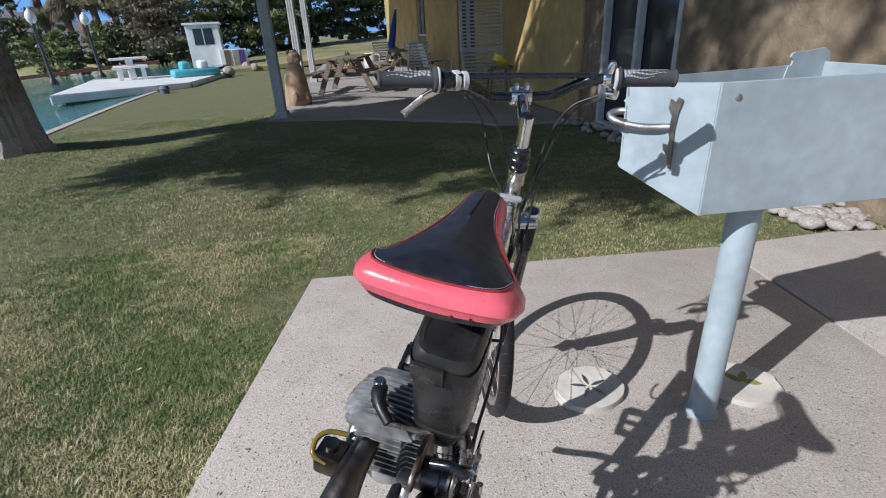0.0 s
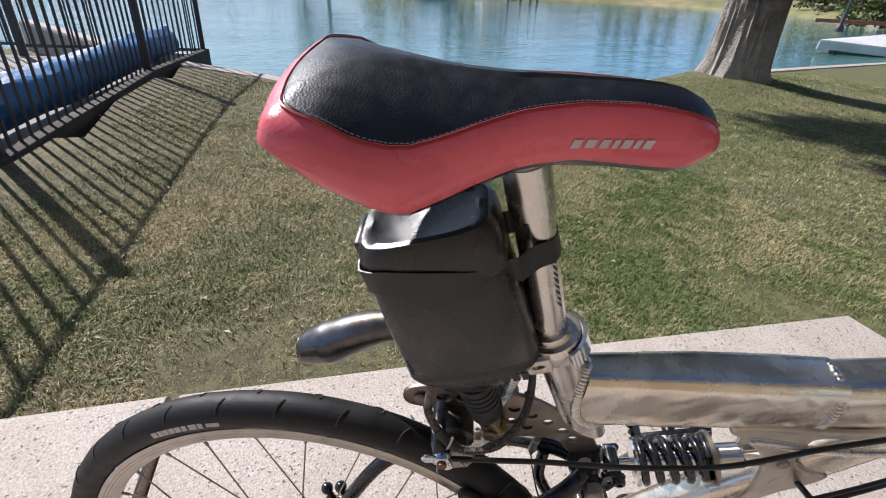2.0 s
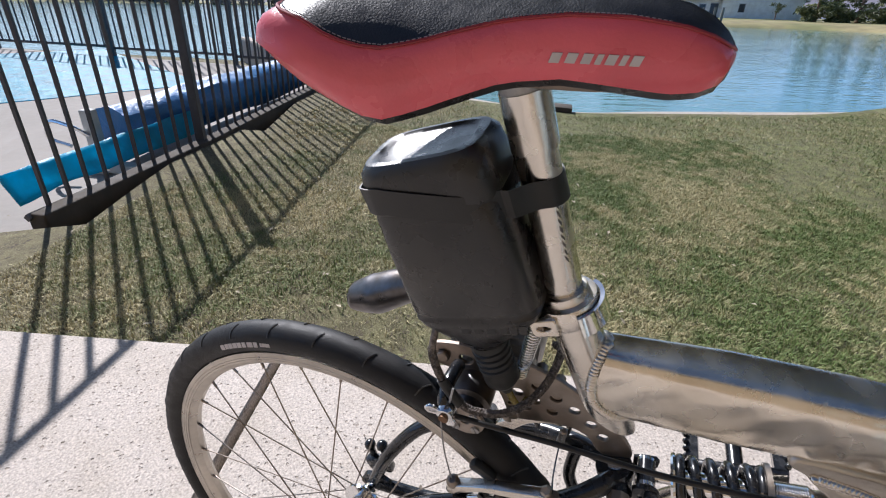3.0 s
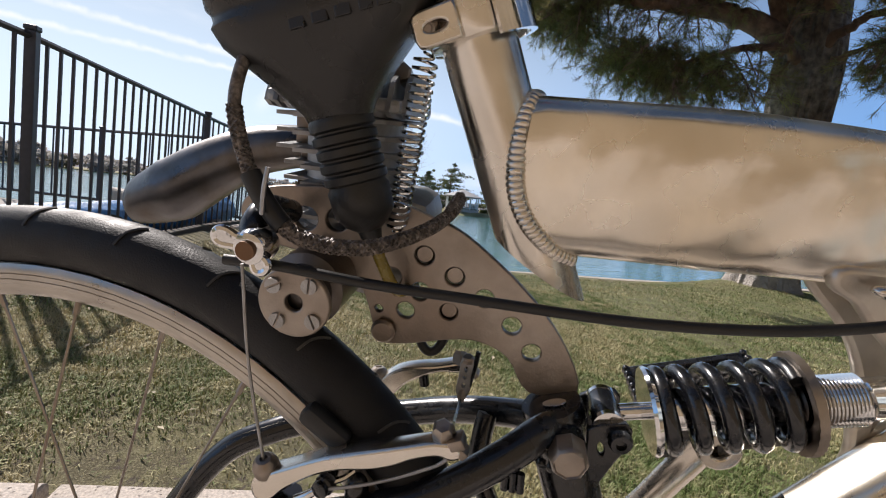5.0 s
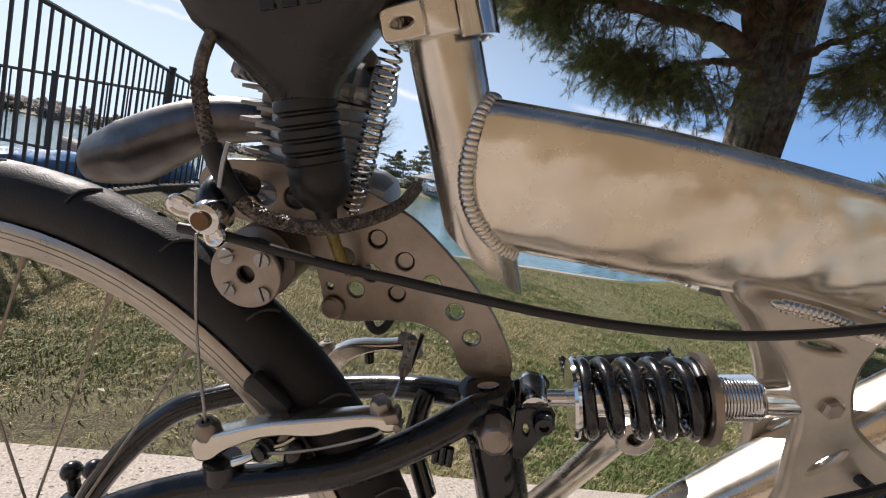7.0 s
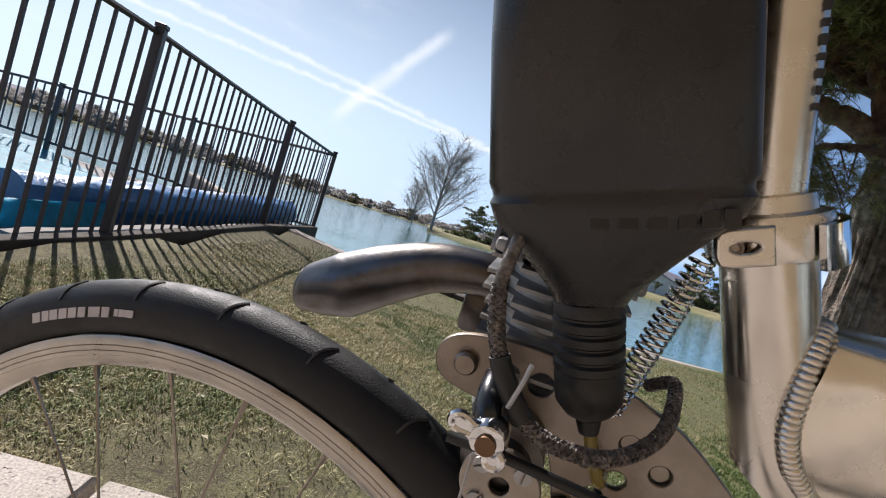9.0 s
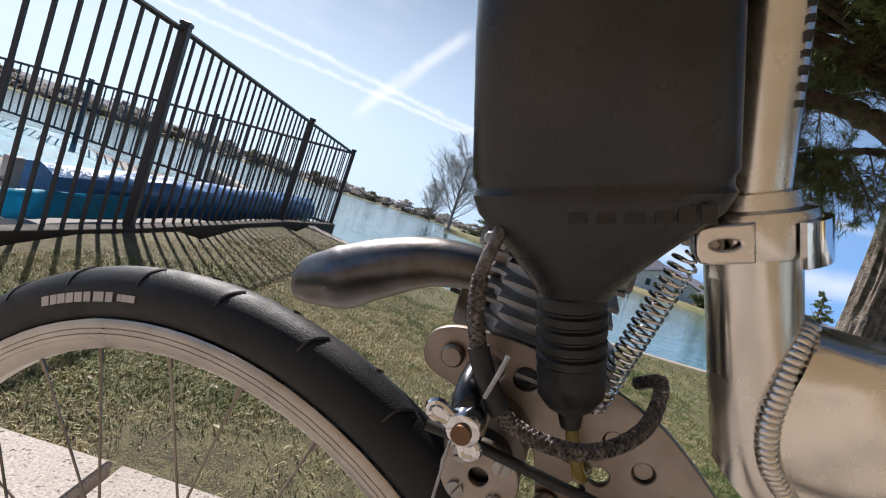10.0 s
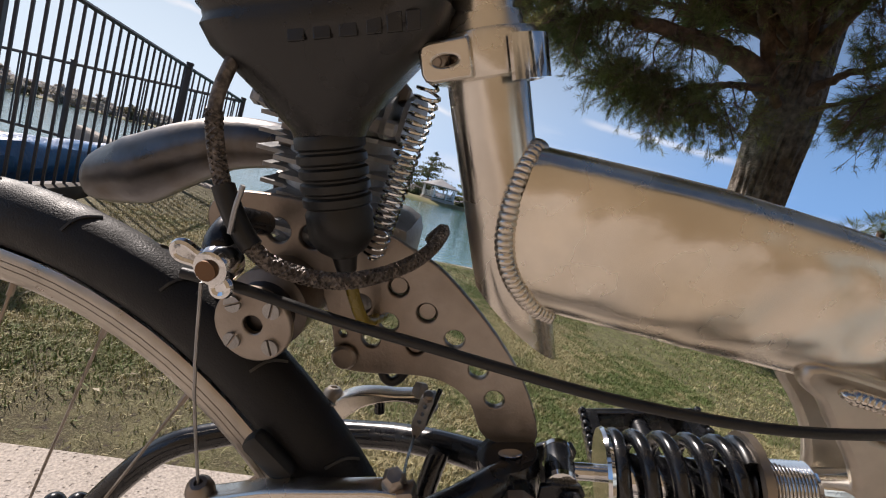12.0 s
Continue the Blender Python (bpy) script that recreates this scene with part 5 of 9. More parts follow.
    # grate handle: a bar with a coil that sticks out over the notched end
    out = V(-dn.y, dn.x, 0)
    at = lambda u, o, z: c0 + dn * u + out * o + V(0, 0, z)
    bm = bmesh.new()
    tube(bm, spline([at(0.085, -0.012, 0.903), at(0.12, 0.012, 0.90), at(0.17, 0.018, 0.896), at(0.215, 0.022, 0.898), at(0.25, 0.03, 0.907), at(0.272, 0.022, 0.918), at(0.26, -0.002, 0.926), at(0.225, -0.012, 0.926), at(0.19, -0.012, 0.926)], 5), 0.0095, 12)
    part("handle", bm, M_CAST, g, "worn grey steel grate handle")
    for k in range(5):
        bm = bmesh.new()
        o_, d_ = at(0.222 + k * 0.005, 0.022 + k * 0.0012, 0.899 + k * 0.001), (at(0.25, 0.03, 0.907) - at(0.215, 0.022, 0.898)).normalized()
        u_ = d_.cross(V(0, 0, 1)).normalized()
        v_ = d_.cross(u_)
        tube(bm, [o_ + (u_ * math.cos(b) + v_ * math.sin(b)) * 0.0105 for b in np.linspace(0, 6.1, 14)], 0.002, 5)
        part("coil", bm, M_STEEL, g)
    bm = bmesh.new()
    prism(bm, [(0.085, 0.80), (0.092, 0.80), (0.10, 0.835), (0.112, 0.845), (0.114, 0.86), (0.10, 0.858), (0.098, 0.875), (0.104, 0.89), (0.10, 0.93), (0.112, 0.948), (0.108, 0.97), (0.095, 0.962), (0.09, 0.975), (0.078, 0.97), (0.086, 0.94), (0.09, 0.90), (0.088, 0.86)][::-1], 0.008, 0.012, lambda u, v, a: tuple(c0 + dn * u + out * a + V(0, 0, v)))
    part("catch", bm, M_STEEL, g, "notched height catch", None, False)
    bm = bmesh.new()
    bead(bm, (c0.x + 0.045, c0.y - 0.003, 0.978), 0.008, (1, 0.35, 1))
    part("rivet", bm, M_CAST, g)


grill()

# ---- house and patio ----
HOUSE = GROUND @ pose(2.95, 2.0, 0.0, 0, 0, 6.6)  # local y runs along the wall, x into the house


def house():
    h = thing("house", HOUSE, "tan stucco house with a covered patio", "house")
    holes = [(2.25, 3.6, 0.05, 2.3), (9.2, 10.6, 0.75, 2.9), (15.2, 16.6, 1.1, 2.9)]
    def wall_piece(size, centre):
        bm = bmesh.new()
        block(bm, size, centre)
        part("wall", bm, M_STUCCO, h, "", None, False)

    y = -9.5
    for y0, y1, z0, z1 in holes:
        wall_piece((0.2, y0 - y, 4.0), (0.1, (y + y0) / 2, 1.98))
        if z0 > 0.1:
            wall_piece((0.2, y1 - y0, z0), (0.1, (y0 + y1) / 2, z0 / 2))
        wall_piece((0.2, y1 - y0, 3.98 - z1), (0.1, (y0 + y1) / 2, (3.98 + z1) / 2))
        y = y1
    wall_piece((0.2, 27.0 - y, 4.0), (0.1, (y + 27.0) / 2, 1.98))
    wall_piece((8.0, 0.2, 4.0), (4.2, -9.4, 1.98))
    for y0, y1, z0, z1 in holes:
        w = bmesh.new()
        block(w, (0.02, y1 - y0, z1 - z0), (0.09, (y0 + y1) / 2, (z0 + z1) / 2))
        pane = part("window", w, M_WINDOW, h, "dark reflecting pane", None, False)
        fr = bmesh.new()
        for yy in (y0, (y0 + y1) / 2, y1):
            block(fr, (0.08, 0.06, z1 - z0), (0.03, yy, (z0 + z1) / 2), 0.004)
        for zz in (z0, z1):
            block(fr, (0.08, y1 - y0, 0.06), (0.03, (y0 + y1) / 2, zz), 0.004)
        part("frame", fr, M_GREY_WHITE, pane, "", None, False)
    # curtain strips behind the sliding door
    bm = bmesh.new()
    for k in range(18):
        block(bm, (0.015, 0.055, 2.1), (0.125, 2.32 + k * 0.07, 1.15))
    part("blind", bm, surf("grey_green_blind", (0.10, 0.13, 0.13), 0.8), h, "vertical blind slats", None, False)
    for y0, y1 in ((4.1, 9.1), (10.7, 15.1), (16.7, 26.9)):
        bm = bmesh.new()
        block(bm, (0.03, y1 - y0, 3.6), (-0.017, (y0 + y1) / 2, 1.85))
        part("panel", bm, M_YELLOW, h, "ochre painted wall panel", None, False)
    bm = bmesh.new()
    block(bm, (9.0, 37.5, 0.16), (4.0, 8.5, 4.08))
    part("roof", bm, M_ROOF, h, "", None, False)


house()


def patio():
    bm = bmesh.new()
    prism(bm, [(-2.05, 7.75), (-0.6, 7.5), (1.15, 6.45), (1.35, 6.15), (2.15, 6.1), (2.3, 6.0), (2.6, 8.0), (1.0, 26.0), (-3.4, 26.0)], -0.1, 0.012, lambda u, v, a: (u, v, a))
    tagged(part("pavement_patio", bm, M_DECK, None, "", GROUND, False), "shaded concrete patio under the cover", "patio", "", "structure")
    cover = thing("patio_cover", GROUND, "white timber patio cover on square posts", "patio cover")
    for x, y, hp in ((-1.85, 7.98, 2.5), (-2.05, 11.4, 2.7), (-2.3, 14.8, 2.9)):
        bm = bmesh.new()
        block(bm, (0.15, 0.15, hp), (0, 0, hp / 2), 0.006)
        for s in (-0.05, 0.0, 0.05):
            block(bm, (0.022, 0.165, hp - 0.1), (s, 0, hp / 2), 0.003)
        block(bm, (0.2, 0.2, 0.12), (0, 0, 0.06), 0.006)
        part("post", bm, M_GREY_WHITE, cover, "", pose(x, y, 0.0), False)
    bm = bmesh.new()
    prism(bm, [(-2.2, 7.6), (3.1, 6.9), (1.3, 26.0), (-3.6, 26.0)], 0.0, 0.08, lambda u, v, a: (u, v, a + 2.62 + 0.055 * (v - 7.6) + 0.06 * (u + 2.2)))
    part("roof", bm, M_WHITE, cover, "", None, False)
    bm = bmesh.new()
    a, b = V(-1.85, 7.6, 2.5), V(-2.6, 18.0, 3.05)
    tube(bm, [a, b], 0.13, 4)
    a, b = V(-2.2, 7.65, 2.5), V(3.0, 6.95, 2.78)
    tube(bm, [a, b], 0.12, 4)
    part("beam", bm, M_WHITE, cover, "", None, False)
    # river rocks along the wall
    bed = thing("rock_border", GROUND, "border of rounded river rocks along the wall", "rocks")
    rng = np.random.default_rng(3)
    meshes = []
    for k in range(6):
        bm = bmesh.new()
        bmesh.ops.create_icosphere(bm, subdivisions=2, radius=1.0)
        for v in bm.verts:
            v.co *= 1 + 0.22 * noise.noise(v.co * 1.3 + V(k * 7, 0, 0))
        o = part("rock", bm, M_ROCK, bed, "", pose(2.5 + k * 0.02, 2.2 + k * 0.1, 0.0))
        o.scale = (0.05, 0.04, 0.03)
        meshes.append(o)
    for k in range(210):
        if k < 110:
            t = rng.uniform(0, 1)
            x, y = 2.48 - 0.22 * t + rng.uniform(0.0, 0.3), 2.0 + 4.2 * t
        else:
            x, y = rng.uniform(2.45, 4.2), rng.uniform(1.98, 2.45)
        s = rng.uniform(0.025, 0.065)
        o = twin(meshes[k % 6], pose(x, y, rng.uniform(0, 0.03), 0, 0, rng.uniform(0, 360)))
        o.scale = (s * 1.2, s, s * 0.7)


patio()


def picnic_table(name, m, material, label):
    t = thing(name, m, label, "table")
    for k in range(5):
        bm = bmesh.new()
        block(bm, (0.135, 1.75, 0.04), (-0.29 + k * 0.145, 0, 0.74), 0.004)
        part("board", bm, material, t, "", None, False)
    for s in (-0.72, 0.72):
        for k in range(2):
            bm = bmesh.new()
            block(bm, (0.13, 1.75, 0.04), (s + (k - 0.5) * 0.14, 0, 0.44), 0.004)
            part("bench_board", bm, material, t, "", None, False)
    for y in (-0.6, 0.6):
        for s in (-1, 1):
            bm = bmesh.new()
            prism(bm, [(s * 0.22, 0.72), (s * 0.34, 0.72), (s * 0.66, 0.0), (s * 0.54, 0.0)], y - 0.03, y + 0.03, lambda u, v, a: (u, a, v))
            part("leg", bm, material, t, "", None, False)
        bm = bmesh.new()
        block(bm, (1.5, 0.05, 0.09), (0, y + 0.06, 0.40), 0.004)
        part("brace", bm, material, t, "", None, False)


picnic_table("picnic_table", GROUND @ pose(-0.95, 11.6, 0.012, 0, 0, -8), M_WOOD, "grey weathered wooden picnic table in the patio shade")
picnic_table("picnic_table", GROUND @ pose(0.35, 14.5, 0.012, 0, 0, 10), M_WOOD, "second grey wooden picnic table near the wall")


def patio_chair(m):
    c = thing("patio_chair", m, "grey metal patio chair with slatted back", "chair", "patio chairs")
    for x in (-0.24, 0.24):
        for y in (-0.22, 0.22):
            bm = bmesh.new()
            tube(bm, [(x * 1.1, y * 1.1, 0), (x, y, 0.42)], 0.014, 6)
            part("leg", bm, M_GREY_WHITE, c)
    bm = bmesh.new()
    for k in range(7):
        block(bm, (0.5, 0.072, 0.015), (0, -0.21 + k * 0.07, 0.42 + 0.001 * (k % 2)))
    part("seat", bm, M_GREY_WHITE, c, "", None, False)
    bm = bmesh.new()
    for x in (-0.24, 0.24):
        tube(bm, [(x, 0.22, 0.42), (x, 0.36, 0.95)], 0.014, 6)
    tube(bm, [(-0.24, 0.36, 0.95), (0.24, 0.36, 0.95)], 0.016, 6)
    back = part("backrest", bm, M_GREY_WHITE, c, "", None, False)
    for k in range(7):
        t = k / 6
        bm = bmesh.new()
        block(bm, (0.48, 0.012, 0.045), (0, 0.235 + 0.115 * t, 0.5 + 0.44 * t))
        part("slat", bm, M_GREY_WHITE, back, "", None, False)
    for x in (-0.26, 0.26):
        bm = bmesh.new()
        tube(bm, spline([(x, 0.27, 0.62), (x, -0.1, 0.64), (x, -0.24, 0.6), (x, -0.24, 0.42)], 3), 0.014, 6)
        part("armrest", bm, M_GREY_WHITE, c)


for x, y, a in ((0.55, 12.4, 200), (0.75, 13.8, 150), (-0.2, 15.6, 20), (1.0, 10.9, 100)):
    patio_chair(GROUND @ pose(x, y, 0.012, 0, 0, a))


def leaning_screen():
    s = thing("screen_panel", GROUND @ pose(1.72, 9.0, 0.012, -6, 0, 12), "white louvred screen panel leaning at the wall", "screen")
    bm = bmesh.new()
    for x in (-0.4, 0.4):
        block(bm, (0.05, 0.03, 1.7), (x, 0, 0.85), 0.003)
    for z in (0.03, 0.85, 1.68):
        block(bm, (0.8, 0.03, 0.05), (0, 0, z), 0.003)
    part("frame", bm, M_GREY_WHITE, s, "", None, False)
    slat = None
    for k in range(26):
        z = 0.1 + k * 0.06
        if slat is None:
            bm = bmesh.new()
            block(bm, (0.76, 0.006, 0.028), (0, 0, 0))
            slat = part("slat", bm, M_GREY_WHITE, s, "", pose(0, 0, z, 30), False)
        else:
            twin(slat, pose(0, 0, z, 30))


leaning_screen()
# odds and ends on the patio: a yellow bowl on a stool, a stone barrel, a folded blue umbrella, pots
bm = bmesh.new()
lathe(bm, [(0.02, 0.0), (0.12, 0.02), (0.17, 0.12), (0.165, 0.125), (0.11, 0.035)], seg=20)
whole("yellow_bowl", bm, surf("yellow_plastic", (0.7, 0.55, 0.03), 0.4), "bright yellow plastic bowl on a stool", "bowl", GROUND @ pose(1.82, 8.3, 0.62, 0, 40, 0))
stool = thing("stool", GROUND @ pose(1.84, 8.3, 0.012), "low wooden stool by the wall", "stool")
bm = bmesh.new()
block(bm, (0.4, 0.4, 0.05), (0, 0, 0.57), 0.01)
part("seat", bm, M_WOOD, stool, "", None, False)
for x in (-0.15, 0.15):
    for y in (-0.15, 0.15):
        bm = bmesh.new()
        tube(bm, [(x, y, 0.55), (x * 1.25, y * 1.25, 0)], 0.02, 6)
        part("leg", bm, M_WOOD, stool)
bm = bmesh.new()
lathe(bm, [(0.2, 0), (0.25, 0.12), (0.27, 0.3), (0.25, 0.5), (0.21, 0.6), (0.2, 0.6), (0.18, 0.5)], seg=20)
whole("stone_barrel", bm, M_STONE, "pale barrel-shaped planter on the patio", "planter", GROUND @ pose(-0.75, 18.5, 0.012))
umb = thing("folded_umbrella", GROUND @ pose(-0.15, 17.5, 0.012, 0, 12, 0), "folded blue patio umbrella leaning on its pole", "umbrella")
bm = bmesh.new()
rod(bm, (0, 0, 0), (0, 0, 2.0), 0.02, 8)
part("pole", bm, M_WHITE, umb)
bm = bmesh.new()
lathe(bm, [(0.05, 0.7), (0.13, 0.75), (0.1, 1.4), (0.03, 1.95)], seg=10)
part("canopy", bm, surf("navy_canvas", (0.02, 0.06, 0.28), 0.8), umb)


def statue():
    bm = bmesh.new()
    lathe(bm, [(0.24, 0.0), (0.25, 0.05), (0.23, 0.25), (0.2, 0.5), (0.15, 0.68), (0.12, 0.74)], seg=20)
    bead(bm, (0.02, -0.03, 0.84), 0.13, (1, 1.15, 1), 14)
    bead(bm, (0.03, -0.15, 0.8), 0.07, (0.9, 1.2, 0.8), 12)
    for s in (-1, 1):
        bead(bm, (0.07 * s, 0.0, 0.95), 0.045, (0.8, 0.6, 1.2), 10)
        bead(bm, (0.12 * s, -0.16, 0.14), 0.1, (0.8, 1.1, 1.4), 12)
    whole("stone_statue", bm, M_STATUE, "seated carved stone animal beside the patio post", "statue", GROUND @ pose(-1.85, 9.6, 0.012, 0, 0, 30))


statue()
for x, y, s in ((-1.4, 16.5, 0.3), (-1.9, 17.4, 0.24), (0.2, 19.5, 0.3)):
    pot = thing("flower_pot", GROUND @ pose(x, y, 0.012), "low terracotta pot with dry plants", "pot", "patio pots")
    bm = bmesh.new()
    lathe(bm, [(s * 0.6, 0), (s * 0.95, s * 0.8), (s, s * 0.85), (s * 0.98, s * 0.95), (s * 0.85, s * 0.95), (s * 0.8, s * 0.8)], seg=16)
    part("pot_body", bm, surf("terracotta", (0.4, 0.16, 0.08), 0.85), pot)
    v, f = leaf_cloud(np.random.default_rng(int(s * 100)), 200, (0, 0, s * 1.3), np.array([s, s, s]) * 0.8, 0.05)
    crown_mesh("plant", v, f, M_LEAF, pot)

# ---- dock ----


def dock():
    d = thing("dock", GROUND, "white painted boat dock on short piles", "dock")
    base = [V(-9.4, 14.4, 0.08), V(-6.6, 16.9, 0.06), V(-7.2, 22.8, 0.02), V(-12.6, 22.6, 0.0)]
    n = 26
    bm = bmesh.new()
    for k in range(n):
        t0, t1 = k / n, (k + 0.93) / n
        a0, a1 = base[0].lerp(base[3], t0), base[0].lerp(base[3], t1)
        b0, b1 = base[1].lerp(base[2], t0), base[1].lerp(base[2], t1)
        vs = [bm.verts.new(p) for p in (a0, b0, b1, a1)] + [bm.verts.new(p - V(0, 0, 0.05)) for p in (a0, b0, b1, a1)]
        for f in ((0, 1, 2, 3), (7, 6, 5, 4), (0, 4, 5, 1), (1, 5, 6, 2), (2, 6, 7, 3), (3, 7, 4, 0)):
            bm.faces.new([vs[i] for i in f])
    part("decking", bm, M_WHITE, d, "", None, False)
    bm = bmesh.new()
    for p, q in ((base[0], base[1]), (base[0], base[3]), (base[1], base[2])):
        a, b = p - V(0, 0, 0.12), q - V(0, 0, 0.12)
        dd = b - a
        block(bm, (dd.length, 0.05, 0.2), (a + b) / 2, 0, Matrix.Rotation(math.atan2(dd.y, dd.x), 3, "Z"))
    part("fascia", bm, M_WHITE, d, "", None, False)
    for t in (0.05, 0.5, 0.95):
        bm = bmesh.new()
        p = base[0].lerp(base[1], t)
        rod(bm, p + V(0.1, 0.2, -0.08), p + V(0.1, 0.2, -1.2), 0.09, 8)
        part("pile", bm, M_WOOD, d)
    bm = bmesh.new()
    lathe(bm, [(0.13, -0.8), (0.13, 0.1), (0.15, 0.12), (0.1, 0.2)], seg=12)
    whole("mooring_bollard", bm, surf("grey_bollard", (0.12, 0.14, 0.18), 0.7), "dark bollard beside the dock", "bollard", GROUND @ pose(-6.75, 15.3, -0.1))


dock()


def street_lamp(p, h):
    s = thing("lamp_post", GROUND @ Matrix.Translation(p), "dark lamp post with a white globe on the dock", "lamp", "dock lamps")
    bm = bmesh.new()
    lathe(bm, [(0.16, 0), (0.16, 0.08), (0.09, 0.2), (0.06, 0.3), (0.05, h - 0.3), (0.08, h - 0.26), (0.06, h - 0.2)], seg=14)
    part("pole", bm, M_IRON, s)
    bm = bmesh.new()
    lathe(bm, [(0.07, h - 0.2), (0.15, h - 0.1), (0.17, h + 0.02), (0.13, h + 0.16), (0.05, h + 0.24), (0.02, h + 0.3)], seg=16)
    part("globe", bm, M_WHITE, s, "milky white globe")


street_lamp(V(-12.4, 19.6, 0.05), 2.25)
street_lamp(V(-13.0, 24.0, 0.0), 2.35)
tbl = thing("picnic_bench", GROUND @ pose(-10.2, 20.9, 0.05, 0, 0, 25), "white concrete picnic table on the dock", "table")
bm = bmesh.new()
block(bm, (1.3, 0.8, 0.08), (0, 0, 0.74), 0.02)
part("tabletop", bm, M_WHITE, tbl, "", None, False)
bm = bmesh.new()
block(bm, (0.25, 0.6, 0.72), (0, 0, 0.36), 0.03)
part("pedestal", bm, M_WHITE, tbl, "", None, False)
for s in (-0.75, 0.75):
    bm = bmesh.new()
    block(bm, (1.2, 0.32, 0.08), (0, s, 0.44), 0.02)
    for x in (-0.4, 0.4):
        block(bm, (0.15, 0.25, 0.42), (x, s, 0.21), 0.02)
    part("bench", bm, M_WHITE, tbl, "", None, False)


def booth():
    b = thing("dock_booth", GROUND @ pose(-9.6, 28.2, 0.0, 0, 0, 14), "small white wooden booth with windows by the dock", "booth")
    bm = bmesh.new()
    for x in (-0.75, 0.75):
        block(bm, (0.06, 1.5, 2.05), (x, 0, 1.02))
    for y in (-0.75, 0.75):
        block(bm, (1.5, 0.06, 2.05), (0, y, 1.02))
    part("wall", bm, M_WHITE, b, "", None, False)
    bm = bmesh.new()
    block(bm, (1.75, 1.75, 0.1), (0, 0, 2.1), 0.01)
    part("roof", bm, M_WHITE, b, "", None, False)
    for x, y, sx, sy in ((0, -0.785, 0.9, 0.02), (0.785, 0, 0.02, 0.8)):
        bm = bmesh.new()
        block(bm, (sx, sy, 0.75), (x, y, 1.5))
        w = part("window", bm, M_WINDOW, b, "", None, False)
        bm = bmesh.new()
        if sy < sx:
            block(bm, (0.04, 0.04, 0.75), (0, y - 0.01, 1.5))
        else:
            block(bm, (0.04, 0.04, 0.75), (x + 0.01, 0, 1.5))
        part("muntin", bm, M_WHITE, w, "", None, False)


booth()
bin_ = thing("storage_bin", GROUND @ pose(-8.2, 27.8, 0.0, 0, 0, 14), "low white bin with purple and brown panels", "bin")
bm = bmesh.new()
block(bm, (1.3, 0.9, 0.85), (0, 0, 0.42), 0.02)
part("body", bm, M_WHITE, bin_, "", None, False)
for x, c in ((-0.3, (0.16, 0.12, 0.08)), (0.1, (0.3, 0.28, 0.22)), (0.4, (0.08, 0.05, 0.22))):
    bm = bmesh.new()
    block(bm, (0.28, 0.02, 0.8), (x, -0.465, 0.42))
    part("panel", bm, surf("bin_panel", c, 0.6), bin_, "", None, False)
boat = thing("pedal_boat", GROUND @ pose(-7.7, 20.6, 0.0, 0, 0, 30), "turquoise and white plastic pedal boat at the shore", "boat")
bm = bmesh.new()
block(bm, (1.7, 0.95, 0.3), (0, 0, 0.17), 0.1, None, 3)
part("hull", bm, M_BLUEPLASTIC, boat)
for x in (-0.35, 0.3):
    bm = bmesh.new()
    block(bm, (0.32, 0.7, 0.35), (x, 0, 0.42), 0.09, None, 3)
    part("seat", bm, M_WHITE if x > 0 else M_BLUEPLASTIC, boat)
for x, y, s in ((-6.7, 21.5, 0.22), (-6.4, 24.5, 0.18), (-7.2, 26.0, 0.2)):
    bm = bmesh.new()
    bmesh.ops.create_icosphere(bm, subdivisions=2, radius=s)
    for v in bm.verts:
        v.co *= 1 + 0.3 * noise.noise(v.co * 5 + V(x, y, 0))
    whole("shore_rock", bm, M_ROCK, "rough brown rock on the shore", "rock", GROUND @ pose(x, y, 0.08), "shore rocks")

# ---- trees and shrubs behind the dock ----


def palm(at, h, seed):
    rng = np.random.default_rng(seed)
    p = thing("palm_tree", Matrix.Translation(at), "fan palm with a skirt of dead fronds", "tree", "palms")
    bm = bmesh.new()
    tube(bm, spline([(0, 0, 0), (0.1, 0, h * 0.5), (0.05, 0.1, h)], 5), [0.3, 0.22, 0.24], 10)
    part("trunk", bm, M_BARK_DARK, p)
    for name, mt, n, z0, droop, length in (("fronds", M_LEAF, 46, h, (-0.5, 0.9), 1.5), ("dead_fronds", M_LEAF_DRY, 60, h * 0.78, (-1.6, -0.7), 1.5)):
        vs, fs = [], []
        for _ in range(n):
            a, d = rng.uniform(0, 6.28), rng.uniform(*droop)
            dirv = V(math.cos(a) * math.cos(d), math.sin(a) * math.cos(d), math.sin(d))
            side = V(-math.sin(a), math.cos(a), 0)
            s = V(0, 0, z0 + rng.uniform(-0.3, 0.5) * (1 if name == "fronds" else h * 0.2))
            c = s + dirv * length * 0.55
            for k in range(11):
                b = (k - 5) / 5 * 1.25
                e = c + (dirv * math.cos(b) + side * math.sin(b)) * length * 0.62 + V(0, 0, -0.2 * abs(b))
                i = len(vs)
                w = (e - c).cross(V(0, 0, 1)).normalized() * 0.035
                vs += [c - w * 0.5, (c + e) / 2 + w, e, (c + e) / 2 - w]
                fs.append((i, i + 1, i + 2, i + 3))
            i = len(vs)
            vs += [s - side * 0.015, s + side * 0.015, c + side * 0.01, c - side * 0.01]
            fs.append((i, i + 1, i + 2, i + 3))
        crown_mesh(name, np.array([tuple(v) for v in vs]), np.array(fs), mt, p)


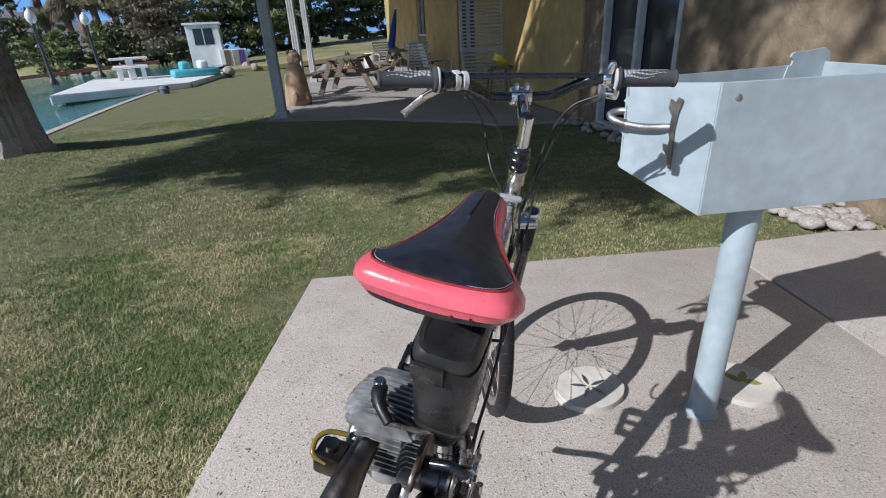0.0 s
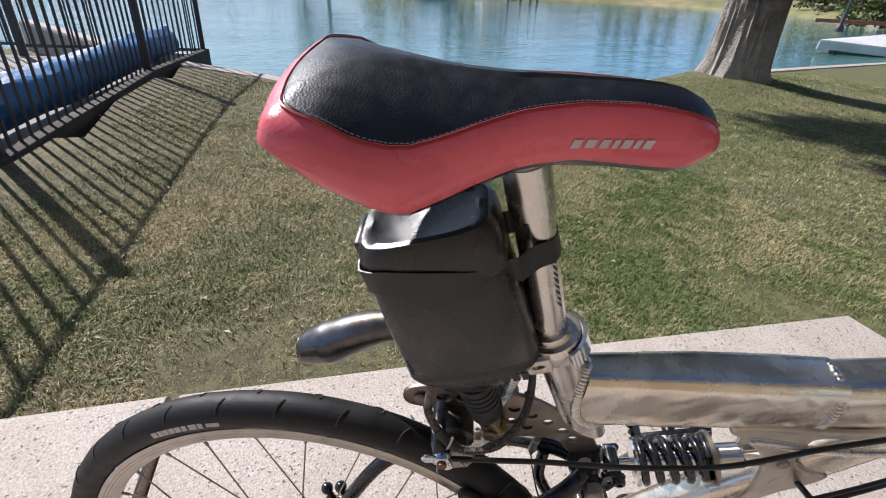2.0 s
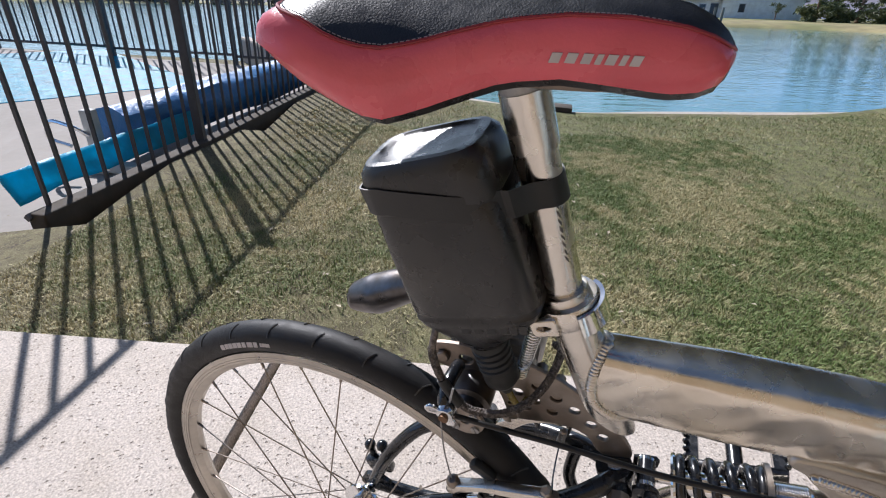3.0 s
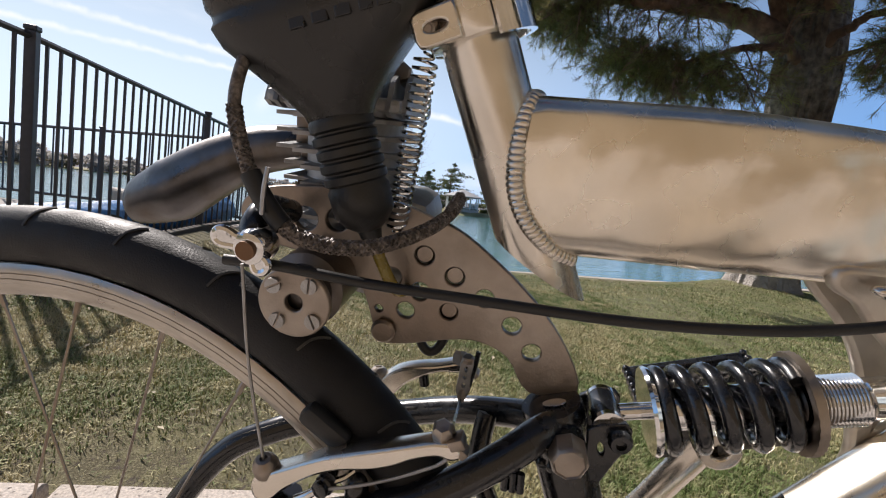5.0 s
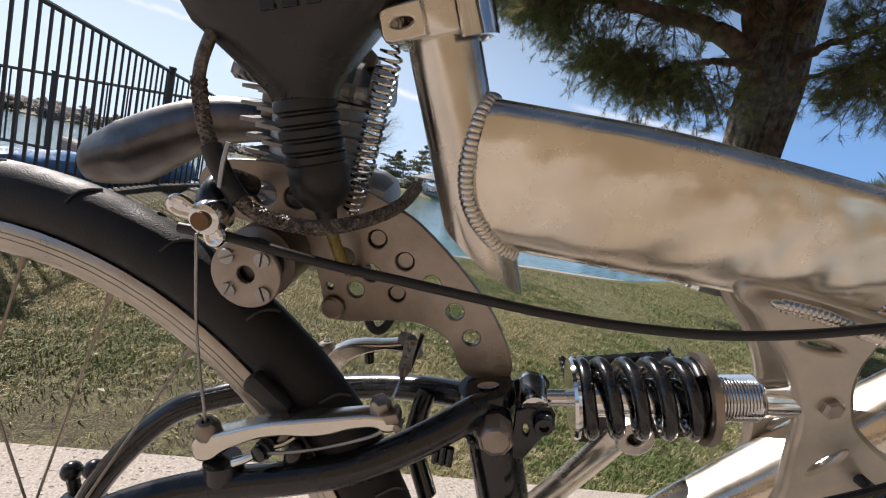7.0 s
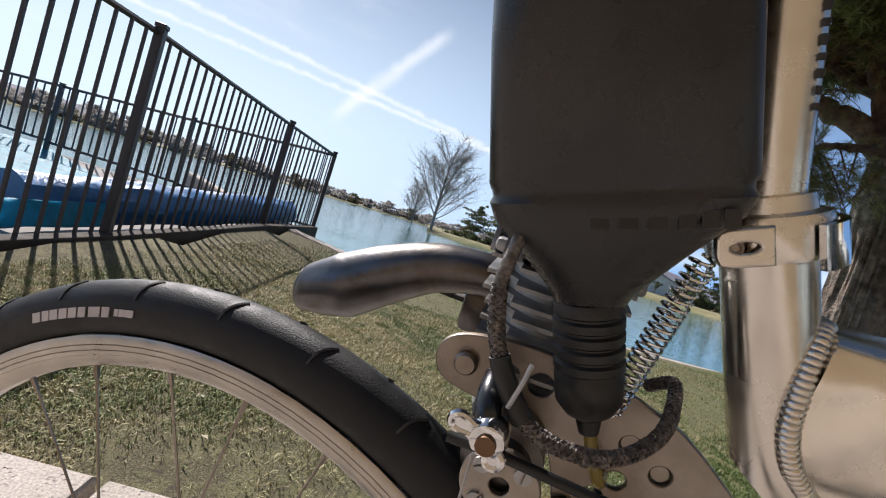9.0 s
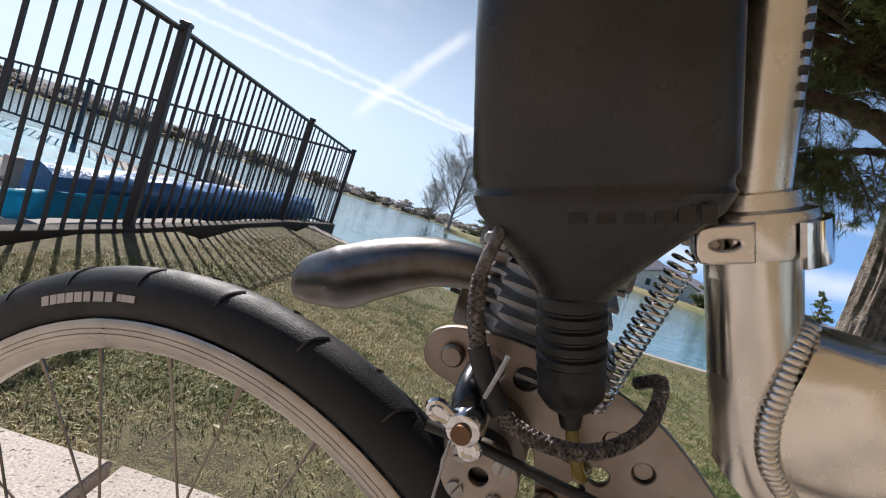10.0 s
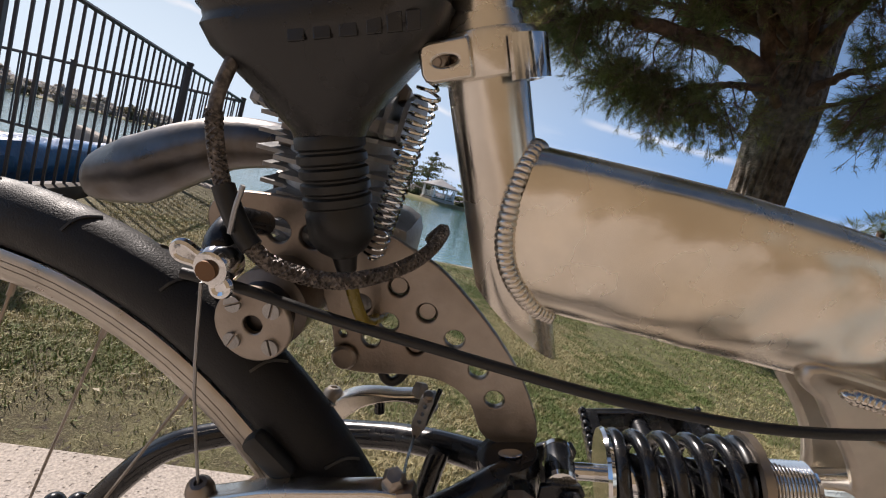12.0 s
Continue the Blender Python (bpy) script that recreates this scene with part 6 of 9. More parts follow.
for az, d, h, sd in ((119.6, 44, 6.0, 1), (117.4, 43, 6.6, 2), (115.9, 45, 6.2, 3), (121.2, 46, 5.4, 4), (118.5, 48, 7.0, 5)):
    palm(FAR(az, d, 0.0), h, sd)
for az, d, h, w, mt, sd, cone, leaf in (
    (121.8, 37, 2.3, 2.4, M_LEAF, 101, False, 0.12), (120.0, 36, 2.4, 2.6, M_LEAF, 102, False, 0.12), (117.6, 37, 2.6, 2.2, M_LEAF, 103, False, 0.12), (116.2, 36, 2.3, 2.0, M_LEAF_DARK, 104, False, 0.12),
    (113.4, 37, 5.6, 5.0, M_LEAF_DRY, 105, False, 0.16), (111.8, 36, 4.0, 4.6, M_LEAF_DRY, 106, False, 0.14), (110.4, 44, 8.5, 6.5, M_LEAF_DARK, 107, False, 0.2), (107.6, 42, 8.2, 6.0, M_LEAF, 108, False, 0.2),
    (105.4, 44, 8.5, 6.5, M_LEAF_DARK, 109, False, 0.2), (103.2, 40, 7.0, 5.5, M_LEAF_DARK, 110, False, 0.2), (100.6, 40, 6.0, 5.0, M_LEAF, 111, False, 0.18), (98.0, 42, 7.0, 6.0, M_LEAF_DARK, 112, False, 0.2),
    (95.4, 43, 6.0, 5.5, M_LEAF_DARK, 113, False, 0.2), (92.8, 46, 6.0, 6.0, M_LEAF, 114, False, 0.2), (114.8, 50, 10.0, 6.0, M_LEAF_DARK, 115, False, 0.22), (123.0, 52, 6.4, 4.6, M_LEAF_DARK, 116, True, 0.18), (89.5, 47, 6.5, 6.0, M_LEAF_DARK, 117, False, 0.2),
):
    broad_tree("grey_shrub" if mt is M_LEAF_DRY else "leafy_shrub" if h < 3 else "garden_tree", FAR(az, d, -0.1), h, w, mt, sd, "grey dry feathery shrub behind the dock" if mt is M_LEAF_DRY else "green shrub behind the dock" if h < 3 else "dense green tree behind the patio", 2600 if h > 3 else 1200, leaf, cone, 0.06)
bm = bmesh.new()
prism(bm, [(-18, 24), (-8.5, 24), (20, 30), (20, 70), (-30, 70)], -0.2, 0.0, lambda u, v, a: (u, v, a - 0.35))
tagged(part("ground_back", bm, M_DRYGRASS, None, "", None, False), "dry brown ground under the garden trees", "ground", "", "structure")
bm = bmesh.new()
block(bm, (6.0, 0.25, 0.16), (0, 0, 0))
whole("low_wall", bm, surf("red_brick_edge", (0.26, 0.10, 0.07), 0.9), "low red brick edge behind the dock", "wall", Matrix.Translation(FAR(119, 31, 0.15)) @ Matrix.Rotation(radians(25), 4, "Z"))

# ---- the motorised bicycle ----
BIKE_AT = SITE @ pose(0.206, 0.7278, 0.0188, -0.184, 10.886, -22.393)
REAR_M = Matrix()
# the front of the frame is a little askew of the rear
F2 = pose(0, -0.64, 0, 0, 0, 3.0) @ Matrix.Translation((0, 0.64, 0))
HEAD_D = V(0, -0.369, 0.929).normalized()
H0 = V(0, -0.009, 0.682)
# bars, fork and wheel are turned to the left about the head axis
STEER = F2 @ Matrix.Translation(H0) @ Matrix.Rotation(radians(18.5), 4, HEAD_D) @ Matrix.Translation(-H0)
bike = thing("motorised_bicycle", BIKE_AT, "bare aluminium suspension bicycle with a rear engine, leaning on the grill", "bicycle")


def rear(name, bm, material, parent=None, label="", smooth=True):
    return part(name, bm, material, parent or bike, label, REAR_M if parent is None else None, smooth)


M_GROOVE = surf("groove_rubber", (0.06, 0.058, 0.055), 0.4, 0, 0.1, 60, 0)


def wheel(name, m, R, label, spokes=28):
    """Rim with tyre, hub and spokes; the axle lies along x."""
    ax = (1, 0, 0)
    bm = bmesh.new()
    ri = R - 0.0355
    track = lambda s: [(ri - d, s * w) for d, w in ((0.0, 0.0125), (0.003, 0.0136), (0.0058, 0.0134), (0.0062, 0.0127), (0.0066, 0.0133), (0.0094, 0.0131), (0.0098, 0.0123), (0.0102, 0.0129), (0.0128, 0.0126), (0.0134, 0.0112), (0.017, 0.0095))]
    lathe(bm, track(-1) + [(ri - 0.0215, -0.004), (ri - 0.0215, 0.004)] + track(1)[::-1] + [(ri - 0.006, 0.0)], axis=ax, seg=96, closed=True)
    w = part(name, bm, M_RIM, bike, label, m)
    bm = bmesh.new()
    prof = []
    for k in range(17):
        a = -2.55 + 5.1 * k / 16
        prof.append((R - 0.0192 + 0.0192 * math.cos(a), 0.0187 * math.sin(a)))
    lathe(bm, prof, axis=ax, seg=120, closed=True)
    part("tyre", bm, M_RUBBER, w, "black slick tyre with fine curved sipes")
    for side in (-1, 1):
        bm = bmesh.new()
        pts = []
        for j in range(6):
            t = j / 5
            lat = side * (0.003 + 0.0140 * t)
            b = side * 0.012 * math.sin(t * 3.1) + 0.026 * t * t
            rad = R - 0.0192 + 0.0192 * math.cos(math.asin(max(-1, min(1, lat / 0.0187)))) + 0.0002
            pts.append((lat, rad * math.cos(b), rad * math.sin(b)))
        tube(bm, pts, 0.0010, 4)
        sipe = part("sipe", bm, M_GROOVE, w)
        for k in range(1, 32):
            twin(sipe, Matrix.Rotation((k + 0.25 * side) * 2 * math.pi / 32, 4, "X"))
    bm = bmesh.new()
    lathe(bm, [(0.0125, -0.05), (0.0125, -0.036), (0.03, -0.035), (0.03, -0.031), (0.0155, -0.028), (0.0155, 0.028), (0.03, 0.031), (0.03, 0.035), (0.0125, 0.036), (0.0125, 0.05)], axis=ax, seg=24)
    lathe(bm, [(0.005, -0.068), (0.005, 0.068)], axis=ax, seg=10)
    for s in (-1, 1):
        lathe(bm, [(0.0095, 0.0), (0.0095, 0.007)], (s * 0.06 - 0.0035, 0, 0), axis=ax, seg=6)
    part("hub", bm, M_CHROME, w)
    spoke = None
    for k in range(spokes):
        a = 2 * math.pi * k / spokes
        s = 1 if k % 2 else -1
        cross = 0.75 * (1 if (k // 2) % 2 else -1)
        p = V(s * 0.033, 0.027 * math.cos(a + cross), 0.027 * math.sin(a + cross))
        q = V(0, (ri - 0.019) * math.cos(a), (ri - 0.019) * math.sin(a))
        bm = bmesh.new()
        rod(bm, p, q, 0.001, 5)
        rod(bm, q.lerp(p, 0.045), q, 0.0019, 6)
        part("spoke", bm, M_STEEL, w)
    return w


REAR_HUB, FRONT_HUB, RR, FR_ = (0.0531, -0.8997, 0.3421), (0.0, 0.180, 0.306), 0.3311, 0.333
w1 = wheel("rear_wheel", REAR_M @ Matrix.Translation(REAR_HUB) @ Matrix.Rotation(-0.0581, 4, "Z") @ Matrix.Rotation(-0.1752, 4, "Y"), RR, "rear wheel with silver rim and slick tyre")
w2 = wheel("front_wheel", STEER @ Matrix.Translation(FRONT_HUB), FR_, "front wheel with silver rim and slick tyre")
# white maker's mark on the rear sidewall, as plain bars
bm = bmesh.new()
a = 2.10
for k, wd in enumerate((9, 8, 9, 9, 9, 8, 4, 9, 8, 0, 4, 6, 9)):
    if wd:
        hh = 0.0065 if k < 9 else 0.0045
        r0 = RR - 0.0200
        p = V(0.0177, r0 * math.cos(a), r0 * math.sin(a))
        block(bm, (0.0006, wd * 0.00075, hh), p + V(0.0012, 0, 0), 0, Matrix.Rotation(a - math.pi / 2, 3, "X") @ Matrix.Rotation(-0.12, 3, "Y"))
    a -= (wd * 0.75 + 1.3) * 0.001 / 0.31
part("print", bm, M_WHITE_PRINT, w1, "white print on the sidewall", None, False)
# cassette
bm = bmesh.new()
for k, r in enumerate((0.052, 0.045, 0.038, 0.032, 0.027)):
    pts = []
    n = int(r * 460)
    for j in range(n * 2):
        t = 2 * math.pi * j / (n * 2)
        pts.append(((r + (0.003 if j % 2 else 0)) * math.cos(t), (r + (0.003 if j % 2 else 0)) * math.sin(t)))
    prism(bm, pts, 0.037 + k * 0.005, 0.039 + k * 0.005)
part("cassette", bm, M_BLACK_METAL, w1, "dark sprockets")

# frame
ST_TOP, ST_BOT = V(0, -0.6695, 0.797), V(0, -0.6175, 0.678)
bm = bmesh.new()
axis = (ST_BOT - ST_TOP).normalized()
rings = tube(bm, [ST_TOP.lerp(ST_BOT, t) for t in np.linspace(0, 1, 6)], 0.0188, 32)
for v in rings[-1]:
    v.co += axis * (0.026 * (v.co.y - ST_BOT.y) / 0.0188)
frame_ = rear("frame", bm, M_ALU, None, "polished aluminium frame tubes with raised welds")


def front_on_frame(name, bm, material, label="", smooth=True):
    return part(name, bm, material, frame_, label, F2, smooth)


def oval_tube(bm, pts, hw, hh, seg=56):
    """A deep oval beam along points in the y-z plane."""
    pts = spline(pts, 16)
    hs, ws = lerp_list(hh, len(pts)), lerp_list(hw, len(pts))
    rings = []
    for i, p in enumerate(pts):
        d = (pts[min(i + 1, len(pts) - 1)] - pts[max(i - 1, 0)]).normalized()
        up = V(1, 0, 0).cross(d).normalized()
        ring = []
        for k in range(seg):
            a = 2 * math.pi * k / seg
            c, s = math.cos(a), math.sin(a)
            e = 0.56
            ring.append(bm.verts.new(p + V(1, 0, 0) * ws[i] * (1 + 0.10 * s) * math.copysign(abs(c) ** e, c) + up * hs[i] * math.copysign(abs(s) ** e, s)))
        rings.append(ring)
    for a, b in zip(rings, rings[1:]):
        for k in range(seg):
            bm.faces.new((a[k], a[(k + 1) % seg], b[(k + 1) % seg], b[k]))
    bm.faces.new(rings[0][::-1])
    bm.faces.new(rings[-1])


bm = bmesh.new()
oval_tube(bm, [(0.002, -0.640, 0.7265), (0.002, -0.54, 0.730), (0.001, -0.46, 0.730), (0, -0.405, 0.729)], [0.0195, 0.0235, 0.024, 0.023], [0.039, 0.0395, 0.037, 0.035])
# its end is mitred to the seat tube
for v in bm.verts:
    v.co.y = max(v.co.y, float(np.interp(v.co.z, [0.686, 0.693, 0.706, 0.722, 0.74, 0.757, 0.766], [-0.604, -0.614, -0.629, -0.637, -0.638, -0.637, -0.634])) + 0.001)
# soft dents hammered along the flank
for v in bm.verts:
    y, z = v.co.y, v.co.z
    u = math.sin(y * 210 + 2.2 * noise.noise((y * 9, z * 22, 1))) * math.sin(z * 175 + y * 60 + 2.0 * noise.noise((y * 14, z * 14, 8))) + 0.8 * noise.noise((y * 48, z * 44, 3))
    mid = max(0.25, 1 - ((z - 0.727) / 0.036) ** 2)
    v.co.x += 0.00095 * mid * u * min(1.0, (abs(v.co.x) / 0.0185) ** 4) * (1 if v.co.x > 0 else -1)
front_on_frame("top_tube", bm, M_TUBE, "deep oval polished beam")
bm = bmesh.new()
oval_tube(bm, [(0, -0.408, 0.727), (0, -0.30, 0.736), (0, -0.20, 0.762), (0, -0.12, 0.795), (0, -0.075, 0.812)], [0.023, 0.024, 0.025, 0.024, 0.02], [0.033, 0.036, 0.038, 0.036, 0.033])
front_on_frame("head_beam", bm, M_TUBE, "polished front beam")
bm = bmesh.new()
oval_tube(bm, [(0, -0.285, 0.70), (0, -0.34, 0.635), (0, -0.397, 0.563), (0, -0.45, 0.496), (0, -0.50, 0.43)], [0.02, 0.021, 0.021, 0.02], [0.026, 0.027, 0.027, 0.025])
front_on_frame("down_tube", bm, M_TUBE, "polished lower beam")


def weld(name, pts, r, step):
    """A row of overlapping beads of weld."""
    path = spline(pts, 24)
    bm = bmesh.new()
    acc, last = 0.0, path[0]
    for p in path:
        acc += (p - last).length
        if acc >= step or p is path[0]:
            d = (p - last).normalized() if (p - last).length else V(0, 0, 1)
            made = bmesh.ops.create_uvsphere(bm, u_segments=14, v_segments=8, radius=r)["verts"]
            q = V(0, 0, 1).rotation_difference(d)
            bmesh.ops.transform(bm, matrix=Matrix.Translation(p) @ q.to_matrix().to_4x4() @ Matrix.Diagonal((1, 1, 0.62, 1)), verts=made)
            acc = 0.0
        last = p
    return bm


W_PTS = [(0.003, -0.634, 0.7655), (0.0125, -0.6375, 0.757), (0.0185, -0.639, 0.74), (0.0205, -0.637, 0.722), (0.019, -0.629, 0.706), (0.014, -0.614, 0.692), (0.006, -0.603, 0.6865)]
part("weld", weld("weld", W_PTS, 0.0050, 0.0025), M_ALU, frame_, "row of weld beads")
part("weld", weld("weld", [(-x, y, z) for x, y, z in W_PTS], 0.0050, 0.0025), M_ALU, frame_)
bm = weld("weld", [(math.sin(a) * 0.0245, -0.406 - 0.004 * math.cos(a), 0.728 + math.cos(a) * 0.0365) for a in np.linspace(0, 2 * math.pi, 30)], 0.0036, 0.004)
front_on_frame("weld", bm, M_ALU)
# cast gusset between the beams, one leaf on each side
G_OUT = [(-0.481, 0.696), (-0.478, 0.703), (-0.442, 0.702), (-0.406, 0.699), (-0.36, 0.698), (-0.33, 0.702), (-0.336, 0.694), (-0.395, 0.692), (-0.404, 0.679), (-0.405, 0.667), (-0.402, 0.654), (-0.393, 0.637), (-0.383, 0.628), (-0.364, 0.617), (-0.346, 0.612), (-0.356, 0.597), (-0.379, 0.577), (-0.402, 0.551), (-0.41, 0.547), (-0.406, 0.576), (-0.41, 0.595), (-0.414, 0.612), (-0.418, 0.63), (-0.427, 0.647), (-0.437, 0.66), (-0.447, 0.67), (-0.459, 0.68), (-0.469, 0.69)]
for x in (0.0205, -0.0205):
    holed_plate("gusset", rounded(G_OUT, 3), [(-0.430, 0.6775, 0.0155, 0.0050, -0.03), (-0.394, 0.6075, 0.0145, 0.0052, 0.97)], 0.009, M_FORGED, frame_, F2 @ pose(x, 0, 0), "cast gusset with oval windows", 0.003)
part("weld", weld("weld", [(0.0235, -0.468, 0.6985), (0.0245, -0.445, 0.698), (0.025, -0.42, 0.6945), (0.025, -0.38, 0.693), (0.025, -0.34, 0.697)], 0.0040, 0.0024), M_ALU, frame_)
bm = bmesh.new()
lathe(bm, [(0.0062, 0), (0.0062, 0.006), (0.0045, 0.0075)], (0.022, -0.409, 0.6435), (1, 0, 0), 6)
front_on_frame("bolt", bm, M_STEEL)

# seat collar with its slotted ears and bolt
bm = bmesh.new()
cd = (ST_TOP - ST_BOT).normalized()
lathe(bm, [(0.0188, 0.0), (0.0235, 0.001), (0.0242, 0.003), (0.0242, 0.0175), (0.0235, 0.0195), (0.0188, 0.0205), (0.0180, 0.027), (0.0155, 0.0275)], ST_TOP - cd * 0.011, cd, 40)
collar = rear("seat_collar", bm, M_ALU, None, "polished clamp collar")
cq = V(0, 0, 1).rotation_difference(cd).to_matrix().to_4x4()
CM = Matrix.Translation(ST_TOP + cd * 0.0075) @ cq
CE = Matrix.Translation(ST_TOP) @ cq
EAR = [(-0.006, -0.0088), (-0.006, 0.0050), (-0.021, 0.0050), (-0.0240, 0.0042), (-0.0248, 0.0018), (-0.0248, -0.0055), (-0.0238, -0.0080), (-0.021, -0.0088)]
for x in (0.0225, -0.0225):
    holed_plate("ear", EAR, [(-0.0155, -0.0018, 0.0066, 0.0033, 0)], 0.009, M_ALU, collar, CE @ pose(x, 0, 0), "slotted ear", 0.0012)
bm = bmesh.new()
rod(bm, (-0.025, -0.018, 0.0), (0.0225, -0.018, 0.0), 0.0033, 12)
bmesh.ops.transform(bm, matrix=CE, verts=bm.verts[:])
part("bolt", bm, M_STEEL, collar)
# black blocks added behind the slots to give the darkness inside them
for x in (0.0205, -0.0205):
    bm = bmesh.new()
    block(bm, (0.004, 0.0145, 0.0076), (x - math.copysign(0.003, x), -0.0155, -0.0018))
    bmesh.ops.transform(bm, matrix=CE, verts=bm.verts[:])
    part("slot_shade", bm, M_RUBBER_NECK, collar, "", None, False)
bm = bmesh.new()
lathe(bm, [(0.0034, 0.0), (0.0034, 0.0035), (0.0024, 0.0042), (0.0016, 0.003)], (0.0225, -0.0190, -0.0018), (1, 0, 0), 14)
bmesh.ops.transform(bm, matrix=CE, verts=bm.verts[:])
part("bolt_head", bm, M_STEEL, collar)
bm = bmesh.new()
arc = [radians(25 + 7 * k) for k in range(17)]
prism(bm, [(0.0285 * math.cos(a), 0.0285 * math.sin(a)) for a in arc] + [(0.0252 * math.cos(a), 0.0252 * math.sin(a)) for a in arc[::-1]], -0.021, -0.003, lambda u, v, a: (u, v, a))
part("lever", bm, M_CHROME, collar, "flat chromed clamp lever", CM)
bm = bmesh.new()
P_TOP = V(0, -0.7185, 0.9565)
p0 = ST_TOP + cd * 0.01
tube(bm, [p0, P_TOP], 0.0142, 32)
tube(bm, [P_TOP - (P_TOP - p0).normalized() * 0.034, P_TOP + V(0, -0.001, 0.004)], 0.0158, 32)
post_ = rear("seat_post", bm, M_ALU, None, "polished seat post")
bm = bmesh.new()
tube(bm, spline([P_TOP, P_TOP + V(0, -0.004, 0.012), P_TOP + V(0, -0.012, 0.02), P_TOP + V(0, -0.03, 0.024)], 4), [0.015, 0.0145, 0.013, 0.011], 20)
block(bm, (0.05, 0.028, 0.012), P_TOP + V(0, -0.022, 0.026), 0.004)
part("head_clamp", bm, M_CAST, post_)
bm = bmesh.new()
d = (P_TOP - p0).normalized()
for k in range(8):
    c = p0 + d * (0.085 - k * 0.0062)
    wx = (0.0022, 0.0028, 0.0022, 0.003, 0.002, 0.0026, 0.0024, 0.002)[k]
    block(bm, (0.0055, 0.0005, wx * 1.4), c + V(0.0105, 0.0086, 0.002), 0, Matrix.Rotation(0.73, 3, "Z") @ Matrix.Rotation(0.28, 3, "X"))
part("print", bm, M_DARK_PRINT, post_, "small dark stamp", None, False)

# saddle: red skirt, black top, piping between them, plastic base below
S_Y = [-0.857, -0.8555, -0.852, -0.845, -0.83, -0.81, -0.79, -0.77, -0.748, -0.725, -0.695, -0.665, -0.642, -0.628, -0.618, -0.614]
S_W = [0.047, 0.0545, 0.060, 0.0645, 0.0685, 0.0695, 0.065, 0.054, 0.042, 0.0325, 0.0268, 0.0245, 0.0230, 0.0205, 0.0150, 0.0]
S_TOPZ = [0.9940, 0.9950, 0.9980, 1.0010, 1.0035, 1.0030, 1.0020, 1.0000, 0.9990, 0.9990, 0.9995, 1.0000, 0.9995, 0.9970, 0.9925, 0.9870]
S_PIPZ = [0.9935, 0.9940, 0.9940, 0.9930, 0.9910, 0.9830, 0.9780, 0.9800, 0.9850, 0.9895, 0.9925, 0.9925, 0.9900, 0.9860, 0.9805, 0.9765]
S_LOWZ = [0.9720, 0.9720, 0.9710, 0.9690, 0.9620, 0.9530, 0.9430, 0.9470, 0.9540, 0.9610, 0.9640, 0.9620, 0.9605, 0.9620, 0.9655, 0.9690]


def seat_loop(n=34):
    """(share of the half width, y, half width, heights) round the plan of the seat."""
    side = []
    for k in range(n):
        t = (1 - math.cos(math.pi * k / (n - 1))) / 2
        side.append(S_Y[0] + (S_Y[-1] - S_Y[0]) * t)
    f = lambda y, arr: float(np.interp(y, S_Y, arr))
    row = lambda share, y: (share, y, f(y, S_W), f(y, S_TOPZ), f(y, S_PIPZ), f(y, S_LOWZ))
    out = [row(1, y) for y in side] + [row(-1, y) for y in side[-2::-1]]
    # the broad back edge, slightly bowed
    for k in range(1, 12):
        u = -1 + 2 * k / 12
        out.append(row(u, S_Y[0] - 0.004 * (1 - u * u)))
    return out


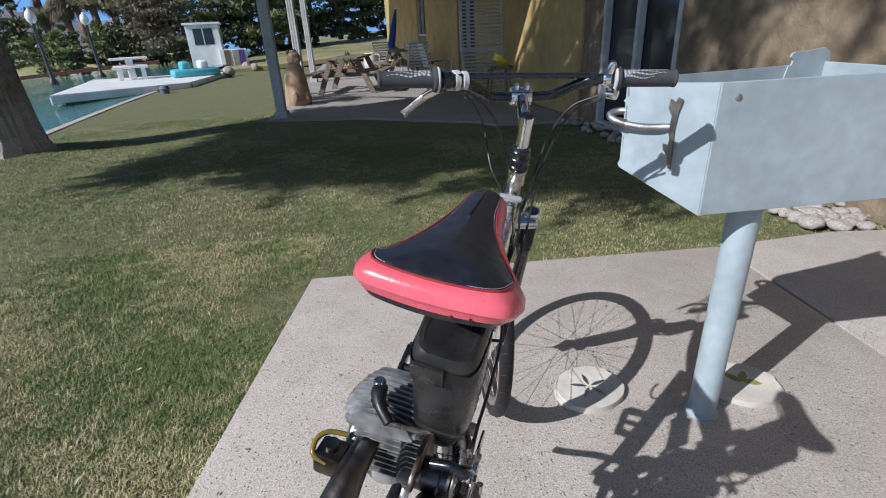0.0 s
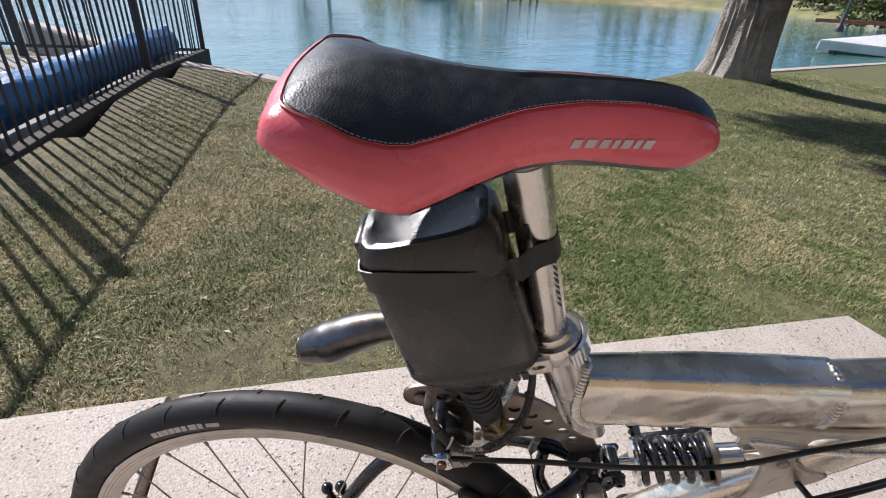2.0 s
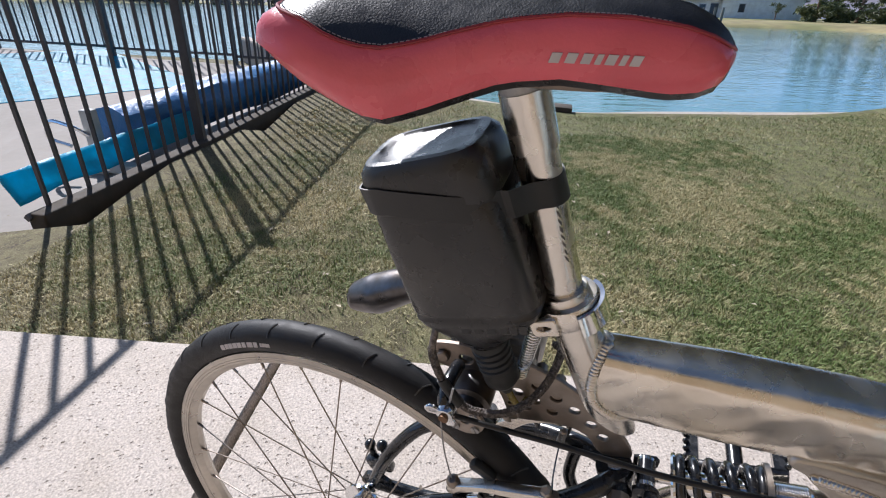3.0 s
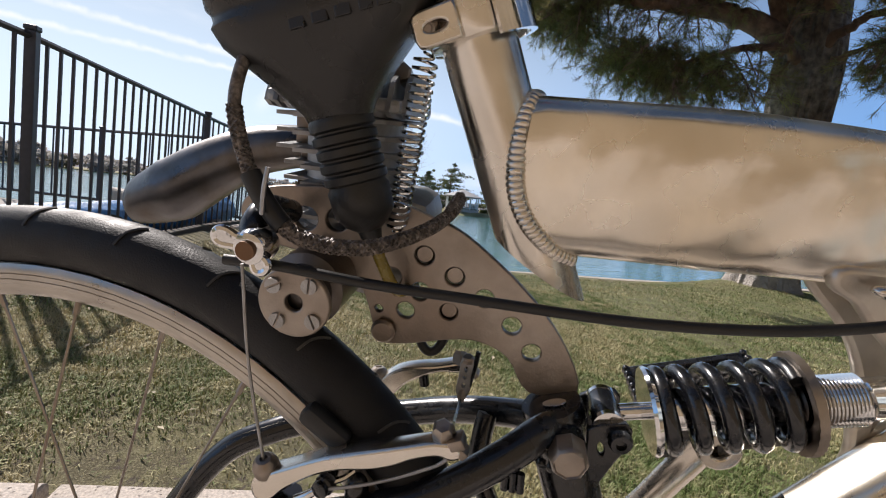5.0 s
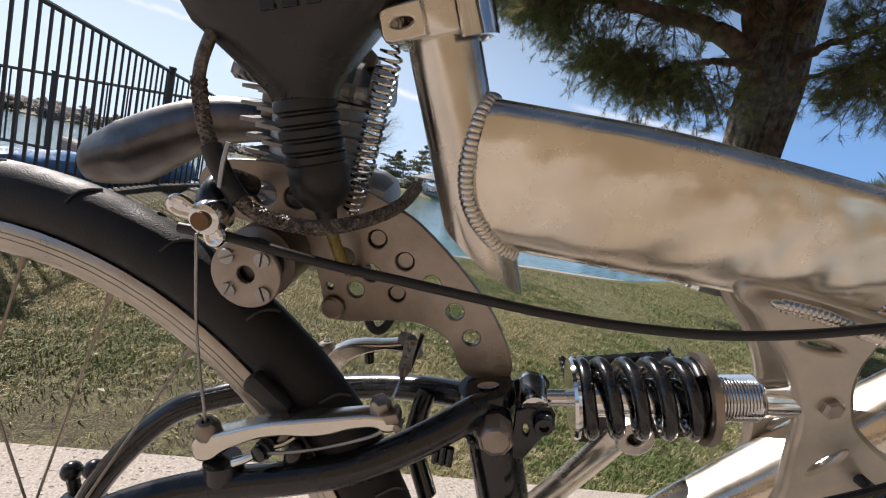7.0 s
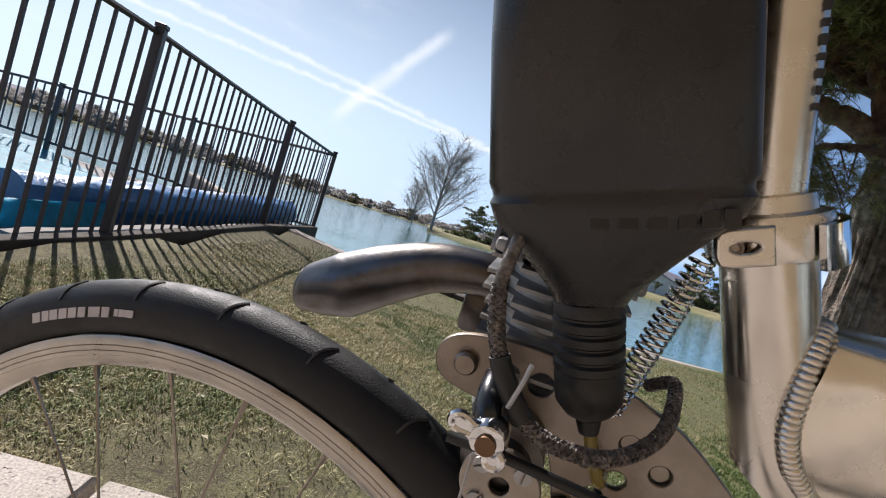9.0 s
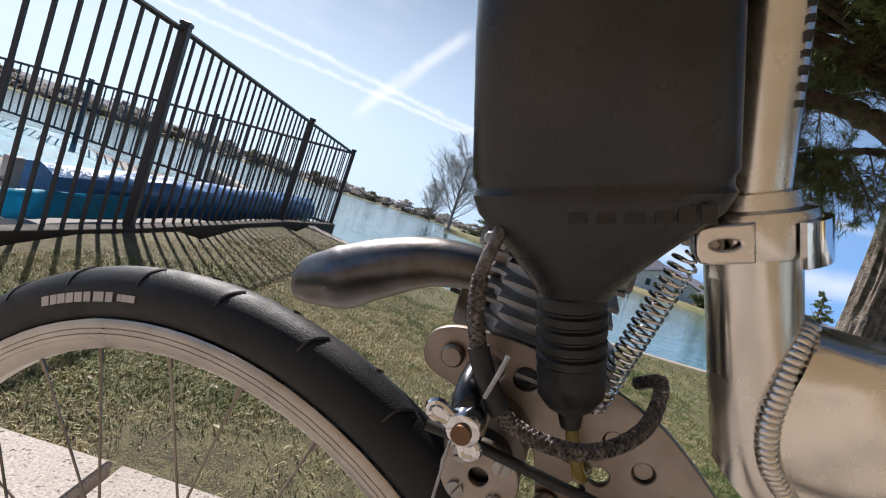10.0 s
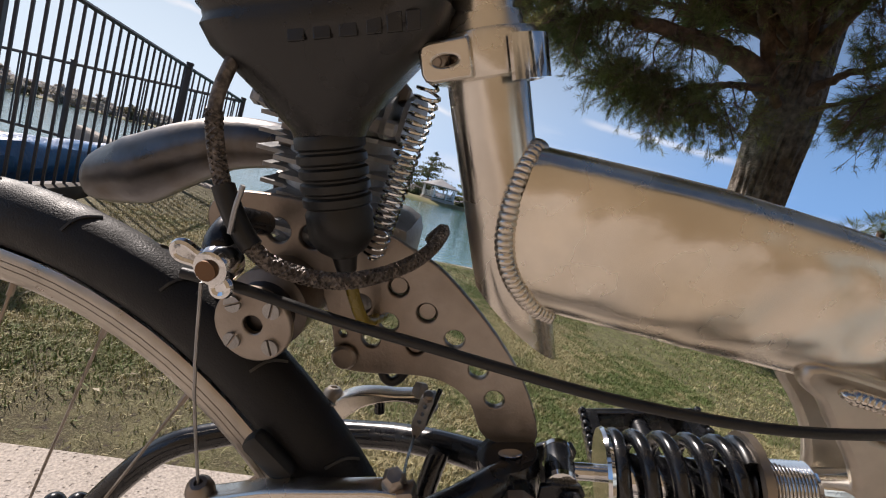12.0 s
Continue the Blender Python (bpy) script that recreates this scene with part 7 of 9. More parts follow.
def saddle():
    loop = seat_loop()
    n = len(loop)
    c_y = -0.74

    def ring(bm, inset, zf, spread=1.0, pull=0.0, back=0.0, crown=False):
        vs = []
        for s, y, w, zt, zp, zl in loop:
            yy = y + (c_y - y) * pull + back * max(0.0, min(1.0, (-0.812 - y) / 0.044))
            if crown:
                zt = float(np.interp(yy, S_Y, S_TOPZ))
            vs.append(bm.verts.new((0.009 + s * max(w * spread - inset * (1 if w > inset * 1.5 else w / max(inset * 1.5, 1e-6)), 0.0), yy, zf(zt, zp, zl))))
        return vs

    def bridge(bm, a, b):
        for k in range(n):
            bm.faces.new((a[k], a[(k + 1) % n], b[(k + 1) % n], b[k]))

    bm = bmesh.new()
    rings = [
        ring(bm, 0.008, lambda t, p, l: l - 0.001, 0.93, 0.02), ring(bm, 0.002, lambda t, p, l: l - 0.002, 0.97, 0.006), ring(bm, 0.0, lambda t, p, l: l + 0.003, 1.0),
        ring(bm, -0.0015, lambda t, p, l: l + (p - l) * 0.35, 1.03, 0, -0.003), ring(bm, -0.001, lambda t, p, l: l + (p - l) * 0.65, 1.02, 0, -0.001), ring(bm, 0.001, lambda t, p, l: l + (p - l) * 0.84, 0.985, 0, 0.001), ring(bm, 0.003, lambda t, p, l: l + (p - l) * 0.95, 0.955, 0.004, 0.005), ring(bm, 0.0045, lambda t, p, l: p, 0.93, 0.008, 0.007),
    ]
    for a, b in zip(rings, rings[1:]):
        bridge(bm, a, b)
    bmesh.ops.remove_doubles(bm, verts=bm.verts[:], dist=1e-5)
    skirt = rear("saddle", bm, M_RED, None, "worn red and black vinyl saddle")
    skirt.matrix_basis = Matrix.Translation((-0.010, 0.0, 0.0135))
    bm = bmesh.new()
    rings = [ring(bm, 0.0045, lambda t, p, l: p, 0.93, 0.008, 0.007)]
    for u in (0.15, 0.32, 0.5, 0.68, 0.85, 0.97):
        rings.append(ring(bm, 0.0045, lambda t, p, l, u=u: p + (t - p) * math.sin(u * math.pi / 2) ** 0.9, 0.93 * (1 - u), 0.008 + 0.42 * u * u, 0.007, True))
    for a, b in zip(rings, rings[1:]):
        bridge(bm, a, b)
    bm.faces.new(rings[-1])
    bmesh.ops.remove_doubles(bm, verts=bm.verts[:], dist=1e-5)
    part("seat_top", bm, M_LEATHER, skirt, "grained black vinyl top")
    pts = []
    for s, y, w, zt, zp, zl in loop + loop[:1]:
        wi = max(w * 0.93 - 0.0045 * (1 if w > 0.00675 else w / 0.00675), 0)
        pts.append((0.009 + s * wi * 1.012, y + (c_y - y) * 0.008 + 0.007 * max(0.0, min(1.0, (-0.812 - y) / 0.044)), zp + 0.0004))
    bm = bmesh.new()
    tube(bm, pts, 0.0011, 6)
    part("piping", bm, surf("dark_red_piping", (0.30, 0.03, 0.035), 0.4), skirt)
    bm = bmesh.new()
    for k in range(len(pts) - 1):
        a, b = V(*pts[k]), V(*pts[k + 1])
        m = int((b - a).length / 0.0032) + 1
        for j in range(m):
            c = a.lerp(b, (j + 0.5) / m)
            if abs(c.x) > 0.008 or c.y < -0.8:
                d = (b - a).normalized()
                inward = V(-c.x, (c_y - c.y) * 0.3, 0).normalized()
                rod(bm, c + inward * 0.0026 + V(0, 0, 0.0008) - d * 0.0009, c + inward * 0.0026 + V(0, 0, 0.0008) + d * 0.0009, 0.00035, 4)
    part("stitching", bm, M_GRIP_GREY, skirt, "row of grey stitches")
    bm = bmesh.new()
    a = ring(bm, 0.003, lambda t, p, l: l - 0.0015, 0.985, 0.003)
    b = ring(bm, 0.006, lambda t, p, l: l - 0.007, 0.95, 0.012)
    bridge(bm, a, b)
    bm.faces.new(b)
    bmesh.ops.remove_doubles(bm, verts=bm.verts[:], dist=1e-5)
    part("base", bm, M_SOFT_BLACK, skirt, "black plastic base shell")
    bm = bmesh.new()
    for s in (-1, 1):
        tube(bm, spline([(s * 0.012, -0.645, 0.958), (s * 0.021, -0.68, 0.956), (s * 0.022, -0.74, 0.954), (s * 0.022, -0.78, 0.952), (s * 0.04, -0.82, 0.962)], 4), 0.0035, 8)
    part("rail", bm, M_STEEL, skirt)
    # white maker's mark on each flank, plain slanted bars
    for s in (-1, 1):
        bm = bmesh.new()
        y = -0.703
        for wd in (7.6, 7.6, 7, 4.4, 7, 4.4, 7):
            c = y + wd * 0.0005
            w = float(np.interp(c, S_Y, S_W)) * 1.03 + 0.002
            z = 0.9745 + (c + 0.7) * 0.02
            slope = math.atan2(float(np.interp(c + 0.004, S_Y, S_W)) - float(np.interp(c - 0.004, S_Y, S_W)), 0.008)
            block(bm, (0.0007, wd * 0.00068, 0.0050), (0.009 + s * (w - 0.0002), c, z), 0, Matrix.Rotation(-s * slope, 3, "Z") @ Matrix(((1, 0, 0), (0, 1, 0.32), (0, 0, 1))))
            y += wd * 0.00103
        part("print", bm, M_WHITE_PRINT, skirt, "white print", None, False)
    # scuffs where the vinyl has cracked
    for x, y, z, a in ((0.0765, -0.822, 0.970, 0.9), (0.0755, -0.829, 0.969, -0.6), (0.069, -0.846, 0.974, 0.2), (0.045, -0.860, 0.972, 0.0), (0.030, -0.861, 0.971, 0.0)):
        bm = bmesh.new()
        block(bm, (0.0022, 0.007, 0.0014), (x, y, z), 0.0005, Matrix.Rotation(a, 3, "X"))
        part("scuff", bm, M_SOFT_BLACK, skirt)


saddle()

# fuel bottle hung upside down behind the post
B_AX = V(0, -0.325, 0.945).normalized()


def bottle():
    o = V(0.010, -0.733, 0.790)
    up_, fw_ = B_AX, V(0, 0.945, 0.325)
    rows = [(-0.048, 0.0155, 0.0155, 2.0), (-0.040, 0.0185, 0.0190, 2.2), (-0.022, 0.030, 0.034, 3.0), (-0.004, 0.039, 0.0505, 4.2), (0.004, 0.0405, 0.0528, 5.0), (0.0065, 0.0390, 0.0513, 5.0), (0.0095, 0.0390, 0.0513, 5.0), (0.012, 0.0405, 0.0528, 5.0), (0.07, 0.0412, 0.0505, 5.0), (0.100, 0.0416, 0.0480, 5.0), (0.103, 0.0403, 0.0467, 5.0), (0.106, 0.0416, 0.0480, 5.0), (0.124, 0.0416, 0.0475, 5.0), (0.134, 0.0400, 0.0460, 4.5), (0.139, 0.036, 0.042, 4.0), (0.1395, 0.031, 0.036, 4.0), (0.1375, 0.028, 0.033, 4.0)]
    bm = bmesh.new()
    rings, seg = [], 48
    for h, a, b, e in rows:
        shift = -0.002 + 0.01 * h if h > 0 else -0.002 - 0.010 * (h / -0.048)
        ring = []
        for k in range(seg):
            t = 2 * math.pi * k / seg
            c, s = math.cos(t), math.sin(t)
            x = a * (0.82 if h > -0.01 else 0.9) * math.copysign(abs(c) ** (2 / e), c)
            y = b * math.copysign(abs(s) ** (2 / e), s)
            ring.append(bm.verts.new(o + V(x, 0, 0) + fw_ * (y + shift) + up_ * h))
        rings.append(ring)
    for a, b in zip(rings, rings[1:]):
        for k in range(seg):
            bm.faces.new((a[k], a[(k + 1) % seg], b[(k + 1) % seg], b[k]))
    bm.faces.new(rings[0][::-1])
    bm.faces.new(rings[-1])
    tank = rear("fuel_bottle", bm, M_SOFT_BLACK, None, "black plastic fuel bottle hung upside down")
    bm = bmesh.new()
    prof = [(0.0160, 0.0)]
    for k in range(5):
        z = -0.002 - k * 0.0068
        prof += [(0.0168, z), (0.0168, z - 0.0036), (0.0152, z - 0.0048), (0.0152, z - 0.0057)]
    prof += [(0.0165, -0.037), (0.0160, -0.050), (0.0120, -0.056), (0.0065, -0.060), (0.005, -0.068)]
    lathe(bm, prof, o + fw_ * -0.012 + up_ * -0.044, B_AX, 28)
    part("neck", bm, M_RUBBER_NECK, tank, "ribbed black rubber neck")
    bm = bmesh.new()
    tube(bm, spline([o + fw_ * -0.012 - up_ * 0.104, o + fw_ * -0.010 - up_ * 0.125, o + fw_ * -0.007 - up_ * 0.142 + V(-0.004, 0, 0), o + fw_ * -0.004 - up_ * 0.15 + V(-0.03, 0, 0)], 4), 0.0034, 10)
    part("fuel_hose", bm, M_FUEL, tank, "amber fuel hose")
    # raised maker's mark on the shoulder, plain blocks
    u = -0.036
    for wd in (7, 7.5, 7.5, 3, 7, 3, 7, 3, 7):
        bm = bmesh.new()
        block(bm, (0.0012, wd * 0.0008, 0.0075), o + V(0.0318, 0, 0) + fw_ * (0.038 - (u + 0.036)) + up_ * -0.0035, 0.0004, Matrix.Rotation(0.331, 3, "X") @ Matrix.Rotation(-0.22, 3, "Y"))
        u += wd * 0.00105
        part("raised_bar", bm, M_SOFT_BLACK, tank, "", None, False)
    # strap round bottle and post
    bm = bmesh.new()
    loop = rounded([(0.0418, -0.030), (0.0425, 0.0), (0.0395, 0.034), (0.026, 0.052), (0.0165, 0.064), (0.0125, 0.075), (0.0, 0.0800), (-0.0125, 0.075), (-0.0165, 0.064), (-0.026, 0.052), (-0.0395, 0.034), (-0.0425, 0.0), (-0.0418, -0.030), (-0.0380, -0.042), (-0.027, -0.0480), (0.027, -0.0480), (0.0380, -0.042)], 3)
    rings = []
    for grow, h0 in ((0.99, 0.0), (1.012, 0.0), (1.012, 0.020), (0.99, 0.020)):
        rings.append([bm.verts.new(o + V(x * grow * (0.825 if y < 0.05 else 1.0) - 0.012 * min(1.0, max(0.0, (y - 0.03) / 0.05)), 0, 0) + fw_ * (y * grow) + up_ * (0.106 + h0 - 0.25 * max(0.0, y + 0.03))) for x, y in loop])
    m = len(loop)
    for ra, rb in zip(rings, rings[1:] + rings[:1]):
        for k in range(m):
            bm.faces.new((ra[k], ra[(k + 1) % m], rb[(k + 1) % m], rb[k]))
    st = part("strap", bm, M_RUBBER_NECK, tank, "black webbing strap with a buckle")
    bm = bmesh.new()
    block(bm, (0.034, 0.006, 0.026), o + V(-0.012, 0, 0) + fw_ * -0.0515 + up_ * 0.117, 0.002, Matrix.Rotation(0.331, 3, "X"))
    part("buckle", bm, M_SOFT_BLACK, st)


bottle()

# engine mounting plate
PLATE = [(-0.791, 0.686), (-0.786, 0.697), (-0.771, 0.7035), (-0.738, 0.7075), (-0.70, 0.7045), (-0.677, 0.6985), (-0.655, 0.6900), (-0.62, 0.6645), (-0.593, 0.6360), (-0.579, 0.606), (-0.606, 0.600), (-0.622, 0.6205), (-0.64, 0.6280), (-0.659, 0.6262), (-0.688, 0.6180), (-0.702, 0.6200), (-0.712, 0.646), (-0.725, 0.664), (-0.755, 0.668), (-0.784, 0.673)]
P_HOLES = [(-0.679, 0.676, 0.0066), (-0.660, 0.666, 0.0066), (-0.641, 0.6555, 0.0064), (-0.623, 0.641, 0.0064), (-0.609, 0.626, 0.0064), (-0.661, 0.6435, 0.0062), (-0.687, 0.640, 0.0062), (-0.7035, 0.6385, 0.0032), (-0.751, 0.688, 0.008), (-0.732, 0.6895, 0.0078), (-0.697, 0.660, 0.0066), (-0.6795, 0.6535, 0.0066)]
plate = holed_plate("engine_plate", rounded(PLATE, 4), P_HOLES, 0.005, M_STEEL, bike, REAR_M @ pose(-0.0105, -0.0032, -0.0045), "drilled steel engine plate", 0.0008)
for x, y, z, r, d_ in ((-0.004, -0.679, 0.676, 0.0058, -0.02), (-0.004, -0.660, 0.666, 0.0058, -0.02), (-0.004, -0.661, 0.6435, 0.0056, -0.02), (0.004, -0.774, 0.687, 0.0068, -0.001), (0.004, -0.699, 0.6255, 0.0075, 0.0)):
    bm = bmesh.new()
    lathe(bm, [(r, d_), (r, 0.002), (r * 0.8, 0.0035)], (x, y, z), (1, 0, 0), 18)
    part("fastener", bm, M_STEEL, plate)

# drive roller with its clutch disc
bm = bmesh.new()
lathe(bm, [(0.019, -0.05), (0.0215, -0.045), (0.0215, 0.028), (0.016, 0.03), (0.016, 0.042)], (0, -0.7345, 0.655), (1, 0, 0), 32)
roller = rear("drive_roller", bm, M_BURNT, None, "steel friction roller against the tyre")
roller.matrix_basis = Matrix.Translation((-0.0113, -0.0083, -0.0052))
holed_plate("clutch_disc", [(-0.7325 + 0.0187 * math.cos(t), 0.6555 + 0.0187 * math.sin(t)) for t in (2 * math.pi * k / 48 for k in range(48))], [(-0.7325, 0.6555, 0.0056)], 0.004, M_STEEL, roller, pose(0.046, 0, 0), "round steel end plate", 0.0008)
for k in range(4):
    a = math.pi / 4 + k * math.pi / 2 + 0.12
    y, z = -0.7325 + 0.0138 * math.cos(a), 0.6555 + 0.0138 * math.sin(a)
    bm = bmesh.new()
    for half in (1, -1):
        # a slotted head: two halves with a gap between them
        arc = [radians(8 + 164 * j / 10) for j in range(11)]
        turn = a + (0.6, 1.2, 0.3, -0.5)[k]
        out = [(0.0042 * math.cos(q), half * 0.0042 * math.sin(q)) for q in arc]
        out = [(u * math.cos(turn) - v * math.sin(turn) + y, u * math.sin(turn) + v * math.cos(turn) + z) for u, v in out]
        prism(bm, out, 0.0475, 0.0497)
    part("screw", bm, M_CAST, roller)
bm = bmesh.new()
lathe(bm, [(0.02, -0.004), (0.0205, 0.0), (0.0205, 0.02), (0.017, 0.024)], (-0.04, -0.716, 0.667), (1, 0, 0), 28)
part("clutch_housing", bm, M_CHROME, roller)


def engine():
    o, axx = V(-0.055, -0.7415, 0.660), V(-0.03, -0.02, 1.0).normalized()
    q = V(0, 0, 1).rotation_difference(axx).to_matrix()
    fins = None
    bm = bmesh.new()
    tube(bm, [o - axx * 0.02, o + axx * 0.092], 0.03, 24)
    eng = rear("engine", bm, M_FIN, None, "small air-cooled two-stroke engine")
    for k in range(8):
        h = 0.012 + k * 0.0098
        sx, sy = (0.084, 0.076) if k < 5 else (0.092, 0.082)
        bm = bmesh.new()
        block(bm, (sx, sy, 0.0024), (0, 0, 0), 0.0)
        vert = [e for e in bm.edges if abs((e.verts[0].co - e.verts[1].co).z) > 0.002]
        bmesh.ops.bevel(bm, geom=vert, offset=0.019, segments=5, affect="EDGES")
        part("fin", bm, M_FIN, eng, "", Matrix.Translation(o + axx * h) @ q.to_4x4())
    # head: upright ribs round the plug
    bm = bmesh.new()
    block(bm, (0.090, 0.078, 0.008), (0, 0, 0.002), 0.003)
    head = part("head", bm, M_FIN, eng, "ribbed cylinder head", Matrix.Translation(o + axx * 0.088) @ q.to_4x4())
    for k in range(11):
        x = -0.040 + k * 0.008
        w = 0.049 * math.sqrt(max(0.25, 1 - (x / 0.058) ** 2))
        bm = bmesh.new()
        prism(bm, rounded([(-w, -0.004), (-w * 1.02, 0.008), (-w * 0.8, 0.018), (0.0, 0.0215), (w * 0.8, 0.018), (w * 1.02, 0.008), (w, -0.004)], 3), x - 0.0014, x + 0.0014, lambda u, v, a: (u, a, v))
        part("rib", bm, M_FIN, head)
    bm = bmesh.new()
    lathe(bm, [(0.010, 0.0), (0.010, 0.006), (0.0065, 0.008), (0.0065, 0.02)], (0, 0, 0), (0, 0, 1), 18)
    part("spark_plug", bm, M_CHROME, eng, "", Matrix.Translation(o + axx * 0.106 + V(-0.010, -0.017, -0.001)) @ q.to_4x4())
    cap0 = o + axx * 0.124 + V(-0.010, -0.017, -0.001)
    bm = bmesh.new()
    tube(bm, spline([cap0 + V(0, 0.004, 0.002), cap0 + V(0.002, -0.008, 0.005), cap0 + V(0.010, -0.022, 0.002), cap0 + V(0.026, -0.034, -0.006)], 5), [0.0085, 0.0095, 0.0068, 0.0058], 14)
    part("plug_cap", bm, M_RUBBER_NECK, eng, "black plug cap")
    bm = bmesh.new()
    lathe(bm, [(0.0078, 0), (0.0078, 0.009), (0.006, 0.011)], cap0 + V(-0.002, 0.004, 0.003), axx, 16)
    part("cap_end", bm, M_CHROME, eng)
    # braided plug lead that loops past the bottle neck
    lead = [cap0 + V(0.026, -0.034, -0.006), (-0.008, -0.782, 0.766), (0.018, -0.772, 0.770), (0.034, -0.768, 0.766), (0.041, -0.769, 0.746), (0.043, -0.763, 0.723), (0.046, -0.752, 0.705), (0.048, -0.738, 0.692), (0.046, -0.722, 0.6875), (0.040, -0.704, 0.687), (0.028, -0.689, 0.690), (0.010, -0.677, 0.694), (-0.012, -0.670, 0.698), (-0.033, -0.668, 0.703), (-0.05, -0.675, 0.69)]
    path = spline(lead, 9)
    bm = bmesh.new()
    tube(bm, path, 0.0030, 10)
    hose = part("plug_lead", bm, M_BRAID, eng, "braided cable sleeve")
    fine = spline(lead, 60)[240:]
    run = [0.0]
    for a, b in zip(fine, fine[1:]):
        run.append(run[-1] + (b - a).length)
    bm = bmesh.new()
    for hand in (1, -1):
        for j in range(6):
            pts = []
            for k in range(1, len(fine) - 1):
                d_ = (fine[k + 1] - fine[k - 1]).normalized()
                e1 = d_.cross(V(0.3, 0.2, 1)).normalized()
                e2 = d_.cross(e1)
                a = hand * run[k] / 0.0165 * 2 * math.pi + j * math.pi / 3
                rr = 0.0031 + 0.0003 * math.cos(6 * run[k] / 0.0165 * 2 * math.pi + hand)
                pts.append(fine[k] + e1 * (rr * math.cos(a)) + e2 * (rr * math.sin(a)))
            tube(bm, pts, 0.0007, 4, caps=False)
    tagged(part("braid", bm, M_BRAID, hose), "woven strands of the sleeve", "", "", "stuff")
    bm = bmesh.new()
    tube(bm, path[48:62], 0.0049, 12)
    part("sleeve", bm, M_RUBBER_NECK, hose, "black tape sleeve")
    # crankcase, carburettor and intake
    bm = bmesh.new()
    lathe(bm, [(0.028, -0.045), (0.034, -0.04), (0.036, 0.0), (0.032, 0.035), (0.02, 0.042)], (-0.07, -0.722, 0.662), (1, 0, 0), 28)
    block(bm, (0.06, 0.06, 0.05), (-0.07, -0.715, 0.672), 0.012)
    part("crankcase", bm, M_CAST, eng)
    bm = bmesh.new()
    block(bm, (0.036, 0.034, 0.034), (-0.116, -0.785, 0.676), 0.005)
    lathe(bm, [(0.009, 0.0), (0.009, 0.014)], (-0.116, -0.785, 0.688), (0, 0, 1), 16)
    lathe(bm, [(0.013, 0.0), (0.013, 0.05)], (-0.104, -0.772, 0.676), (1, 0.3, 0), 16)
    part("carburettor", bm, M_BURNT, eng)
    bm = bmesh.new()
    tube(bm, spline([(-0.116, -0.800, 0.682), (-0.133, -0.800, 0.690), (-0.137, -0.785, 0.698), (-0.127, -0.772, 0.702), (-0.105, -0.764, 0.698)], 6), 0.0033, 10)
    part("fuel_line", bm, M_FUEL, eng, "yellow fuel line")
    bm = bmesh.new()
    prof = []
    for k in range(9):
        prof += [(0.0105, k * 0.0045), (0.0125, k * 0.0045 + 0.001), (0.0125, k * 0.0045 + 0.003), (0.0105, k * 0.0045 + 0.004)]
    lathe(bm, prof, (-0.118, -0.775, 0.655), (1, 0.35, 0), 16)
    part("starter_spring", bm, M_BLACK_METAL, eng, "black coil sleeve")
    # exhaust stub, flared at its cut end
    bm = bmesh.new()
    ex = spline([(-0.070, -0.772, 0.716), (-0.072, -0.792, 0.715), (-0.074, -0.824, 0.707), (-0.075, -0.856, 0.690), (-0.075, -0.884, 0.672), (-0.075, -0.910, 0.660), (-0.075, -0.918, 0.6585)], 5)
    rings = tube(bm, ex, [0.0135, 0.0150, 0.0175, 0.0215, 0.0240, 0.0185, 0.0150], 24, 1.0, False)
    inner = [bm.verts.new(v.co + (ex[-1] - v.co) * 0.16) for v in rings[-1]]
    deep = [bm.verts.new(v.co + V(0, 0.03, 0.006)) for v in inner]
    for a, b in ((rings[-1], inner), (inner, deep)):
        for k in range(24):
            bm.faces.new((a[k], a[(k + 1) % 24], b[(k + 1) % 24], b[k]))
    bm.faces.new(deep)
    exh = part("exhaust", bm, M_BURNT, eng, "heat-stained steel exhaust stub")
    bm = bmesh.new()
    lathe(bm, [(0.017, 0), (0.0185, 0.001), (0.0185, 0.007), (0.017, 0.008)], (-0.070, -0.770, 0.716), (0, -1, 0), 24)
    block(bm, (0.012, 0.012, 0.02), (-0.052, -0.773, 0.730), 0.002)
    part("exhaust_clamp", bm, M_STEEL, exh)
    bm = bmesh.new()
    lathe(bm, [(0.0068, 0), (0.0068, 0.012), (0.0052, 0.0135)], (-0.045, -0.712, 0.768), (1, 0.1, 0.2), 6)
    part("head_bolt", bm, M_STEEL, eng)


engine()

# tension spring from the collar to the plate
bm = bmesh.new()
s0, s1 = V(0.006, -0.689, 0.7795), V(-0.006, -0.700, 0.684)
d = (s1 - s0).normalized()
u = d.cross(V(1, 0, 0)).normalized()
v_ = d.cross(u)
pts = []
for k in range(24 * 14 + 1):
    t = k / (24 * 14)
    a = 2 * math.pi * 24 * t
    r = 0.0058 * min(1, t * 18 + 0.25, (1 - t) * 18 + 0.25)
    pts.append(s0.lerp(s1, t) + (u * math.cos(a) + v_ * math.sin(a)) * r)
tube(bm, pts, 0.00085, 6)
rear("tension_spring", bm, M_CHROME, None, "thin coiled steel spring")

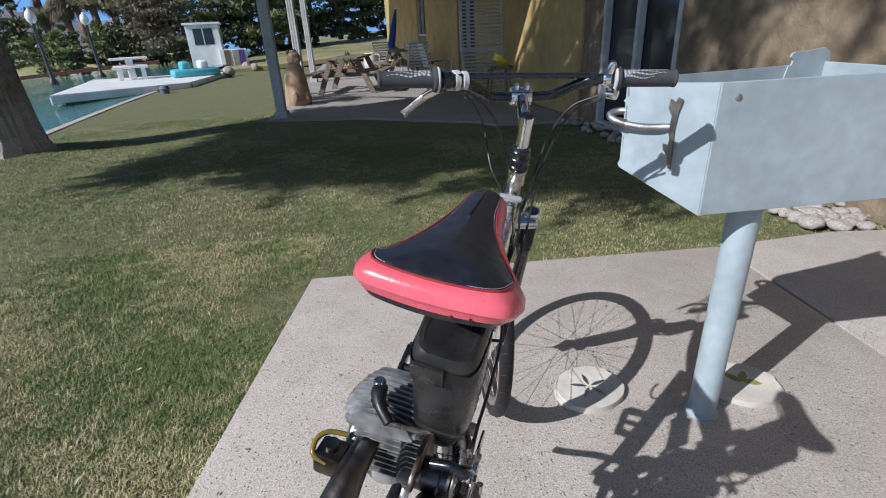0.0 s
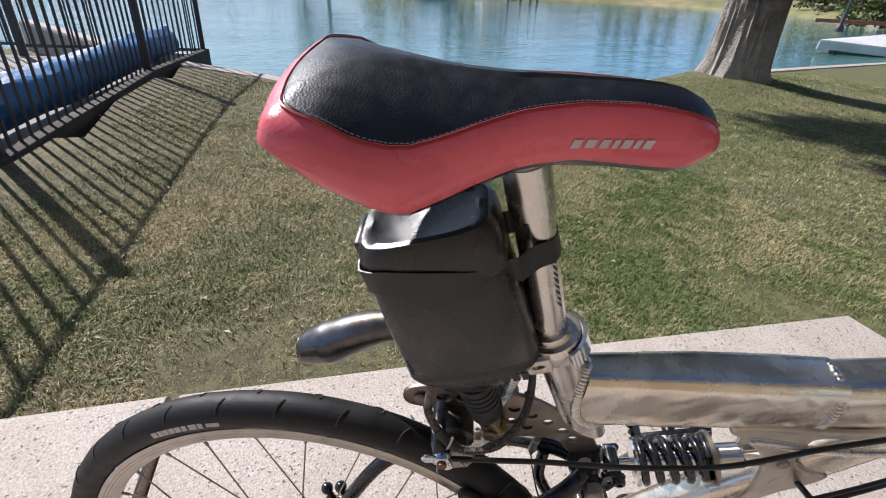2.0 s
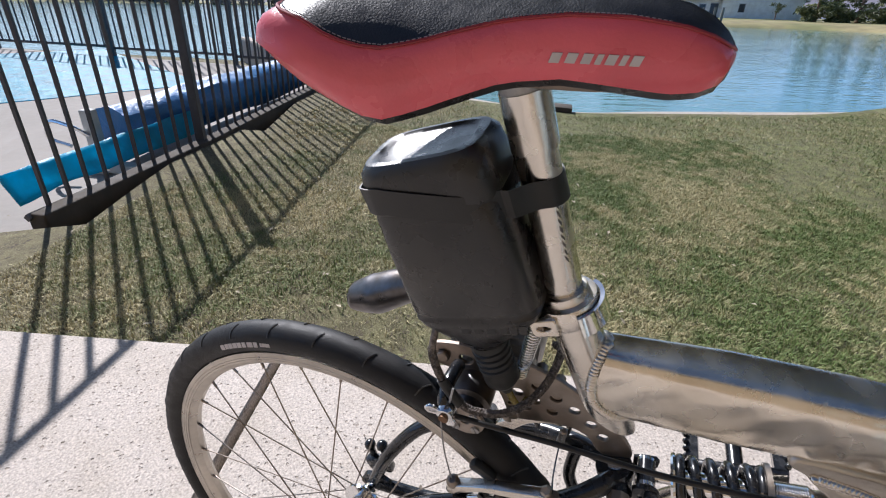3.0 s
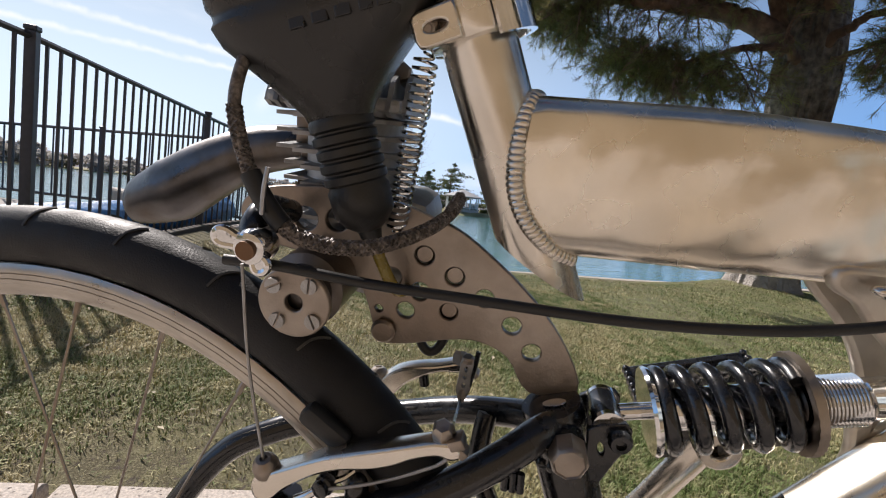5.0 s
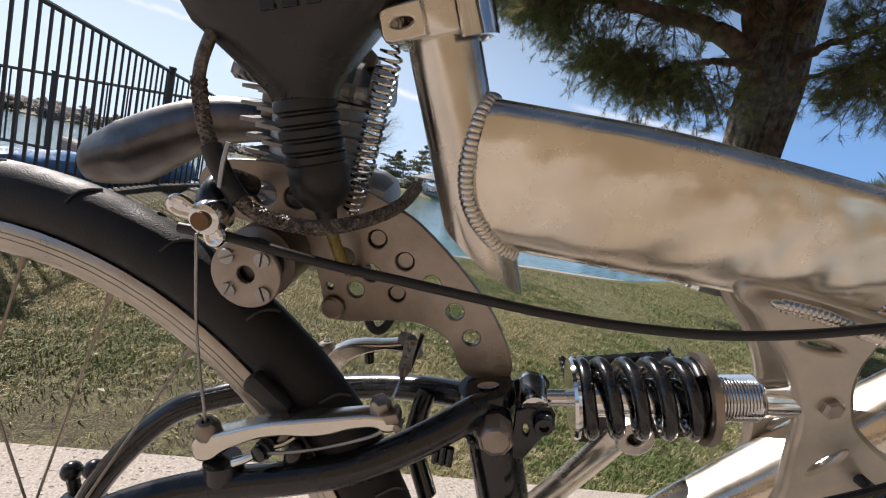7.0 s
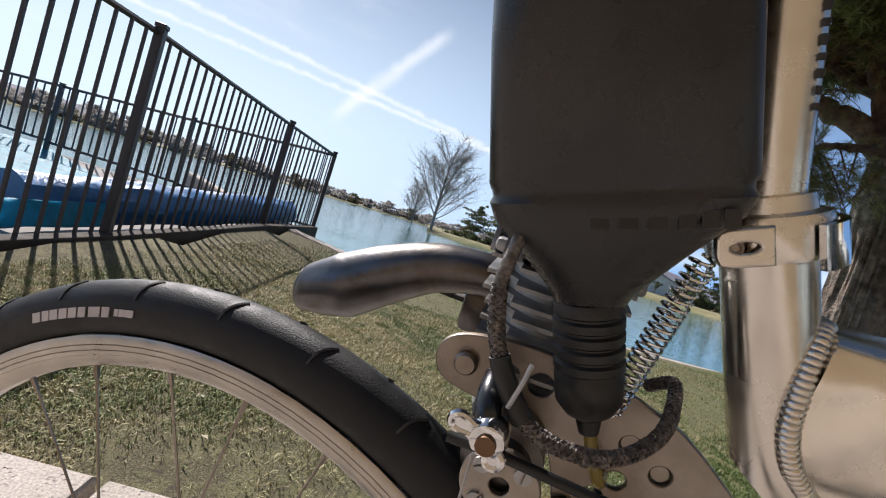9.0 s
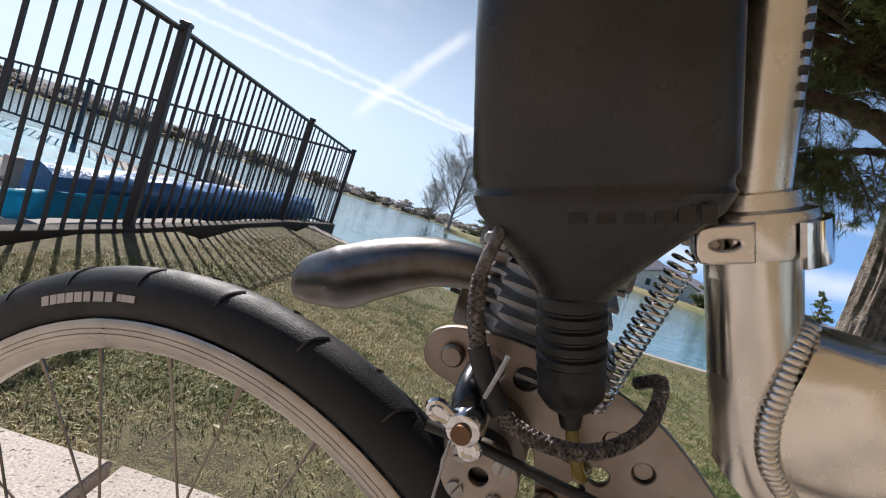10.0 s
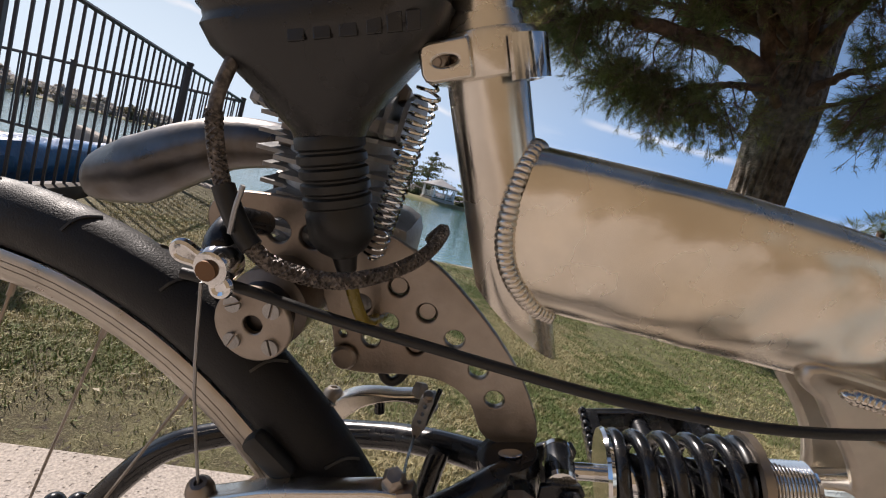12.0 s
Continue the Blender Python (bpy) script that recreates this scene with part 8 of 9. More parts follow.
# wing nut, clamp bolt and bowden parts on the roller arm
bm = bmesh.new()
lathe(bm, [(0.0088, -0.006), (0.0088, 0.004), (0.0075, 0.007), (0.0045, 0.008)], (0.058, -0.752, 0.681), (1, 0, 0), 16)
for ang, reach in ((2.85, 0.86), (-1.0, 0.62)):
    c = V(0.062, -0.752, 0.681)
    dirv, across = V(0.12, math.cos(ang), math.sin(ang)).normalized(), V(0, -math.sin(ang), math.cos(ang))
    ear = [(0.005, -0.0050), (0.009, -0.0036), (0.0145, -0.0050), (0.0185, -0.0042), (0.0205, 0.0), (0.0185, 0.0042), (0.0145, 0.0050), (0.009, 0.0036), (0.005, 0.0050)]
    ear = rounded([(u * reach, v * (0.72 if reach < 1 else 1)) for u, v in ear], 3)
    prism(bm, ear, -0.0013, 0.0013, lambda u, v, a, c=c, d=dirv, e=across: tuple(c + d * u + e * v + V(a, 0, 0)))
    # thicker rim round the ear
    tube(bm, [c + dirv * u + across * v for u, v in ear + ear[:1]], 0.0020, 8, caps=False)
wing = rear("wing_nut", bm, M_CHROME, None, "chromed wing nut")
wing.matrix_basis = Matrix.Translation((-0.0064, -0.001, 0.0033))
bm = bmesh.new()
lathe(bm, [(0.0045, 0.0), (0.0045, 0.0045)], (0.064, -0.752, 0.681), (1, 0, 0), 14)
part("stud", bm, surf("rusty_stud", (0.20, 0.11, 0.06), 0.6, 0.6), wing)
bm = bmesh.new()
tube(bm, spline([(0.05, -0.754, 0.683), (0.046, -0.757, 0.692), (0.03, -0.758, 0.697), (0.005, -0.757, 0.690)], 4), 0.0065, 14)
lathe(bm, [(0.0062, 0), (0.0062, 0.006), (0.005, 0.007)], (0.043, -0.757, 0.686), (0.3, -0.2, 1), 12)
rear("throttle_arm", bm, M_BLACK_METAL, None, "dark clutch cable clamp")
bm = bmesh.new()
tube(bm, spline([(0.054, -0.746, 0.722), (0.055, -0.7475, 0.712), (0.053, -0.7495, 0.700)], 4), 0.0011, 6)
tube(bm, spline([(0.057, -0.757, 0.676), (0.056, -0.7545, 0.62), (0.052, -0.7465, 0.548)], 4), 0.0008, 6)
rear("wire", bm, M_CAST, None, "bare steel brake wire")
bm = bmesh.new()
tube(bm, spline([(0.05, -0.770, 0.674), (0.049, -0.744, 0.6745), (0.046, -0.70, 0.6715), (0.044, -0.66, 0.671), (0.044, -0.62, 0.6715), (0.044, -0.58, 0.6725), (0.043, -0.54, 0.6755), (0.042, -0.50, 0.6815), (0.037, -0.46, 0.690), (0.03, -0.41, 0.705), (0.027, -0.35, 0.73), (0.026, -0.28, 0.762)], 6), 0.0026, 10)
rear("brake_cable", bm, M_RUBBER_NECK, None, "black brake cable housing")

# rear shock
SA, SB = V(0.002, -0.566, 0.5970), V(0.002, -0.398, 0.6450)
sd = (SB - SA).normalized()
bm = bmesh.new()
tube(bm, [SA + sd * 0.008, SA + sd * 0.036], 0.0048, 16)
tube(bm, [SA + sd * 0.03, SA + sd * 0.10], 0.0115, 24)
shock = rear("shock_absorber", bm, M_CHROME, None, "coil-over rear shock with black spring")
su = sd.cross(V(1, 0, 0)).normalized()
sv = sd.cross(su)
pts, c0, c1, turns = [], SA + sd * 0.030, SA + sd * 0.095, 5.4
for k in range(int(turns * 22) + 1):
    t = k / int(turns * 22)
    tt = min(max((t - 0.09) / 0.82, 0), 1)
    a = 2 * math.pi * turns * t + 1.1
    pts.append(c0.lerp(c1, tt) + (su * math.cos(a) + sv * math.sin(a)) * 0.0206)
bm = bmesh.new()
tube(bm, pts, 0.0044, 12)
part("spring", bm, M_BLACK_METAL, shock, "black painted coil spring")
bm = bmesh.new()
lathe(bm, [(0.006, 0.0), (0.0242, 0.0), (0.0252, 0.002), (0.0242, 0.004), (0.012, 0.0045)], SA + sd * 0.022, sd, 40)
part("lower_cup", bm, M_CHROME, shock)
bm = bmesh.new()
seg = 72
rings = []
for h, r in ((0.097, 0.022), (0.097, 0.0268), (0.1015, 0.0268), (0.1015, 0.013)):
    rings.append([bm.verts.new(SA + sd * h + (su * math.cos(a) + sv * math.sin(a)) * (r + (0.0007 if (k % 2 and r > 0.026) else 0))) for k, a in enumerate(2 * math.pi * k / seg for k in range(seg))])
for a, b in zip(rings, rings[1:]):
    for k in range(seg):
        bm.faces.new((a[k], a[(k + 1) % seg], b[(k + 1) % seg], b[k]))
part("preload_ring", bm, M_STEEL, shock, "knurled steel ring")
bm = bmesh.new()
prof = []
for k in range(16):
    h = 0.1015 + k * 0.0018
    prof += [(0.0138, h), (0.0128, h + 0.0009)]
prof += [(0.0118, 0.131), (0.0112, 0.132), (0.0112, 0.172)]
lathe(bm, prof, SA, sd, 32)
part("threaded_body", bm, M_CHROME, shock, "threaded chromed body")

# pivot post, linkage and stays
PD = V(0.0, -0.060, 0.154).normalized()
P0 = V(0.0, -0.537, 0.443)
bm = bmesh.new()
lathe(bm, [(0.0175, 0.0), (0.0175, 0.126), (0.0165, 0.128), (0.0165, 0.136), (0.0180, 0.139), (0.0182, 0.161), (0.0172, 0.1645), (0.0, 0.1655)], P0, PD, 36)
for k in range(14):
    # lumps of weld round the post under its cap
    a = 2 * math.pi * k / 14
    bead(bm, P0 + PD * 0.132 + V(math.cos(a), 0.93 * math.sin(a), 0.36 * math.sin(a)) * 0.0165, 0.0034, (1, 1, 1), 8)
pivot = rear("pivot_post", bm, M_BLACK_METAL, None, "black steel pivot post with a bright patch on top")
bm = bmesh.new()
bead(bm, (0.003, -0.5955, 0.5985), 0.0052, (0.75, 1.25, 0.12), 16)
for v in bm.verts:
    v.co.z += 0.36 * (v.co.y + 0.5955)
part("cap", bm, M_CHROME, pivot, "small bright patch")
bm = bmesh.new()
lathe(bm, [(0.0092, -0.024), (0.0092, -0.008), (0.0104, -0.008), (0.0104, 0.0)], (0.024, -0.5875, 0.5845), (1, 0, 0), 28)
part("spindle", bm, M_BLACK_METAL, pivot)
bm = bmesh.new()
lathe(bm, [(0.0106, 0.0), (0.0106, 0.010), (0.0096, 0.0125), (0.0086, 0.0135), (0.0080, 0.0125), (0.0, 0.0122)], (0.024, -0.5875, 0.5845), (1, 0, 0), 8)
part("bolt", bm, M_STEEL, pivot, "worn pivot bolt")
for x in (0.0165, -0.0165):
    holed_plate("shock_bracket", [(-0.577, 0.5945), (-0.5715, 0.5985), (-0.5585, 0.6020), (-0.5550, 0.5985), (-0.5545, 0.590), (-0.560, 0.578), (-0.5655, 0.5625), (-0.5700, 0.5630), (-0.5745, 0.578)], [(-0.5685, 0.5842, 0.0026, 0.0052, 0.35)], 0.004, M_BLACK_METAL, pivot, pose(x, 0, 0), "triangular shock bracket", 0.0008)
bm = bmesh.new()
lathe(bm, [(0.0085, -0.0135), (0.0085, 0.0095)], SA, (1, 0, 0), 24)
part("shock_eye", bm, M_BLACK_METAL, pivot)
bm = bmesh.new()
lathe(bm, [(0.0062, -0.0165), (0.0088, -0.0162), (0.0088, -0.0130), (0.0062, -0.0128)], SA, (1, 0, 0), 24)
lathe(bm, [(0.0062, 0.0092), (0.0088, 0.0095), (0.0088, 0.0130), (0.0062, 0.0132)], SA, (1, 0, 0), 24)
part("bush", bm, M_CHROME, pivot, "bright bush")
bm = bmesh.new()
lathe(bm, [(0.0066, 0.0), (0.0066, 0.004), (0.0054, 0.0065), (0.0030, 0.0066), (0.0030, 0.0045), (0.0, 0.0045)], (0.0185, -0.5605, 0.5935), (1, 0, 0), 20)
part("shock_bolt", bm, M_BLACK_METAL, pivot)


def stay(name, pts, r, label=""):
    bm = bmesh.new()
    tube(bm, spline(pts, 6), r, 18)
    return rear(name, bm, M_BLACK_METAL, None, label)


for s in (1, -1):
    stay("seat_stay", [(0.056 + s * 0.064, -0.890, 0.355), (0.047 + s * 0.063, -0.866, 0.420), (0.027 + s * 0.061, -0.828, 0.477), (0.012 + s * 0.058, -0.790, 0.503 - 0.004 * (s < 0)), (0.003 + s * 0.057, -0.757, 0.518 - 0.008 * (s < 0)), (s * 0.055, -0.724, 0.530 - 0.010 * (s < 0)), (s * 0.052, -0.690, 0.5425 - 0.010 * (s < 0)), (s * 0.048, -0.6645, 0.553 - 0.010 * (s < 0)), (s * 0.040, -0.6426, 0.5635 - 0.010 * (s < 0)), (s * 0.030, -0.6194, 0.5775 - 0.014 * (s < 0)), (s * 0.020, -0.604, 0.587 - 0.016 * (s < 0)), (s * 0.010, -0.594, 0.588 - 0.014 * (s < 0))], 0.0096, "black curved seat stay")
    stay("chain_stay", [(0.056 + s * 0.064, -0.892, 0.340), (0.045 + s * 0.057, -0.80, 0.345), (0.025 + s * 0.047, -0.70, 0.368), (0.010 + s * 0.028, -0.60, 0.395), (s * 0.014, -0.555, 0.408)], 0.0095, "black chain stay")
    bm = bmesh.new()
    tube(bm, [(s * 0.053, -0.731, 0.514), (s * 0.053, -0.737, 0.542)], [0.0135, 0.0105], 20)
    bead(bm, (s * 0.053, -0.731, 0.517), 0.0140, (0.9, 1.1, 0.7), 12)
    rear("brake_boss", bm, M_BLACK_METAL)
    bm = bmesh.new()
    prism(bm, rounded([(-0.914, 0.330), (-0.904, 0.360), (-0.879, 0.365), (-0.864, 0.350), (-0.884, 0.333)], 3), 0.055 + s * 0.064 - 0.003, 0.055 + s * 0.064 + 0.003)
    rear("dropout", bm, M_BLACK_METAL)
bm = bmesh.new()
for y, z in ((-0.904, 0.402), (-0.884, 0.410)):
    bead(bm, (-0.030, y, z), 0.0085, (1, 1, 1), 14)
    rod(bm, (-0.030, y, z), (-0.024, y + 0.010, z - 0.030), 0.0050, 10)
block(bm, (0.016, 0.040, 0.026), (-0.022, -0.886, 0.376), 0.005, Matrix.Rotation(0.3, 3, "X"))
rear("shifter_mount", bm, M_BLACK_METAL, None, "black mount with two round knobs at the rear axle")
stay("bridge", [(-0.022, -0.631, 0.566), (-0.016, -0.633, 0.552), (-0.008, -0.632, 0.532), (0.0, -0.615, 0.500)], 0.0068, "short black brace")
bm = bmesh.new()
for k in range(3):
    rod(bm, (0.036, -0.6195 + 0.0042 * k, 0.573), (0.0375, -0.6185 + 0.0042 * k, 0.562), 0.0022, 8)
rear("cable_stop", bm, M_BLACK_METAL)


# cantilever brake arms
ARM_NEAR = [(-0.7505, 0.5535), (-0.7455, 0.5570), (-0.7366, 0.5615), (-0.7168, 0.5730), (-0.7053, 0.5780), (-0.6795, 0.5882), (-0.6637, 0.5945), (-0.6560, 0.5970), (-0.6480, 0.5975), (-0.6455, 0.5935), (-0.6490, 0.5915), (-0.6557, 0.5925), (-0.6682, 0.5875), (-0.6775, 0.5815), (-0.6887, 0.5765), (-0.7056, 0.5720), (-0.7205, 0.5645), (-0.7350, 0.5525), (-0.7421, 0.5440), (-0.7490, 0.5420), (-0.7520, 0.5465)]
ARM_FAR = [(-0.722, 0.551), (-0.708, 0.5675), (-0.696, 0.5785), (-0.683, 0.5840), (-0.669, 0.5875), (-0.6515, 0.5935), (-0.6530, 0.5885), (-0.668, 0.5860), (-0.6864, 0.5755), (-0.696, 0.5648), (-0.707, 0.549), (-0.715, 0.545)]


def brake_arm(x, outline):
    """A forged arm, flat on its outer face and rounded at the edges, with bolts at root and tip."""
    side = 1 if x > 0 else -1
    arm = holed_plate("brake_arm", rounded(outline, 3), [], 0.0115, M_ALU, bike, REAR_M @ pose(x, 0, 0), "polished forged brake arm", 0.0018)
    back = pose(-x, 0, 0)
    root, tip = V(x, outline[1][0] - 0.0015, outline[1][1] + 0.001), V(x, -0.6545, outline[0][1] + 0.049 if side > 0 else 0.594)
    bm = bmesh.new()
    lathe(bm, [(0.0070, -0.002), (0.0072, 0.002), (0.0062, 0.0055), (0.0040, 0.0078), (0.0022, 0.0080), (0.0018, 0.0060)], root, (side * 0.25, -0.1, 0.95), 20)
    part("bolt", bm, M_STEEL, arm, "domed pivot bolt", back)
    bm = bmesh.new()
    lathe(bm, [(0.0058, -0.004), (0.0058, 0.002), (0.0048, 0.0045), (0.0036, 0.0055), (0.0, 0.0050)], tip, (side * 0.45, -0.05, 0.85), 6)
    part("bolt", bm, M_STEEL, arm, "", back)
    bm = bmesh.new()
    block(bm, (0.010, 0.0085, 0.0065), tip + V(0.001 * side, 0.0075, -0.0035), 0.0015, Matrix.Rotation(0.5, 3, "X"))
    block(bm, (0.009, 0.0050, 0.0050), tip + V(0.001 * side, 0.0110, -0.0085), 0.0012, Matrix.Rotation(0.9, 3, "X"))
    part("cable_clamp", bm, M_STEEL, arm, "small cable clamp", back)
    return arm, back


arm, back = brake_arm(0.052, ARM_NEAR)
bm = bmesh.new()
block(bm, (0.011, 0.030, 0.0125), (0.0435, -0.7180, 0.5850), 0.004, Matrix.Rotation(-0.62, 3, "X"))
part("pad", bm, M_RUBBER_NECK, arm, "black rubber pad", back)
bm = bmesh.new()
bead(bm, (0.047, -0.6975, 0.5505), 0.0085, (0.8, 0.8, 1.25), 14)
rod(bm, (0.044, -0.712, 0.562), (0.054, -0.712, 0.561), 0.0045, 10)
part("pad_holder", bm, M_BLACK_METAL, arm, "", back)
bm = bmesh.new()
lathe(bm, [(0.0030, -0.006), (0.0058, -0.005), (0.0058, -0.001), (0.0048, 0.0), (0.0048, 0.003), (0.0032, 0.004), (0.0, 0.004)], (0.055, -0.7143, 0.5554), (1, -0.3, 0), 10)
part("adjuster", bm, M_BLACK_METAL, arm, "", back)
bm = bmesh.new()
tube(bm, spline([(0.055, -0.7180, 0.5525), (0.056, -0.7225, 0.5490), (0.056, -0.7285, 0.5445)], 3), [0.0022, 0.0026, 0.0030], 10)
tube(bm, spline([(0.052, -0.7095, 0.5580), (0.050, -0.7040, 0.5600), (0.046, -0.7000, 0.5620)], 3), 0.0018, 8)
part("adjuster_pin", bm, M_CHROME, arm, "", back)
bm = bmesh.new()
tube(bm, spline([(0.055, -0.6480, 0.6000), (0.056, -0.6495, 0.5920), (0.056, -0.6540, 0.5860), (0.056, -0.6610, 0.5810), (0.056, -0.6740, 0.5730), (0.056, -0.6880, 0.5655), (0.056, -0.7020, 0.5595), (0.056, -0.7120, 0.5560)], 5), 0.0010, 6)
part("brake_wire", bm, M_CAST, arm, "bare wire", back)
arm, back = brake_arm(-0.035, ARM_FAR)
bm = bmesh.new()
lathe(bm, [(0.0035, 0.0), (0.0035, 0.008), (0.0022, 0.009)], (-0.033, -0.678, 0.579), (0, 0.2, -1), 10)
part("stud", bm, M_BLACK_METAL, arm, "", back)

# slotted cable yoke with its wires, seen under the plate
yoke = holed_plate("cable_yoke", rounded([(-0.6520, 0.6065), (-0.6458, 0.6080), (-0.6462, 0.5960), (-0.6462, 0.5855), (-0.6530, 0.5850), (-0.6525, 0.596)], 3), [(-0.6491, 0.6020, 0.0016, 0.0026, 0.05), (-0.6494, 0.5962, 0.0016, 0.0020, 0.05), (-0.6496, 0.5905, 0.0016, 0.0022, 0.05)], 0.0045, M_CAST, bike, REAR_M @ pose(-0.012, 0, 0), "slotted steel cable yoke", 0.0006)
bm = bmesh.new()
tube(bm, [(-0.016, -0.6430, 0.6120), (-0.014, -0.6445, 0.598), (-0.013, -0.6468, 0.585)], 0.0016, 8)
part("link_rod", bm, M_BLACK_METAL, yoke, "", pose(0.012, 0, 0))
bm = bmesh.new()
lathe(bm, [(0.0030, -0.002), (0.0034, 0.002), (0.0018, 0.007)], (-0.012, -0.6497, 0.5850), (0.1, 0, -1), 8)
lathe(bm, [(0.0036, 0.0), (0.0036, 0.003), (0.0024, 0.004)], (-0.011, -0.6488, 0.6075), (0.3, 0, 1), 8)
part("end_nut", bm, M_STEEL, yoke, "", pose(0.012, 0, 0))
bm = bmesh.new()
tube(bm, spline([(-0.012, -0.6499, 0.580), (0.010, -0.6506, 0.584), (0.035, -0.6505, 0.594), (0.053, -0.6490, 0.604)], 4), 0.0009, 6)
part("link_wire", bm, M_BLACK_METAL, yoke, "", pose(0.012, 0, 0))
bm = bmesh.new()
tube(bm, spline([(-0.024, -0.684, 0.6300), (-0.023, -0.682, 0.612), (-0.022, -0.676, 0.6035), (-0.023, -0.669, 0.607), (-0.024, -0.662, 0.628)], 6), 0.0030, 10)
rear("cable_loop", bm, M_RUBBER_NECK, None, "black cable loop under the plate")

# lower cables past the gusset
for z in (0.0, -0.017):
    bm = bmesh.new()
    tube(bm, spline([(0.034, -0.56, 0.540 + z), (0.036, -0.50, 0.556 + z), (0.037, -0.44, 0.580 + z), (0.037, -0.40, 0.603 + z), (0.034, -0.35, 0.64 + z), (0.028, -0.28, 0.70 + z * 0.6), (0.026, -0.2, 0.775 + z * 0.3), (0.02, -0.12, 0.84)], 5), 0.0024, 8)
    rear("gear_cable", bm, M_RUBBER_NECK, None, "black gear cable")

# crank, chainring and pedals
bm = bmesh.new()
lathe(bm, [(0.02, -0.04), (0.021, -0.036), (0.021, 0.036), (0.02, 0.04)], (0, -0.545, 0.41), (1, 0, 0), 24)
rear("bottom_bracket", bm, M_BLACK_METAL)
bm = bmesh.new()
tube(bm, [(-0.062, -0.545, 0.41), (-0.055, -0.505, 0.495), (-0.052, -0.477, 0.558)], [0.013, 0.0115, 0.0125], 14, 0.55)
crank = rear("crank", bm, M_ALU, None, "polished crank arm")
holed_plate("pedal_eye", [(-0.477 + 0.0125 * math.cos(t), 0.558 + 0.0125 * math.sin(t)) for t in (2 * math.pi * k / 24 for k in range(24))], [(-0.477, 0.558, 0.007)], 0.016, M_ALU, crank, pose(-0.044, 0, 0), "", 0.0015)
bm = bmesh.new()
for y in (-0.04, 0.04):
    prism(bm, [(y - 0.006, -0.012), (y + 0.006, -0.012), (y + 0.006, 0.012), (y - 0.006, 0.012)], -0.135, -0.055)
for k in range(9):
    for y in (-0.046, 0.046):
        bead(bm, (-0.06 - k * 0.009, y, 0.013), 0.0035, (1, 1, 1.2), 6)
for x in (-0.055, -0.135):
    block(bm, (0.008, 0.092, 0.024), (x, 0, 0), 0.002)
rod(bm, (-0.14, 0, 0), (-0.04, 0, 0), 0.008, 12)
part("pedal", bm, M_BLACK_METAL, crank, "black toothed pedal", Matrix.Translation((0, -0.470, 0.560)) @ Matrix.Rotation(0.35, 4, "X"))
bm = bmesh.new()
tube(bm, [(0.062, -0.545, 0.41), (0.068, -0.59, 0.33), (0.07, -0.615, 0.262)], [0.013, 0.0115, 0.0125], 14, 0.55)
part("crank_arm", bm, M_ALU, crank)
bm = bmesh.new()
for y in (-0.04, 0.04):
    prism(bm, [(y - 0.006, -0.012), (y + 0.006, -0.012), (y + 0.006, 0.012), (y - 0.006, 0.012)], 0.075, 0.155)
for x in (0.075, 0.155):
    block(bm, (0.008, 0.092, 0.024), (x, 0, 0), 0.002)
rod(bm, (0.06, 0, 0), (0.16, 0, 0), 0.008, 12)
part("pedal", bm, M_BLACK_METAL, crank, "black platform pedal", Matrix.Translation((0, -0.62, 0.255)))
ring_pts = []
for j in range(84):
    t = 2 * math.pi * j / 84
    r = 0.088 + (0.004 if j % 2 else -0.002)
    ring_pts.append((-0.545 + r * math.cos(t), 0.41 + r * math.sin(t)))
holed_plate("chainring", ring_pts, [(-0.545 + 0.052 * math.cos(a), 0.41 + 0.052 * math.sin(a), 0.019) for a in (2 * math.pi * k / 5 for k in range(5))], 0.004, M_BLACK_METAL, crank, pose(0.045, 0, 0), "dark toothed chainring", 0.0006)
for sgn, rr in ((1, 0.047), (-1, 0.047)):
    p, q = V(0.098, -0.894, 0.346 + sgn * rr), V(0.046, -0.545, 0.41 + sgn * 0.09)
    n = int((q - p).length / 0.0127)
    bm = bmesh.new()
    for k in range(n):
        c = p.lerp(q, (k + 0.5) / n)
        dq = q - p
        block(bm, (0.0065 if k % 2 else 0.004, 0.0122, 0.0075), c, 0.0012, Matrix.Rotation(math.atan2(dq.z, dq.y), 3, "X"), 1)
    rear("chain_run", bm, M_STEEL, None, "dark bicycle chain")
bm = bmesh.new()
tube(bm, spline([(-0.03, -0.50, 0.44), (-0.05, -0.46, 0.40), (-0.06, -0.40, 0.33), (-0.06, -0.36, 0.29)], 4), 0.01, 10, 0.5)
rear("cage_arm", bm, M_BLACK_METAL)

# bottle cage under the beam
bm = bmesh.new()
for x in (-0.035, 0.035):
    tube(bm, spline([(x, -0.36, 0.60), (x, -0.335, 0.575), (x, -0.30, 0.575), (x, -0.28, 0.60)], 4), 0.0035, 8)
tube(bm, spline([(0.035, -0.36, 0.60), (0, -0.372, 0.602), (-0.035, -0.36, 0.60)], 4), 0.0035, 8)
rear("bottle_cage", bm, M_BLACK_METAL)

# head, fork, stem and bars; the steering axis leans back


def on_axis(t, x=0.0, f=0.0):
    return H0 + HEAD_D * t + V(x, f * 0.929, f * 0.369)


def fpart(name, bm, material, parent=None, label="", smooth=True):
    return part(name, bm, material, parent or bike, label, None if parent else STEER, smooth)


